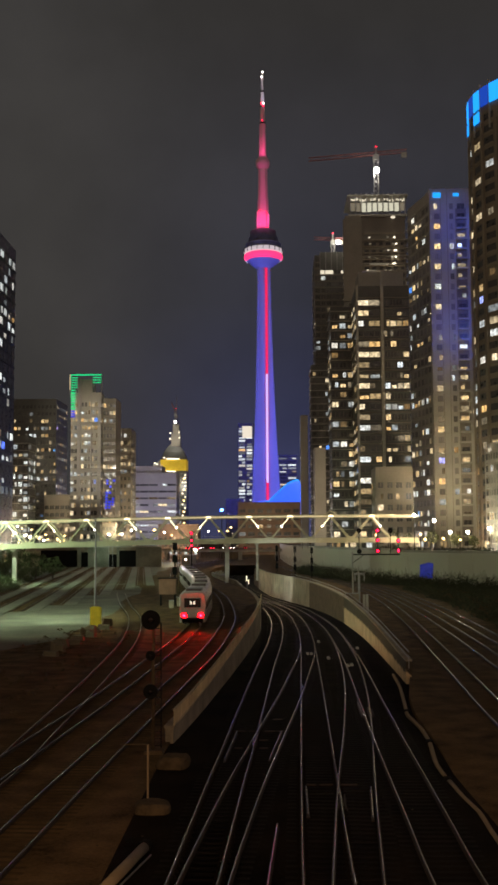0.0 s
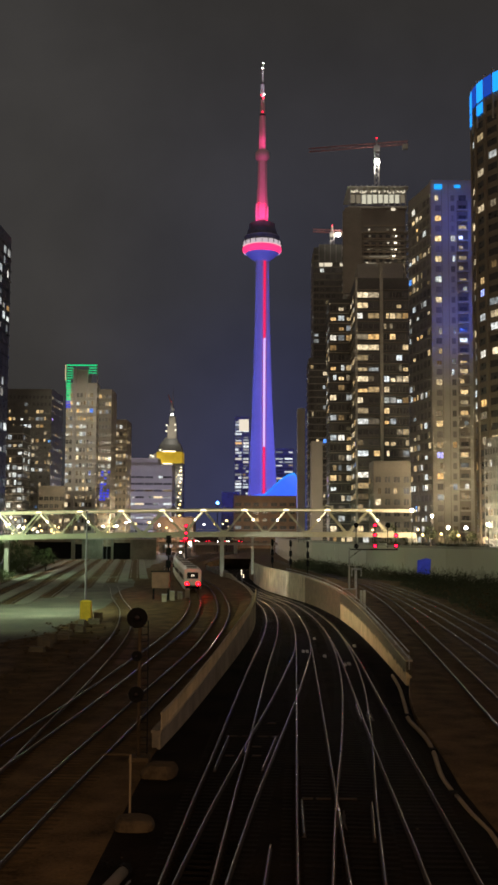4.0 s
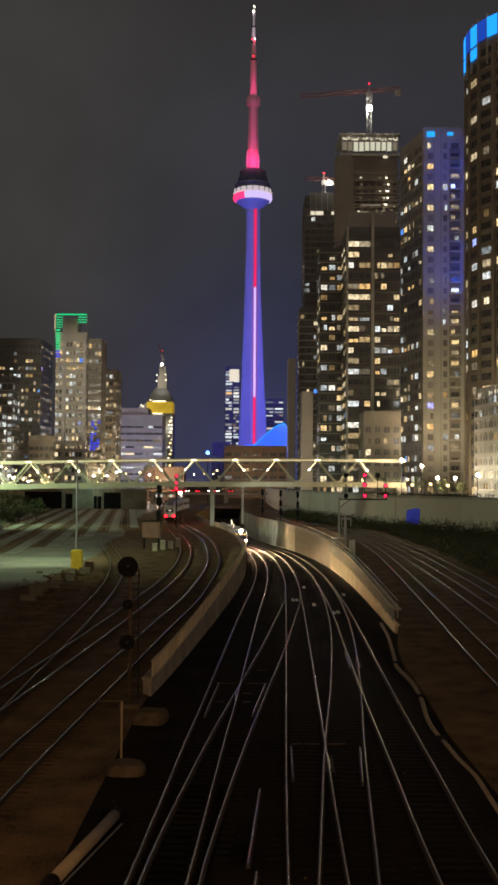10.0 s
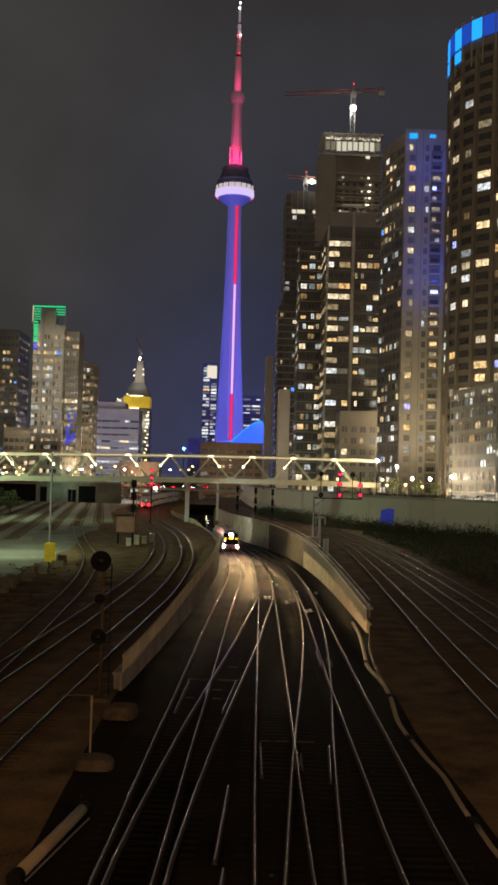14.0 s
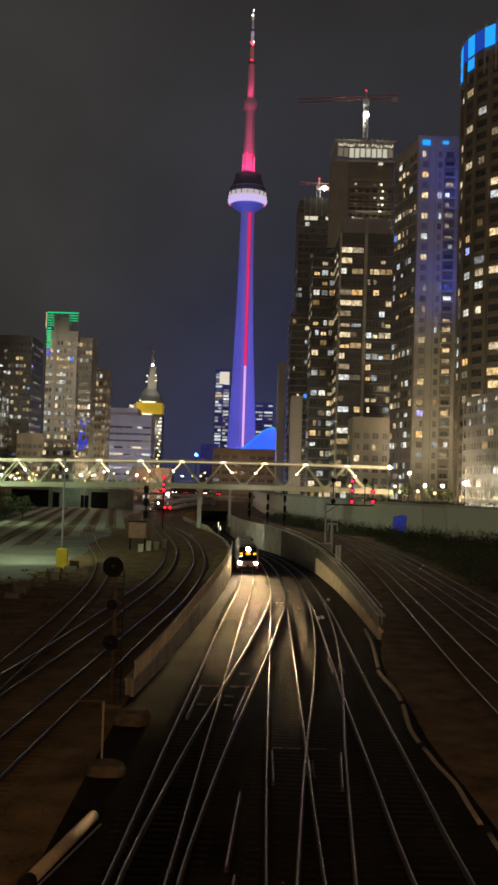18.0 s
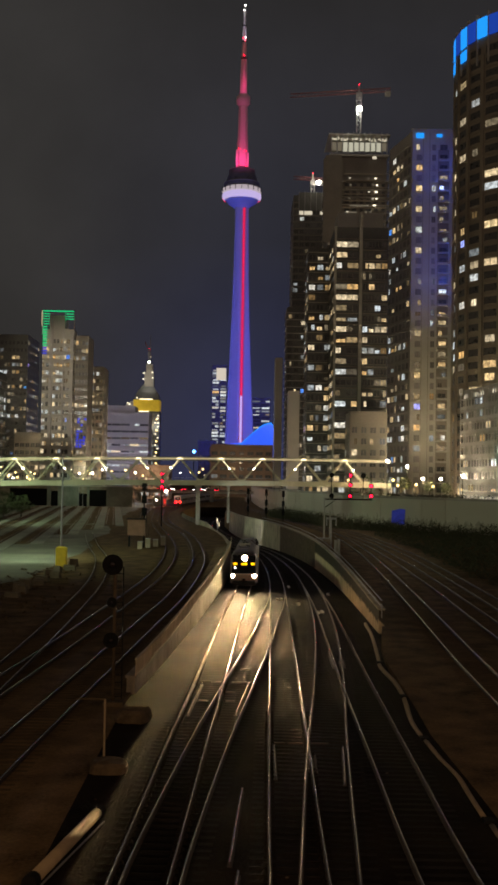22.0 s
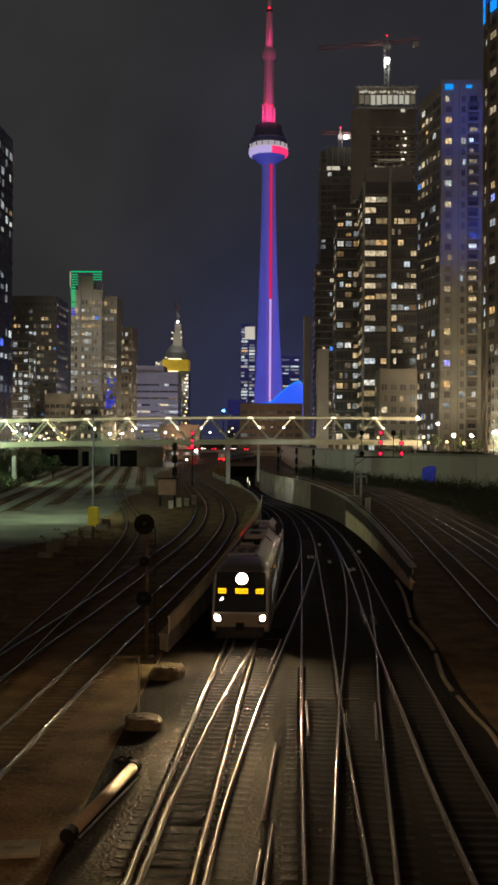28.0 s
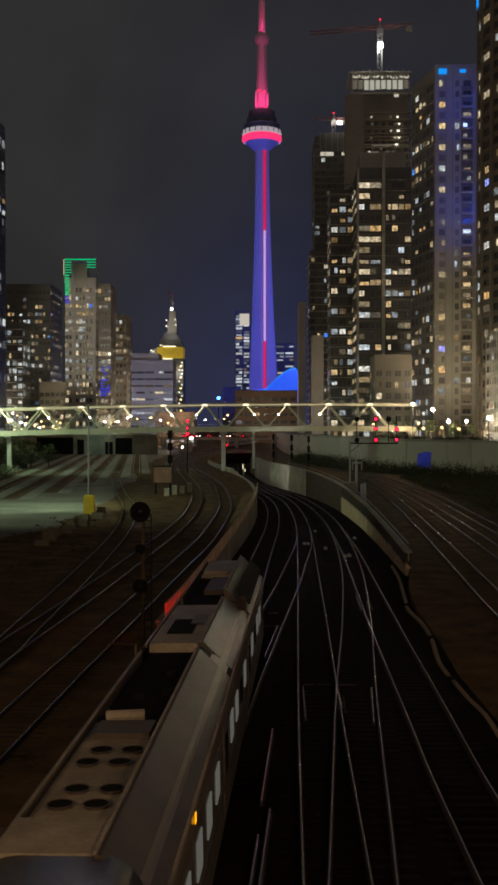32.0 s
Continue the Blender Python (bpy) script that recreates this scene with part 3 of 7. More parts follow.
def wall_along(name, label, line, top, base, thick, side, fence=None, panel="stained"):
    """A retaining wall of cast panels with pilasters, a coping and a handrail."""
    w = thing(name, label, "wall", kind="structure")
    pts = spline([(x, y, 0) for x, y in line], 4.0)
    n = 0
    for a, b in zip(pts, pts[1:]):
        if a.y > 300:
            break
        za, zb = base(a.y) - 0.9, base(b.y) - 0.9
        d = (b - a).normalized()
        nrm = Vector((d.y, -d.x, 0)) * side
        gap = d * 0.03
        p, q = a + gap, b - gap
        s = Shape()
        vs = []
        for c, z in ((p, za), (q, zb)):
            h = top(c.y)
            vs += [c + Vector((0, 0, z)), c + Vector((0, 0, h)), c + nrm * thick + Vector((0, 0, h)), c + nrm * thick + Vector((0, 0, z))]
        s.add(vs, ((0, 1, 5, 4), (1, 2, 6, 5), (2, 3, 7, 6), (0, 3, 2, 1), (4, 5, 6, 7)))
        # beyond 150 m a darker concrete imitates the stretch that the headlamps leave dark
        part("wall_panel", s, panel if a.y < 150 or panel == "stained" else ("dirt_shade_concrete" if a.y < 205 else "stained"), w)
        if fence and a.y < 152:
            fp = Shape()
            inner = -nrm * 0.03
            for k in range(16):
                c = p.lerp(q, (k + 0.5) / 16) + inner
                ends = (c + Vector((0, 0, top(c.y) + 0.08)), c + Vector((0, 0, fence(c.y) - 0.05)), 0.05, 0.14)
                if p.y < 110:
                    part("fence_slat", Shape().beam(*ends), "fence", w)
                else:
                    fp.beam(*ends)
            fp.beam(p + inner + Vector((0, 0, fence(p.y))), q + inner + Vector((0, 0, fence(q.y))), 0.09, 0.09)
            fp.beam(p + inner + Vector((0, 0, top(p.y) + 0.18)), q + inner + Vector((0, 0, top(q.y) + 0.18)), 0.07, 0.07)
            part("fence_rail", fp, "fence", w)
        if n % 2 == 0:
            c = Shape()
            c.beam(a + Vector((0, 0, top(a.y) + 0.06)) + nrm * thick * 0.5, pts[min(n + 2, len(pts) - 1)] + Vector((0, 0, top(b.y) + 0.06)) + nrm * thick * 0.5, thick + 0.12, 0.12)
            part("coping", c, "stained", w)
        n += 1
    return w, pts


wall_along("retaining_wall_left", "stained concrete retaining wall beside the sunken tracks", LEFT_WALL, lambda y: 0.5 + 0.8 * min(1, max(0, y - 50) / 95) - 1.5 * min(1, max(0, y - 150) / 25) + 0.9 * min(1, max(0, y - 226) / 10), dip, 0.4, -1, lambda y: 1.4 + 0.55 * min(1, max(0, y - 50) / 53))
right_wall, right_pts = wall_along("retaining_wall_right", "curved concrete retaining wall of the cutting with steel handrail", RIGHT_WALL, lambda y: 0.95 + 0.6 * min(1, max(0, y - 77) / 70), dip, 0.4, 1, panel="shaded_top")


def handrail(parent, pts, h, side, y0, y1, cls="grey_metal"):
    sel = [p for p in pts if y0 <= p.y <= y1]
    for up in (h, h - 0.45):
        s = Shape()
        s.sweep([p + Vector((0.2 * side, 0, up)) for p in sel], ((-0.03, -0.03), (0.03, -0.03), (0.03, 0.03), (-0.03, 0.03)))
        part("handrail", s, cls, parent)
    post = Shape().box(-0.03, 0.03, -0.03, 0.03, 0, 1.0).mesh("rail_post", cls)
    for p in sel:
        part("rail_post", post, cls, parent, at=(p.x + 0.2 * side, p.y, h - 1.0))


handrail(right_wall, [p + Vector((0, 0, 0.25 + 0.6 * min(1, max(0, p.y - 77) / 70))) for p in right_pts], 1.4, 1, 77, 235)


# ------------------------------------------------------------------ tracks
# foot, web and a crowned head; its upper faces are polished
RAIL = ((-0.07, -0.16), (0.07, -0.16), (0.07, -0.14), (0.012, -0.12), (0.012, -0.04), (0.036, -0.032), (0.034, -0.013), (0.024, -0.004), (0.009, 0.0),
        (-0.009, 0.0), (-0.024, -0.004), (-0.034, -0.013), (-0.036, -0.032), (-0.012, -0.04), (-0.012, -0.12), (-0.07, -0.14))
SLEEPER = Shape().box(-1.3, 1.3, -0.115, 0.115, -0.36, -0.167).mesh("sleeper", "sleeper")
PLATE = Shape().box(-0.18, 0.18, -0.09, 0.09, -0.165, -0.135).box(-0.16, -0.11, -0.05, 0.05, -0.14, -0.09).box(0.11, 0.16, -0.05, 0.05, -0.14, -0.09).mesh("tie_plate", "blackish")


def track(label, line, near=0.0, y_end=420, clips=False, steel="rail", tie="sleeper"):
    t = thing("railway_track", label, "railway track", group="railway tracks")
    pts = seat(line, [p for p in spline(line, 2.0) if p.y <= y_end])
    worn = (6, 10) if steel in ("rail_bright", "rail_worn") else (7, 9)      # how far round the head the wheels polish it
    for side in (-1, 1):
        s = Shape()
        prof = [(a + side * 0.7535, b) for a, b in RAIL]
        s.sweep(pts, prof)
        s.k = [0 if worn[0] <= i % 16 <= worn[1] and i < (len(pts) - 1) * 16 else 1 for i in range(len(s.f))]
        part("rail", s, (steel, "rust"), t, smooth="first")
    far, d, n = Shape(), 0.0, 0
    for a, b in zip(pts, pts[1:]):
        L = (b - a).length
        q = (b - a).to_track_quat("Y", "Z").to_matrix().to_4x4()
        while d < L:
            p = a.lerp(b, d / L)
            m = Matrix.Translation(p) @ q
            if 18 < p.y < near:
                part("sleeper", SLEEPER, "", t, at=m)
                if clips:
                    for side in (-0.7535, 0.7535):
                        part("tie_plate", PLATE, "", t, at=m @ Matrix.Translation((side, 0, 0)))
            elif 10 < p.y < 260:
                far.box(-1.3, 1.3, -0.115, 0.115, -0.36, -0.167, 0, m)
            d += 0.56
        d -= L
    part("distant_sleeper", far, tie, t, kind="stuff")
    return t


track("polished main track curving into the sunken cutting", A_LINE, 62, clips=True)
track("turnout track crossing between two sunken lines", B_LINE, 0)
track("polished middle-line track running down into the cutting", C_LINE, 48, clips=True)
track("crossover track joining two sunken lines", E_LINE, 40)
track("polished track close beside the curved cutting wall", D_LINE, 46)
track("level track beside the cutting wall", L1_LINE, 0, 790, steel="rail_worn", tie="sleeper_dusty")
track("level main track curving towards the footbridge", L2_LINE, 0, 790, steel="rail_worn", tie="sleeper_dusty")
track("level track of the standing locomotive", L4_LINE, 0, 520, steel="rail_dull", tie="sleeper_dusty")
track("rusty siding leading into the storage yard", L3_LINE, steel="rail_dull", tie="sleeper_dusty")
track("level track between the cutting and the bank", R1_LINE, steel="rail_bright", tie="sleeper_dusty")
track("level track along the weedy bank", R2_LINE, steel="rail_bright", tie="sleeper_dusty")
track("level track beside the concrete bank wall", R3_LINE, steel="rail_bright", tie="sleeper_dusty")
ROAD_START = (235, 215, 195, 165, 150, 138, 130)


def ROAD(k, y):
    return -19.0 - 4.4 * k - 0.118 * (y - 155)


for k in range(7):      # storage roads of the yard
    track("dull storage track set in pale yard gravel", level([(ROAD(k, y), y) for y in (ROAD_START[k], 260, 330, 396)]), 0, 455, steel="rail_dull")


def check_rails():
    """Guard rails, a stub of spare rail and turnout frogs."""
    for name, a, b in (("guard_rail", (1.38, 36.8, 0), (1.45, 41.2, 0)), ("guard_rail", (-2.08, 46.6, 0), (-1.74, 54.2, -0.08)), ("guard_rail", (-0.02, 46.8, 0), (0.62, 54.3, -0.08)), ("guard_rail", (5.4, 60, -0.2), (5.6, 66, -0.32)), ("guard_rail", (3.70, 36.3, 0), (4.08, 41.1, 0)),
                       ("spare_rail", (-0.11, 28.6, -0.02), (0.24, 35.5, -0.02)), ("spare_rail", (-0.2, 22, -0.02), (0.12, 28.0, -0.02)), ("spare_rail", (-0.4, 22, -0.02), (-0.18, 26.2, -0.02))):
        s = Shape().sweep([Vector(a), (Vector(a) + Vector(b)) / 2, Vector(b)], RAIL)
        s.k = [0 if 7 <= i % 16 <= 9 and i < 32 else 1 for i in range(len(s.f))]
        solo(name, s, ("rail", "rust"), "worn length of steel rail lying on the ballast", "rail", group="loose rails")
    for x, y in ((-0.83, 51.0), (2.75, 38.8), (6.0, 61.5), (2.35, 74.0)):
        f = thing("turnout_frog", "cast steel turnout frog with flared wing rails", "rail frog", (x, y, dip(y)), "turnout frogs")
        for sgn in (-1, 1):
            part("wing_rail", Shape().sweep([(sgn * 0.14 - 0.05, -1.0, -0.01), (sgn * 0.09, 0.0, -0.01), (sgn * 0.12 + 0.05, 1.0, -0.01)], RAIL), "rust", f)
        part("point", Shape().add([(-0.05, 1.4, -0.01), (0.05, 1.4, -0.01), (0.01, -0.8, -0.01), (-0.01, -0.8, -0.01), (-0.05, 1.4, -0.16), (0.05, 1.4, -0.16), (0.01, -0.8, -0.16), (-0.01, -0.8, -0.16)],
                                  ((0, 3, 2, 1), (0, 1, 5, 4), (1, 2, 6, 5), (2, 3, 7, 6), (3, 0, 4, 7))), "rail", f)


check_rails()


def tie_bars():
    """Flat steel bars laid across the turnouts."""
    for y, spans in ((55.2, ((-1.9, -1.3), (-1.1, -0.6), (-0.25, 0.25), (0.4, 0.75))), (52.4, ((-2.0, -1.7), (-0.55, -0.1))), (50.2, ((-1.75, -1.35), (-0.5, -0.1))), (42.1, ((1.5, 1.9), (2.05, 2.6), (2.9, 3.6))), (59.4, ((0.2, 0.7),))):
        for a, b in spans:
            solo("tie_bar", Shape().box(a, b, y - 0.05, y + 0.05, dip(y) - 0.37, dip(y) - 0.12), "rust", "flat rusty steel bar across a turnout", "tie bar", group="turnout bars")


tie_bars()

# ------------------------------------------------------------------ terrace and bank wall behind the right-hand tracks
BANK = ((75, 175), (47.5, 208), (38, 224), (28, 246), (20, 285), (12, 350), (8, 430), (6, 560))


def build_terrace():
    s = Shape()
    top = [(x, y, 6.9 if y < 240 else 7.2) for x, y in BANK]
    outer = [(x + 700, y + 40, 7.2) for x, y in BANK]
    n = len(BANK)
    s.add(top + outer, [(i, n + i, n + i + 1, i + 1) for i in range(n - 1)])
    solo("terrace_pavement", s, "asphalt", "raised street terrace above the railway bank wall", "pavement", "structure")
    w = thing("bank_wall", "tall stained concrete bank wall below the street terrace", "wall", kind="structure")
    pts = spline([(x, y, 0) for x, y in BANK], 7.0)
    for i, (a, b) in enumerate(zip(pts, pts[1:])):
        d = (b - a).normalized()
        nrm = Vector((d.y, -d.x, 0))
        h = 6.9 if a.y < 240 else 7.2
        p = Shape()
        a2, b2 = a + d * 0.04, b - d * 0.04
        off = 0.06 * ((i * 7) % 3)
        p.add([c + nrm * t + Vector((0, 0, z)) for c in (a2, b2) for t, z in ((-off, -1), (-off, h), (0.5, h), (0.5, -1))],
              ((0, 1, 5, 4), (1, 2, 6, 5), (2, 3, 7, 6), (0, 3, 2, 1), (4, 5, 6, 7)))
        part("wall_panel", p, "mottled", w)
        part("parapet", Shape().beam(a + Vector((0, 0, h + 0.25)), b + Vector((0, 0, h + 0.25)), 0.35, 0.5), "concrete", w)
    solo("blue_tarpaulin", Shape().add([(-1.6, 0, 0), (1.3, 0.1, -0.3), (1.6, 0.0, 3.0), (0.5, -0.1, 3.2), (-1.5, 0, 2.7), (0, -0.25, 1.5)], ((0, 1, 5), (1, 2, 5), (2, 3, 5), (3, 4, 5), (4, 0, 5))),
         "glowing_blue_cloth", "crumpled blue tarpaulin hung on the bank wall", "tarpaulin", at=pose(34.0, 229.4, 1.6, 0, 0, -30))


build_terrace()


def bushes(name, label, spots, size, seed, mats="dark_leaf"):
    """A thicket of many small leaf clumps."""
    rnd = random.Random(seed)
    s = Shape()
    for x, y, z, h in spots:
        for _ in range(int(95 * size)):
            a, r, u = rnd.uniform(0, 6.28), rnd.uniform(0, 1) ** 0.6 * h * 0.8, rnd.uniform(0, 1)
            c = Vector((x + r * math.cos(a), y + r * math.sin(a), z + u * h * (1 - 0.45 * (r / h) ** 2)))
            q = Euler((rnd.uniform(0, 6), rnd.uniform(0, 6), rnd.uniform(0, 6))).to_matrix()
            e = rnd.uniform(0.06, 0.20) * (1.4 if h > 1 else 0.8)
            s.add([c + q @ Vector(v) * e for v in ((-1, 0, 0), (0, -0.5, 0.1), (1, 0, 0), (0, 0.5, 0.1))], ((0, 1, 2, 3),))
    return solo(name, s, mats, label, "shrubs", "stuff")


rr = random.Random(5)
bank_pts = [p for p in spline([(x, y, 0) for x, y in BANK], 1.6) if p.y < 330]
bushes("bank_shrubs", "dark thicket of shrubs along the foot of the bank wall", [(p.x - rr.uniform(0.5, 6.5), p.y - rr.uniform(0.5, 5), -0.3, rr.uniform(1.0, 3.2)) for p in bank_pts for _ in range(4)], 1.0, 3)
bushes("embankment_scrub", "dark low scrub between the outer tracks and the bank wall", [(x, y, -0.3, rr.uniform(0.4, 1.3)) for x, y in ((rr.uniform(26, 66), rr.uniform(95, 215)) for _ in range(1800)) if x > across(((24.5, 90), (26.5, 130), (27.5, 165), (26.5, 215)), y)], 0.45, 13)
bushes("terrace_shrubs", "clipped dark shrubs along the street terrace", [(p.x + rr.uniform(1, 5), p.y + rr.uniform(1, 4), 6.9, rr.uniform(0.6, 1.5)) for p in bank_pts if p.y < 260], 0.7, 4)
bushes("verge_weeds", "low dry weeds beside the level tracks", [(rr.uniform(-24, -14.5), yy, -0.2, rr.uniform(0.12, 0.4)) for yy in np.arange(50, 122, 0.5)], 0.15, 7, "dry_weed")


# ------------------------------------------------------------------ footbridge
def build_bridge():
    br = thing("footbridge", "pale yellow steel truss footbridge lit along its top chord", "bridge")
    Y0, W = 248.0, 4.0

    def deck(x):
        return 8.55 + 1.15 * (1 - ((x - 14) / 75) ** 2)

    def top(x):
        return deck(x) + 5.6
    xs = list(np.arange(-112, 36.0, 3.0))
    for y in (Y0, Y0 + W):
        part("bottom_chord", Shape().sweep([(x, y, deck(x)) for x in xs], ((-0.22, -0.62), (0.22, -0.62), (0.22, 0.55), (-0.22, 0.55))), "steel", br)
        part("top_chord", Shape().sweep([(x, y, top(x)) for x in xs], ((-0.2, -0.38), (0.2, -0.38), (0.2, 0.36), (-0.2, 0.36))), "steel", br)
    part("chord_light", Shape().sweep([(x, Y0 - 0.24, top(x) - 0.05) for x in xs], ((-0.03, -0.09), (0.03, -0.09), (0.03, 0.09), (-0.03, 0.09))), "chord_light", br, "warm linear lights on the chord")
    part("deck", Shape().sweep([(x, Y0 + W / 2, deck(x) - 0.15) for x in xs], ((-W / 2, -0.12), (W / 2, -0.12), (W / 2, 0.12), (-W / 2, 0.12))), "concrete", br)
    apexes = [14.6 - 9.55 * i for i in range(-1, 14)]
    for i, x in enumerate(apexes):
        for y in (Y0, Y0 + W):
            for sx in (-4.75, 4.75):
                if -112 < x + sx < 34.5:
                    part("diagonal", Shape().beam((x, y, top(x)), (x + sx, y, deck(x + sx)), 0.24, 0.34), "steel", br)
                    if y == Y0 and (sx > 0) == (x < -20 or i % 3 == 0):
                        part("light_strip", Shape().beam((x + sx * 0.08, y - 0.18, top(x) - 0.08 * 5.3), (x + sx * 0.38, y - 0.18, top(x) - 0.38 * 5.4), 0.06, 0.10), "strip_light", br, "bright light strip on the diagonal")
                        part("spot_lamp", Shape().lathe(((0, -0.16), (0.17, 0), (0, 0.16)), 8), "lamp_white", br, at=(x + sx * 0.42, y - 0.25, top(x) - 0.42 * 5.45))
                    if sx > 0:
                        part("node_plate", Shape().box(-0.9, 0.9, -0.05, 0.05, -0.35, 0.55), "steel", br, at=(x + sx, y - 0.2 if y == Y0 else y + 0.2, deck(x + sx) + 0.3))
        # apex lamp drawn as a glowing wedge that imitates its wash on the chord
        part("apex_lamp_wash", Shape().add([(-0.8, -0.1, -0.05), (0.8, -0.1, -0.05), (0.3, -0.1, 0.25), (-0.3, -0.1, 0.25), (-0.8, 0.1, -0.05), (0.8, 0.1, -0.05), (0.3, 0.1, 0.25), (-0.3, 0.1, 0.25)], ((0, 1, 2, 3), (4, 7, 6, 5), (0, 4, 5, 1), (1, 5, 6, 2), (2, 6, 7, 3), (3, 7, 4, 0))), "strip_light", br, at=(x, Y0 - 0.4, top(x) - 0.1))
    part("crown", Shape().beam((14.6 - 2.2, Y0, top(14.6)), (14.6, Y0, top(14.6) + 1.1), 0.2).beam((14.6 + 2.2, Y0, top(14.6)), (14.6, Y0, top(14.6) + 1.1), 0.2), "steel", br)
    for up in (0.6, 1.1):
        part("guard_rail", Shape().sweep([(x, Y0 + 0.3, deck(x) + up) for x in xs], ((-0.03, -0.03), (0.03, -0.03), (0.03, 0.03), (-0.03, 0.03))), "grey_metal", br)
    for x, w in ((-9.8, 0.95), (34, 1.2), (-60, 0.95), (-3.0, 0.6)):
        yy = Y0 + W / 2 + (25 if x == -3.0 else 0)
        p = Shape().box(x - w / 2, x + w / 2, yy - 0.5, yy + 0.5, -0.6, deck(x) - 0.6).box(x - w * 0.8, x + w * 0.8, yy - 1.9, yy + 1.9, deck(x) - 1.1, deck(x) - 0.44)
        part("pier", p, "concrete", br)


build_bridge()


# ------------------------------------------------------------------ tall observation tower
def build_tower():
    tw = thing("observation_tower", "very tall slender concrete tower floodlit blue and red", "tower", (-4, 1227, 0))

    def ring(z):
        r = 8.3 + 14.5 * (max(0, 330 - z) / 330) ** 1.7
        out = []
        for a in (225, 345, 105):      # three fins, with hollows between them
            ar = radians(a)
            d, n = Vector((math.cos(ar), math.sin(ar), 0)), Vector((-math.sin(ar), math.cos(ar), 0))
            out += [d * 5.2 - n * 3.4, d * r - n * 1.7, d * r + n * 1.7, d * 5.2 + n * 3.4]
        return [Vector((p.x, p.y, z)) for p in out]
    s = Shape()
    zs = [0, 15, 30, 50, 80, 120, 160, 200, 240, 280, 310, 334]
    for z in zs:
        s.v += [tuple(p) for p in ring(z)]
    for j in range(len(zs) - 1):
        for i in range(12):
            i2 = (i + 1) % 12
            s.f.append((j * 12 + i, j * 12 + i2, (j + 1) * 12 + i2, (j + 1) * 12 + i))
            s.k.append(0)
    part("shaft", s, "tower", tw)
    st = Shape().box(1.9, 4.7, -6.4, -4.9, 108, 326)
    part("lift_stripe", st, "stripe_red", tw, "red light strip in the lift shaft")
    part("lift_stripe", Shape().box(1.9, 4.7, -6.4, -4.9, 0, 107.9), "stripe_red", tw, "red light strip in the lift shaft")
    # round pod: dark decks, glowing gallery and a smooth ring below
    part("pod_base", Shape().lathe(((7.5, 325), (10, 327), (15, 330.5), (20.2, 335.2)), 32), "tower", tw, smooth=True)
    part("pod_deck", Shape().lathe(((19, 342.6), (22.4, 343.6), (22.7, 345), (22.4, 347.4), (20, 348.6)), 40), "deck_glow", tw, "glowing observation gallery")
    for i in range(20):
        a = 2 * math.pi * i / 20
        part("gallery_post", Shape().box(-0.35, 0.35, -0.3, 0.3, 343.2, 348), "black", tw, at=pose(23 * math.cos(a), 23 * math.sin(a), 0, 0, 0, math.degrees(a)))
    part("upper_deck", Shape().lathe(((20.6, 348.2), (20.6, 353.5), (19.2, 355), (17.4, 355.4), (17.0, 362), (15.4, 362.6), (15.2, 369.5), (11, 371), (10, 372), (0, 372)), 36), "curtain", tw)
    part("pod_roof_rail", Shape().lathe(((20.8, 353.4), (20.8, 354.4), (20.5, 354.4)), 36), "grey_metal", tw)
    for i in range(16):
        a = 2 * math.pi * i / 16
        part("pod_window", Shape().box(-1.6, 1.6, -0.2, 0.1, 356, 358.6), "pane", tw, at=pose(17.6 * math.sin(a), -17.6 * math.cos(a), 0, 0, 0, math.degrees(a)))
    part("upper_shaft", Shape().lathe(((7.0, 372), (6.6, 390), (5.6, 415), (5.2, 446)), 6), "tower", tw)
    for sx, z0, h in ((-6.4, 372, 21), (6.2, 372, 17), (0.5, 372, 8)):
        part("mast_base_box", Shape().box(sx - 1.1, sx + 1.1, -5.5, -3.0, z0, z0 + h), "tower", tw)
    part("sky_pod", Shape().lathe(((5.2, 445), (7.8, 448), (8.3, 452), (8.0, 456), (5.5, 459), (4.6, 459)), 24), "tower", tw, smooth=True)
    for r0, r1, z0, z1 in ((4.2, 3.6, 458, 500), (3.0, 2.4, 503, 521), (2.2, 2.0, 522, 539), (1.3, 1.1, 541, 555), (1.9, 1.5, 555, 560), (1.0, 0.5, 560, 565)):
        part("mast_section", Shape().lathe(((r0, z0), (r1, z1), (0, z1)), 10), "tower", tw)
    for z, r in ((501, 3.4), (521, 3.0), (540, 2.2)):
        part("mast_collar", Shape().lathe(((r, z - 0.8), (r, z + 0.8), (0, z + 0.8)), 10), "black", tw)
    for x, z in ((-4, 377), (4.5, 374), (-3.5, 393), (3.2, 391), (0, 502.5), (-1.5, 523), (1, 520)):
        part("warning_lamp", Shape().lathe(((0.0, -0.7), (0.8, -0.3), (0.8, 0.3), (0, 0.7)), 8), "signal_red", tw, at=(x, -7, z))
    for x, z in ((2.2, 455), (1.5, 524), (0.5, 562), (-0.5, 556)):
        part("white_beacon", Shape().lathe(((0.0, -0.5), (0.6, -0.2), (0.6, 0.2), (0, 0.5)), 8), "lamp_white", tw, at=(x, -6, z))
    # lamp ring that slowly turns: one half glows red, the other white
    rg = part("light_ring", Shape().lathe(((19.5, 334.6), (21.4, 335.4), (22.5, 337.4), (22.7, 339.4), (22.2, 341.6), (19.5, 342.8)), 30, 0, (0, 0), math.pi, 2 * math.pi)
              .lathe(((19.5, 334.6), (21.4, 335.4), (22.5, 337.4), (22.7, 339.4), (22.2, 341.6), (19.5, 342.8)), 30, 1, (0, 0), 0, math.pi), ("ring_red", "ring_white"), tw, "ring of red and white lamps", smooth=True)
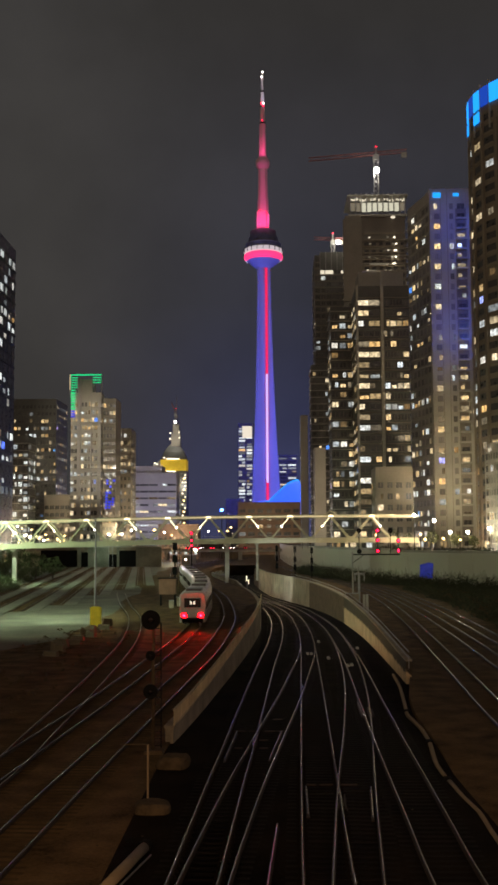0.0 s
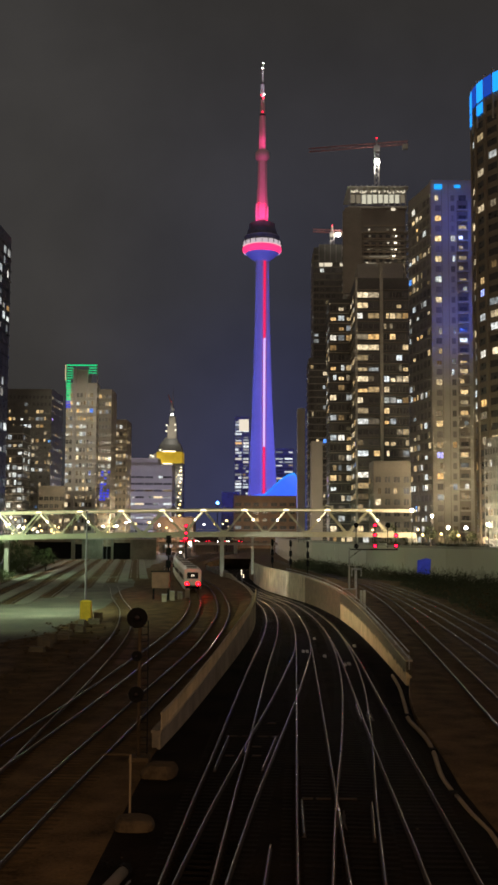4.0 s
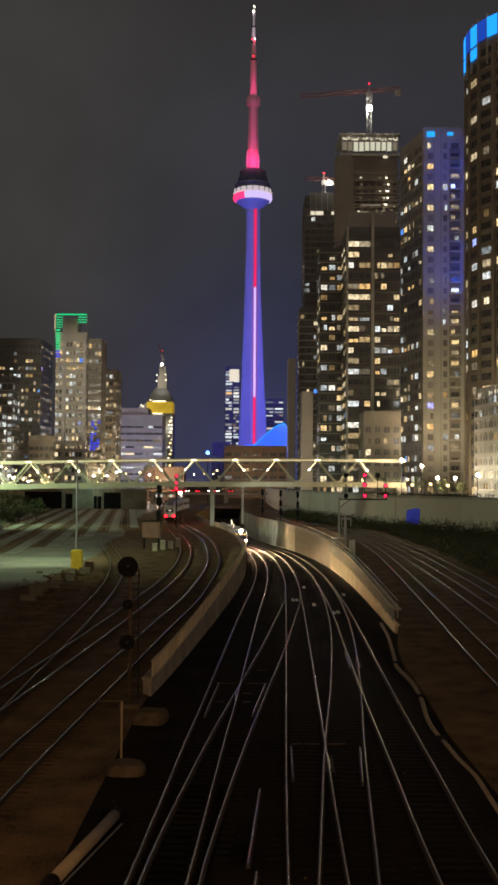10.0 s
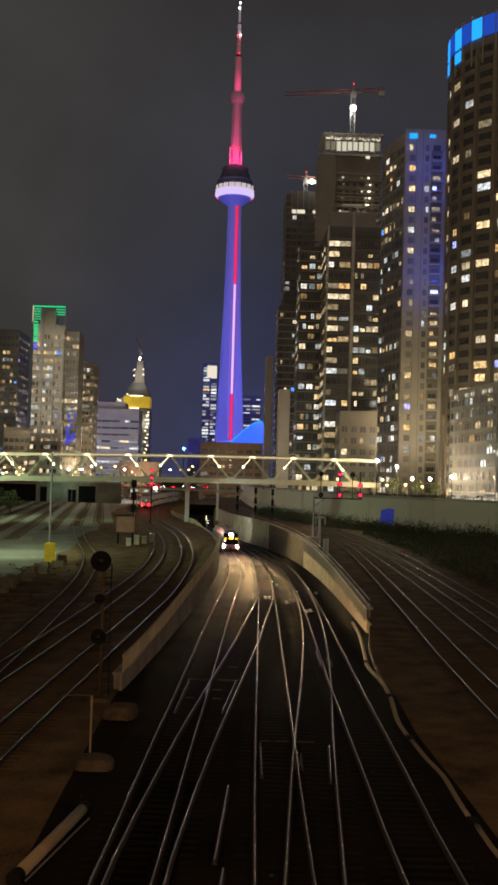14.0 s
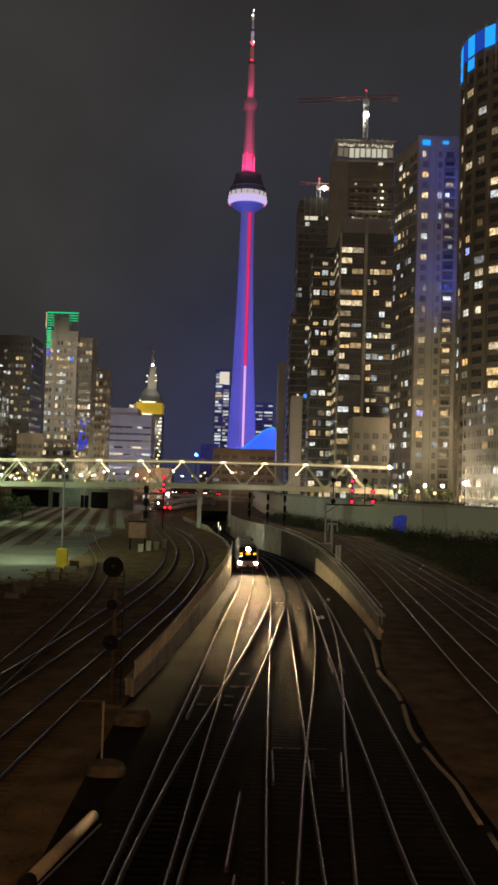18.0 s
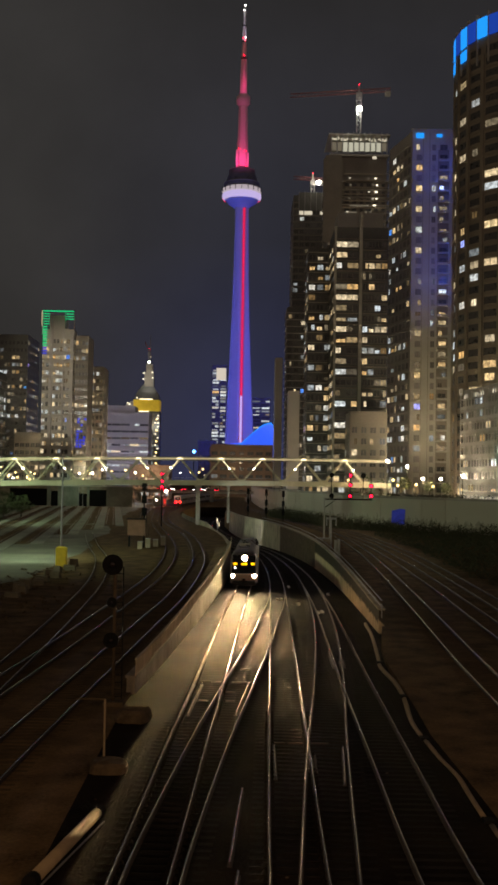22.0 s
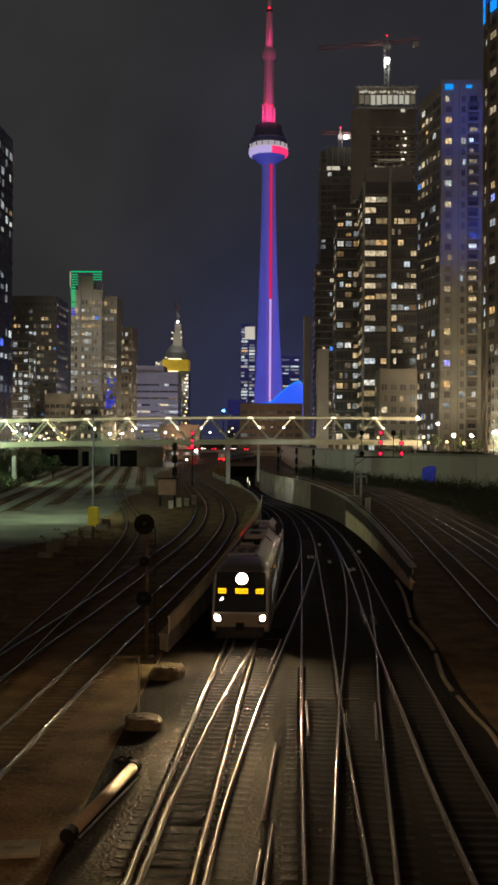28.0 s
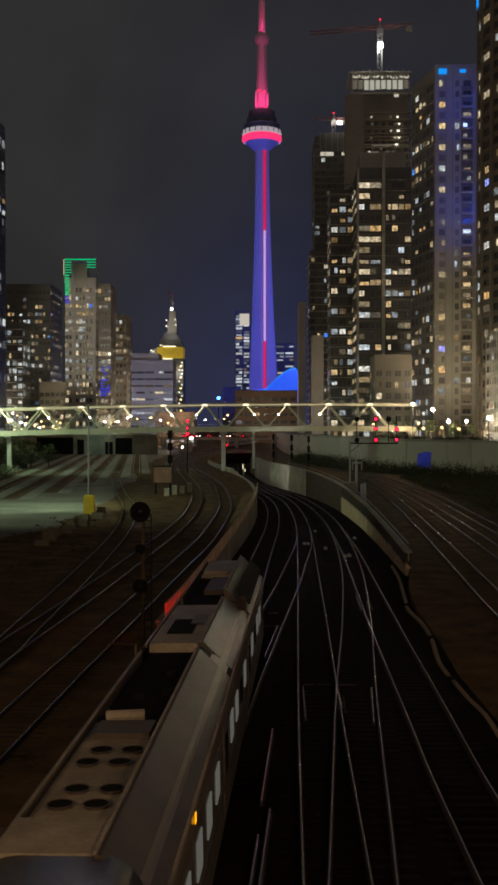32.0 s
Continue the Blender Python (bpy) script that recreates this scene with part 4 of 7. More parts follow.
    # pale lamp segment that travels along the lift strip
    sg = part("light_segment", Shape().box(2.05, 4.55, -6.75, -6.42, 108, 234), "stripe_white", tw, "pale travelling light segment")
    return rg, sg


LIGHT_RING, LIGHT_SEGMENT = build_tower()

# stadium dome and low blocks at the tower's foot
dome = thing("stadium_dome", "blue-lit stadium roof beside the tower's foot", "stadium", (0, 1050, 0))
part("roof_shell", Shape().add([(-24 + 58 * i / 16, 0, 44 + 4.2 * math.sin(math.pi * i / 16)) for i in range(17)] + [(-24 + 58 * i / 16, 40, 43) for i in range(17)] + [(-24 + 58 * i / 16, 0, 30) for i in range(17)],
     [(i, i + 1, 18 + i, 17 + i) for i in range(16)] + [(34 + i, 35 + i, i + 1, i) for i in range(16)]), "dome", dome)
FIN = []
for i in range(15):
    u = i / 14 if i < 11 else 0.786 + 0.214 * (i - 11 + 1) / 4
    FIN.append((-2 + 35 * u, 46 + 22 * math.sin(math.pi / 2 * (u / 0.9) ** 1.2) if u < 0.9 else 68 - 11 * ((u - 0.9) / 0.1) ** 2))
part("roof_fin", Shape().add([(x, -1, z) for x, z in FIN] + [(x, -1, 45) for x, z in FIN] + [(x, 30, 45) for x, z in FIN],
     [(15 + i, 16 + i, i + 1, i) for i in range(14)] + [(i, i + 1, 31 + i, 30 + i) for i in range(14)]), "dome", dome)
part("fin_rim", Shape().sweep([(x, -1.2, z) for x, z in FIN], ((-0.4, -0.4), (0.4, -0.4), (0.4, 0.5), (-0.4, 0.5))), "crown_blue", dome, "bright blue light along the rim")
part("stadium_wall", Shape().box(-25, 34, 1, 60, 0, 43), "facade", dome)


# ------------------------------------------------------------------ buildings
PANES = {}


def pane_mesh(w, h, mat_name):
    """A framed window: pane, head, sill and one mullion."""
    key = (round(w, 2), round(h, 2), mat_name)
    if key not in PANES:
        s = Shape().box(-w / 2, w / 2, -0.02, 0.10, 0, h, 0)
        s.box(-0.05, 0.05, -0.06, -0.02, 0, h, 1)
        s.box(-w / 2, w / 2, -0.10, -0.02, -0.08, 0.0, 1)
        PANES[key] = s.mesh("window", mat_name, "facade_dark")
    return PANES[key]


def facade(b, rnd, a, d, width, z0, floors, fh, bays, lit, ww, wh, skip=(), warm=0.7, odd=0.03, cap=290, proud=0.0, dark=True, glass="pane", uneven=0.3):
    """Windows on one face: a is its corner, d its direction (unit, level). Lit ones are panes of their own."""
    nrm = Vector((d.y, -d.x, 0))
    m0 = Matrix(((d.x, -nrm.x, 0, 0), (d.y, -nrm.y, 0, 0), (0, 0, 1, 0), (0, 0, 0, 1)))
    dk, count = Shape(), 0
    rw = random.Random(int(width * 100) + bays)
    share = [round(1 - uneven * rw.random(), 1) for _ in range(bays)]
    full = ww
    for f in range(floors):
        run = rnd.random()
        for i in range(bays):
            if i in skip:
                continue
            ww = full * share[i]
            c = a + d * (width * (i + 0.5) / bays) + nrm * (0.04 + proud)
            m = Matrix.Translation((c.x, c.y, z0 + f * fh + (fh - wh) * 0.45)) @ m0
            p = lit * (1.7 if run > 0.7 else 0.75)
            if rnd.random() < p and count < cap:
                u = rnd.random()
                kind = "lit_odd" if u < odd else ("lit_warm" if u < odd + warm else "lit_white")
                v = rnd.random()          # blinds and half-lit rooms
                if v < 0.3:
                    m = m @ Matrix.Translation((rnd.choice((-0.25, 0.25)) * ww, 0, 0))
                    part("window", pane_mesh(ww * 0.5, wh, kind), "", b, at=m)
                elif v < 0.5:
                    part("window", pane_mesh(ww * 0.85, wh * 0.62, kind), "", b, at=m)
                else:
                    part("window", pane_mesh(ww, wh, kind), "", b, at=m)
                count += 1
            elif dark and count < cap and f < 60:
                part("window", pane_mesh(ww, wh, glass), "", b, at=m)
                count += 1
            elif dark:
                dk.box(-ww / 2, ww / 2, -0.02, 0.10, 0, wh, 0, m)
    if dk.v:
        part("unlit_glazing", dk, glass, b, kind="stuff")


def slabs(b, corners, z0, floors, fh, out, mat_name="facade", thick=0.22):
    """A floor slab or balcony ring at each storey, one mesh, one object a storey."""
    cx = sum(p.x for p in corners) / len(corners)
    cy = sum(p.y for p in corners) / len(corners)
    ring = []
    for p in corners:
        v = Vector((p.x - cx, p.y - cy, 0))
        ring.append(p + v.normalized() * out * 1.414)
    n = len(ring)
    s = Shape().add([(p.x, p.y, 0) for p in ring] + [(p.x, p.y, thick) for p in ring], [(i, (i + 1) % n, n + (i + 1) % n, n + i) for i in range(n)] + [tuple(range(n - 1, -1, -1)), tuple(range(n, 2 * n))])
    me = s.mesh("floor_slab", mat_name)
    for f in range(floors + 1):
        part("floor_slab", me, "", b, at=(0, 0, z0 + f * fh - thick))


def block(name, label, x0, x1, y, depth, h, wall, fh=2.95, bays=6, side_bays=4, lit=0.3, ww=2.2, wh=1.5, base=0.0, turn=0.0, slab=0.0, seed=1, skip=(), warm=0.7, odd=0.03, side=None,
          parapet=1.0, category="apartment building", slab_mat="facade", side_lit=None, glass="pane", uneven=0.3):
    """A rectangular block: walls, storeys, windows on the faces seen, parapet and roof plant."""
    rnd = random.Random(seed)
    b = thing(name, label, category)
    c = Vector(((x0 + x1) / 2, y, 0))
    d = Vector((math.cos(radians(turn)), math.sin(radians(turn)), 0))
    nb = Vector((-d.y, d.x, 0))
    w = (x1 - x0)
    p = [c - d * w / 2, c + d * w / 2, c + d * w / 2 + nb * depth, c - d * w / 2 + nb * depth]
    s = Shape().add([(q.x, q.y, base) for q in p] + [(q.x, q.y, h) for q in p], ((0, 1, 5, 4), (1, 2, 6, 5), (2, 3, 7, 6), (3, 0, 4, 7)))
    part("wall", s, wall, b)
    part("roof", Shape().add([(q.x, q.y, h - 0.02) for q in p], ((0, 1, 2, 3),)), "asphalt", b)
    if parapet:
        part("parapet", Shape().add([(q.x, q.y, h) for q in p] + [(q.x, q.y, h + parapet) for q in p], ((0, 1, 5, 4), (1, 2, 6, 5), (2, 3, 7, 6), (3, 0, 4, 7))), wall, b)
    floors = int((h - base - 1.2) / fh)
    if bays:
        facade(b, rnd, p[0], d, w, base + 1, floors, fh, bays, lit, ww, wh, skip, warm, odd, glass=glass, uneven=uneven)
    if side and side_bays:
        if side == "left":
            facade(b, rnd, p[3], -nb, depth, base + 1, floors, fh, side_bays, side_lit or lit, min(ww, depth / side_bays * 0.7), wh, (), warm, odd)
        else:
            facade(b, rnd, p[1], nb, depth, base + 1, floors, fh, side_bays, side_lit or lit, min(ww, depth / side_bays * 0.7), wh, (), warm, odd)
    if slab:
        slabs(b, p, base + 1, floors, fh, slab, slab_mat)
    return b, p, floors


M["sheet_glow"] = light_mat("sheet_glow", (1.0, 0.95, 0.72), 0.36)
M["site_lamp"] = light_mat("site_lamp", (1.0, 0.86, 0.62), 1.6)
# --- left of the tower
fl, _, _ = block("glass_tower", "dark glass tower with bright white storeys", -98, -69.5, 260, 26, 89, "black_glass", bays=9, side_bays=6, lit=0.42, ww=2.7, wh=1.9, slab=0.25, seed=11, warm=0.1, side="right", slab_mat="black_glass")
for x in (-70.2, -73.5):
    part("roof_lamp", Shape().lathe(((0, -0.3), (0.3, 0), (0, 0.3)), 8), "signal_red", fl, at=(x, 262, 90.8))
block("apartment_tower", "dark brick apartment tower with scattered lit windows", -108.8, -86.4, 430, 24, 66.7, "curtain", bays=14, side_bays=6, lit=0.5, ww=1.1, wh=1.3, seed=12, side="right")
block("slant_roof_tower", "dark tower with a slanted roof behind the others", -134, -94, 470, 22, 71, "curtain", bays=8, side_bays=3, lit=0.15, seed=13)
block("glazed_block", "pale glazed apartment block with bright lower storeys", -104.7, -94.3, 415, 13, 50.2, "curtain", bays=5, side_bays=3, lit=0.75, ww=1.95, wh=1.8, slab=0.3, seed=14, warm=0.1, odd=0.0, side="right", slab_mat="facade_pale")
block("low_block", "low violet-grey apartment block", -89.9, -79.5, 425, 12, 27.2, "facade_dark", bays=5, lit=0.3, seed=15)
gt, _, _ = block("green_crowned_tower", "pale concrete tower crowned with green light lines", -74.9, -63.4, 400, 8, 65.5, "facade", bays=9, side_bays=4, lit=0.78, ww=1.15, wh=1.5, seed=16, side="right", skip=(2, 8), parapet=0.5, side_lit=0.5)
part("crown_wall", Shape().box(-72.2, -66.8, 400.5, 408, 65.5, 71.2), "facade", gt)
part("green_line", Shape().box(-74.9, -63.3, 399.5, 399.8, 72.5, 72.9), "lamp_green", gt)
for i in range(1, 6):
    z = 72.5 - i * 0.95
    part("green_line", Shape().box(-74.9, -72.4, 399.6, 399.9, z, z + 0.26), "lamp_green", gt)
    if i < 4:
        part("green_line", Shape().box(-66.6, -63.3, 399.6, 399.9, z, z + 0.26), "lamp_green", gt)
for i in range(11):
    z = 66.6 - i * 1.0
    part("green_line", Shape().box(-74.9, -73.3, 399.6, 399.9, z, z + 0.42), "lamp_green" if i < 8 else "crown_blue_dim", gt)
for x in (-75.05, -63.2):
    part("crown_post", Shape().box(x - 0.12, x + 0.12, 399.6, 400.2, 64, 73), "facade_pale", gt)
part("pilaster", Shape().box(-72.3, -71.1, 399.2, 400, 0, 71.4), "facade_pale", gt)
part("pilaster", Shape().box(-64.5, -63.3, 399.2, 400, 0, 64.5), "facade_pale", gt)
part("edge_light", Shape().box(-75.4, -75.18, 399.5, 399.9, 67, 72.8), "chord_light", gt, "white light line on the tower edge")
part("pilaster", Shape().box(-67.4, -66.9, 399.2, 400, 0, 65.6), "facade_pale", gt)
anx, _, _ = block("dark_annexe", "dark glazed annexe joined to a pale tower", -63.2, -58.3, 404, 14, 63.2, "facade_dark", bays=4, side_bays=2, lit=0.40, ww=1.0, wh=1.4, seed=17)
rbw = random.Random(63)
for row in range(10):
    for col in range(3):
        if rbw.random() < 0.86 - 0.05 * row:
            part("blue_window", Shape().box(-0.42, 0.42, -0.12, 0, 0, 0.75), "crown_blue_dim", anx, "window lit deep blue", at=(-61.9 + 1.25 * col + 0.06 * row, 403.9, 21.8 + row * 1.15))
part("blue_window", Shape().box(-0.6, 0.6, -0.12, 0, 0, 1.2), "lit_white", anx, "pale lit stair head", at=(-60.6, 403.9, 32.6))
block("brown_tower", "brown apartment tower with warm lit windows", -65.4, -56.0, 432, 16, 54.5, "facade_dark", bays=6, side_bays=3, lit=0.55, ww=1.0, wh=1.4, seed=18, side="right")
ob, _, _ = block("office_block", "pale lavender office block with long window bands", -80.5, -53.6, 620, 24, 46, "facade_pale", fh=3.9, bays=5, side_bays=3, lit=0.42, ww=5.0, wh=1.1, seed=19, warm=0.4, uneven=0.0, side="right", parapet=3.0, category="office building")
part("roof_plant", Shape().box(-79, -62, 622, 640, 46, 53), "facade_pale", ob)
ct, _, _ = block("site_tower", "unfinished tower with a yellow-netted top and work lights", -92, -69.0, 900, 22, 68, "curtain", fh=3.6, bays=6, side_bays=3, lit=0.7, ww=2.6, wh=1.6, seed=20, warm=0.4, slab=0.2, category="construction site", parapet=0)
part("netting", Shape().box(-91, -69.4, 899, 921, 68, 77.5), "yellow_glow", ct, "yellow safety netting lit from inside")
part("shoulder", Shape().add([(x, y, z) for z, w, d in ((77.5, 10.8, 10), (84, 8.6, 8), (91, 3.8, 4)) for x, y in ((-80 - w, 910 - d), (-80 + w, 910 - d), (-80 + w, 910 + d), (-80 - w, 910 + d))],
                             [(4 * j + i, 4 * j + (i + 1) % 4, 4 * j + 4 + (i + 1) % 4, 4 * j + 4 + i) for j in range(2) for i in range(4)] + [(8, 9, 10, 11)]), "curtain", ct)
part("core", Shape().box(-82.6, -75.0, 905, 915, 84, 100).box(-81.4, -76.0, 905.5, 914, 100, 108.3), "facade_dark", ct)
part("side_stage", Shape().add([(-97.5, 900, 60), (-91, 900, 60), (-91, 900, 77), (-97.5, 900, 73.5), (-97.5, 914, 60), (-91, 914, 60), (-91, 914, 77), (-97.5, 914, 73.5)], ((0, 1, 2, 3), (0, 3, 7, 4), (3, 2, 6, 7))), "facade_pale", ct)
part("mast", Shape().tube((-78.2, 906, 108), (-78.2, 906, 133), 0.45, 8, 0, 0.12), "grey_metal", ct)
for x, y, z, w in ((-71.5, 893, 55, 3.0e3), (-80, 895, 95, 3.0e3), (-94, 892, 66, 1.5e3)):
    lamp("work_light", "POINT", (x, y, z), w, (1.0, 0.93, 0.78), size=0.3)
for k in range(14):
    part("site_lamp", Shape().box(-0.7, 0.7, -0.1, 0.1, -0.45, 0.45), "site_lamp" if k % 3 else "lamp_amber", ct, at=(-71.2 + 1.3 * math.sin(k * 2.1), 899.6, 24 + k * 3.1))
for x, z in ((-82.8, 100), (-75.4, 100.5), (-75.2, 96), (-83.0, 95), (-95.9, 74.6), (-94.2, 73.6), (-88.0, 79), (-70.2, 62), (-70.0, 58)):
    part("site_lamp", Shape().box(-0.6, 0.6, -0.1, 0.1, -0.5, 0.5), "site_lamp", ct, at=(x, 898.8, z))
part("work_light", Shape().lathe(((0, -1), (1, 0), (0, 1)), 8), "work_light", ct, at=(-78.5, 899, 109.3))
part("work_light", Shape().box(-86, -75, 898.3, 898.6, 77.6, 78.3), "strip_light", ct)
part("work_light", Shape().box(-86, -78, 898.3, 898.6, 67.2, 67.8), "strip_light", ct)


def crane(name, label, x, y, z, h, jib, tail, yaw, slope):
    """A tower crane: lattice mast, jib and counter-jib, cab and a lamp."""
    c = thing(name, label, "crane", (x, y, z))
    for sx in (-0.8, 0.8):
        for sy in (-0.8, 0.8):
            part("mast_leg", Shape().beam((sx, sy, 0), (sx, sy, h), 0.2), "grey_metal", c)
    for k in range(int(h / 2)):
        part("mast_brace", Shape().beam((-0.8, -0.8, 2 * k), (0.8, -0.8, 2 * k + 2), 0.13), "grey_metal", c)
        part("mast_brace", Shape().beam((-0.8, 0.8, 2 * k + 2), (0.8, 0.8, 2 * k), 0.13), "grey_metal", c)
    a = radians(yaw)
    d = Vector((math.cos(a), math.sin(a), slope)).normalized()
    o = Vector((0, 0, h))
    for off in ((0, 0, 0), (0, 0, 1.3)):
        part("jib_chord", Shape().beam(o + Vector(off) - d * tail, o + Vector(off) * (1 if off[2] == 0 else 1) + d * jib, 0.3), "crane_red", c)
    n = int((jib + tail) / 2.5)
    for k in range(n):
        p = o - d * tail + d * (k * 2.5)
        part("jib_brace", Shape().beam(p, p + d * 1.25 + Vector((0, 0, 1.3)), 0.16).beam(p + d * 1.25 + Vector((0, 0, 1.3)), p + d * 2.5, 0.16), "crane_red", c)
    part("cab", Shape().box(-1.1, 1.1, -1.4, 1.2, h - 2.4, h), "grey_metal", c)
    part("tower_head", Shape().beam((0, 0, h), (0, 0, h + 3.2), 0.7), "grey_metal", c)
    part("counterweight", Shape().box(-1, 1, -0.7, 0.7, -1.8, 0), "concrete", c, at=Matrix.Translation(o - d * tail * 0.9))
    part("beacon", Shape().lathe(((0, -0.3), (0.35, 0), (0, 0.3)), 8), "signal_red", c, at=(0, 0, h + 3.4))
    return c


M["crane_red"] = mat("crane_red_paint", (0.28, 0.10, 0.09), 0.5, 0, 0.2, 0.5, 6.0, 0.0)
cr = crane("tower_crane", "red lattice tower crane over the unfinished tower", 42.3, 398, 142, 15, 26, 12, 180, -0.08)
part("work_light", Shape().lathe(((0, -1.1), (0.9, -0.6), (0.9, 0.6), (0, 1.1)), 10), "work_light", cr, at=(0, -1.6, 8.6))
cr2 = crane("tower_crane", "small tower crane with a bright work light", 30.8, 484, 139, 9, 9, 5, 170, 0.1)
part("work_light", Shape().lathe(((0, -1.0), (0.9, -0.5), (0.9, 0.5), (0, 1.0)), 10), "work_light", cr2, at=(2.4, -2, 7.5))
crane("tower_crane", "thin luffing crane on the far unfinished tower", -79, 905, 104, 14, 9, 3, 200, 2.2)

# --- behind the tower's foot
bk, _, _ = block("bank_tower", "distant office tower with bright white storeys", -42, -21, 1500, 30, 172, "curtain", fh=4.4, bays=2, side_bays=0, lit=0.95, ww=9.8, wh=2.9, seed=21, warm=0.1, odd=0.0, category="office building")
part("lantern", Shape().box(-36, -22.5, 1499.2, 1499.6, 152, 169), "site_glow", bk, "glowing white top storeys")
block("distant_office", "distant office block with banded lit storeys", 13.5, 40.5, 1500, 30, 127, "curtain", fh=4.6, bays=2, side_bays=0, lit=0.75, ww=12.4, wh=2.2, seed=22, warm=0.2, odd=0.0, category="office building")
block("far_block", "far dark block behind the tower", -52, -30, 1300, 30, 58, "curtain", bays=4, lit=0.2, seed=23)
block("brick_podium", "low brown brick podium building in front of the stadium", -20, 21, 700, 20, 33, "brick_brown", fh=5.0, bays=7, lit=0.08, ww=4.4, wh=2.2, seed=24, parapet=1.2, category="building")
block("brown_shed", "low brown building with a lit cornice", -58, -37, 560, 20, 17, "brick_brown", fh=4.0, bays=8, lit=0.3, ww=1.6, wh=1.4, seed=25, category="building")
block("thin_slab_tower", "thin blank concrete slab tower", 14.9, 18.2, 480, 12, 65, "facade_pale", bays=0, seed=26)
block("grey_slab_block", "blank grey concrete slab block", 18.4, 22.8, 420, 12, 45, "facade_pale", bays=0, seed=27)

# --- right of the tower
dgt, _, _ = block("dark_glass_tower", "dark glass condominium tower with thin pale slab edges", 22.0, 37.5, 480, 24, 139, "curtain", bays=6, side_bays=5, lit=0.08, ww=2.0, wh=1.7, slab=0.5, seed=31, side="left", warm=0.3, slab_mat="facade_dark")
part("plant_screen", Shape().box(24.4, 34.9, 478.6, 479.2, 132.6, 141.0), "curtain", dgt, "pale screen round the roof plant")
for k in range(5):
    part("screen_post", Shape().box(24.3 + k * 2.6, 24.5 + k * 2.6, 478.3, 478.6, 132.6, 141.2), "grey_metal", dgt)
for x0, x1 in ((24.6, 26.4), (26.8, 30.4)):
    part("lit_storey", Shape().box(x0, x1, 478.9, 479.3, 131.0, 132.7), "site_glow", dgt, "single brightly lit storey")
part("lit_storey", Shape().box(34.0, 35.4, 478.9, 479.3, 131.2, 132.5), "site_glow", dgt, "single brightly lit storey")
lamp("work_light", "POINT", (33.4, 475.5, 147.4), 1.6e3, (1.0, 0.90, 0.68), size=0.4)
lamp("work_light", "POINT", (41.4, 395.0, 150.0), 1.5e3, (1.0, 0.95, 0.78), size=0.4)
block("striped_tower", "balcony-striped tower in front of a darker one", 19.1, 27.5, 462, 16, 85, "curtain", bays=3, side_bays=4, lit=0.10, ww=1.8, wh=1.6, slab=0.7, seed=32, side="left", slab_mat="facade_pale")
us, _, _ = block("unfinished_tower", "unfinished concrete tower with open floors and work lights", 31.5, 53.5, 400, 22, 125, "facade_dark", fh=3.0, bays=8, side_bays=4, lit=0.16, ww=1.8, wh=1.7, slab=0.8, seed=33, side="left", warm=0.6, category="construction site", parapet=0)
part("top_storey", Shape().box(33.5, 53.4, 401, 420, 125, 134), "facade_dark", us)
part("core_wall", Shape().box(29.3, 36.4, 397.2, 399.1, 100, 131.8).box(30.0, 36.0, 397.6, 399.0, 131.8, 133.2), "facade_dark", us, "blank concrete core wall")
for k in range(12):
    part("edge_board", Shape().box(37.0, 53.6 - 0.12 * k, 398.7, 398.95, 0, 0.55), "brown_panel", us, "timber edge board of an open storey", at=(0, 0, 98.2 + k * 2.55))
    part("edge_net", Shape().box(52.6, 54.6, 398.6, 399.4, 0, 0.2), "grey_metal", us, at=(0, 0, 98.6 + k * 2.55))
rf = random.Random(77)
# work light on the sheeting is put into the sheets as glow
for i in range(10):
    part("formwork_sheet", Shape().box(32.6 + i * 2.1, 34.2 + i * 2.1, 400.2, 400.5, 135.4 + rf.uniform(0, 0.5), 139.0), "floor_glow" if i in (0, 1, 9) else "sheet_glow", us, "dim sheeting round the open top storey")
    for k in range(3):
        part("site_lamp", Shape().box(-0.28, 0.28, -0.1, 0.1, -0.5, rf.uniform(0.1, 0.5)), "site_glow" if rf.random() < 0.7 else "floor_glow", us, at=(32.9 + i * 2.1 + k * 0.62, 400.2, 140.2 + rf.uniform(-0.3, 0.3)))
for i in range(11):
    part("formwork_post", Shape().box(32.2 + i * 2.1, 32.5 + i * 2.1, 399.6, 400.1, 134, 142.6), "grey_metal", us)
part("formwork_deck", Shape().box(31.6, 54, 399.6, 421, 133.6, 134.4).box(31.2, 54.4, 399, 421, 141.4, 141.9), "facade", us)
for x in (48.6,):
    part("work_light", Shape().box(-0.8, 0.8, -0.1, 0.1, -0.5, 0.5), "site_glow", us, at=(x, 399.4, 133.0))
for k in range(34):
    cxk = (48.4, 48.9, 47.6, 38.9, 45.9)[k % 5]
    part("site_lamp", Shape().box(-0.35, 0.35, -0.1, 0.1, -0.2, 0.35), "site_lamp" if k % 5 < 2 else ("floor_glow" if k % 3 else "site_glow"), us, at=(cxk + 0.7 * math.sin(k * 2.3), 398.6, 99.3 + (k * 7 % 11) * 2.55))
# thin glowing bars imitate the light inside the open storeys
for k in range(7):
    part("open_floor", Shape().box(37.4 + (k * 5 % 4), 42.0 + (k * 3 % 5) * 1.6, -0.05, 0.05, 0, 0.5), "floor_glow", us, "dimly lit open storey", at=(0, 398.98, 99.0 + k * 2.55))
lamp("work_light", "POINT", (47.5, 394.5, 108), 5.0e2, (1.0, 0.86, 0.62), size=0.4)
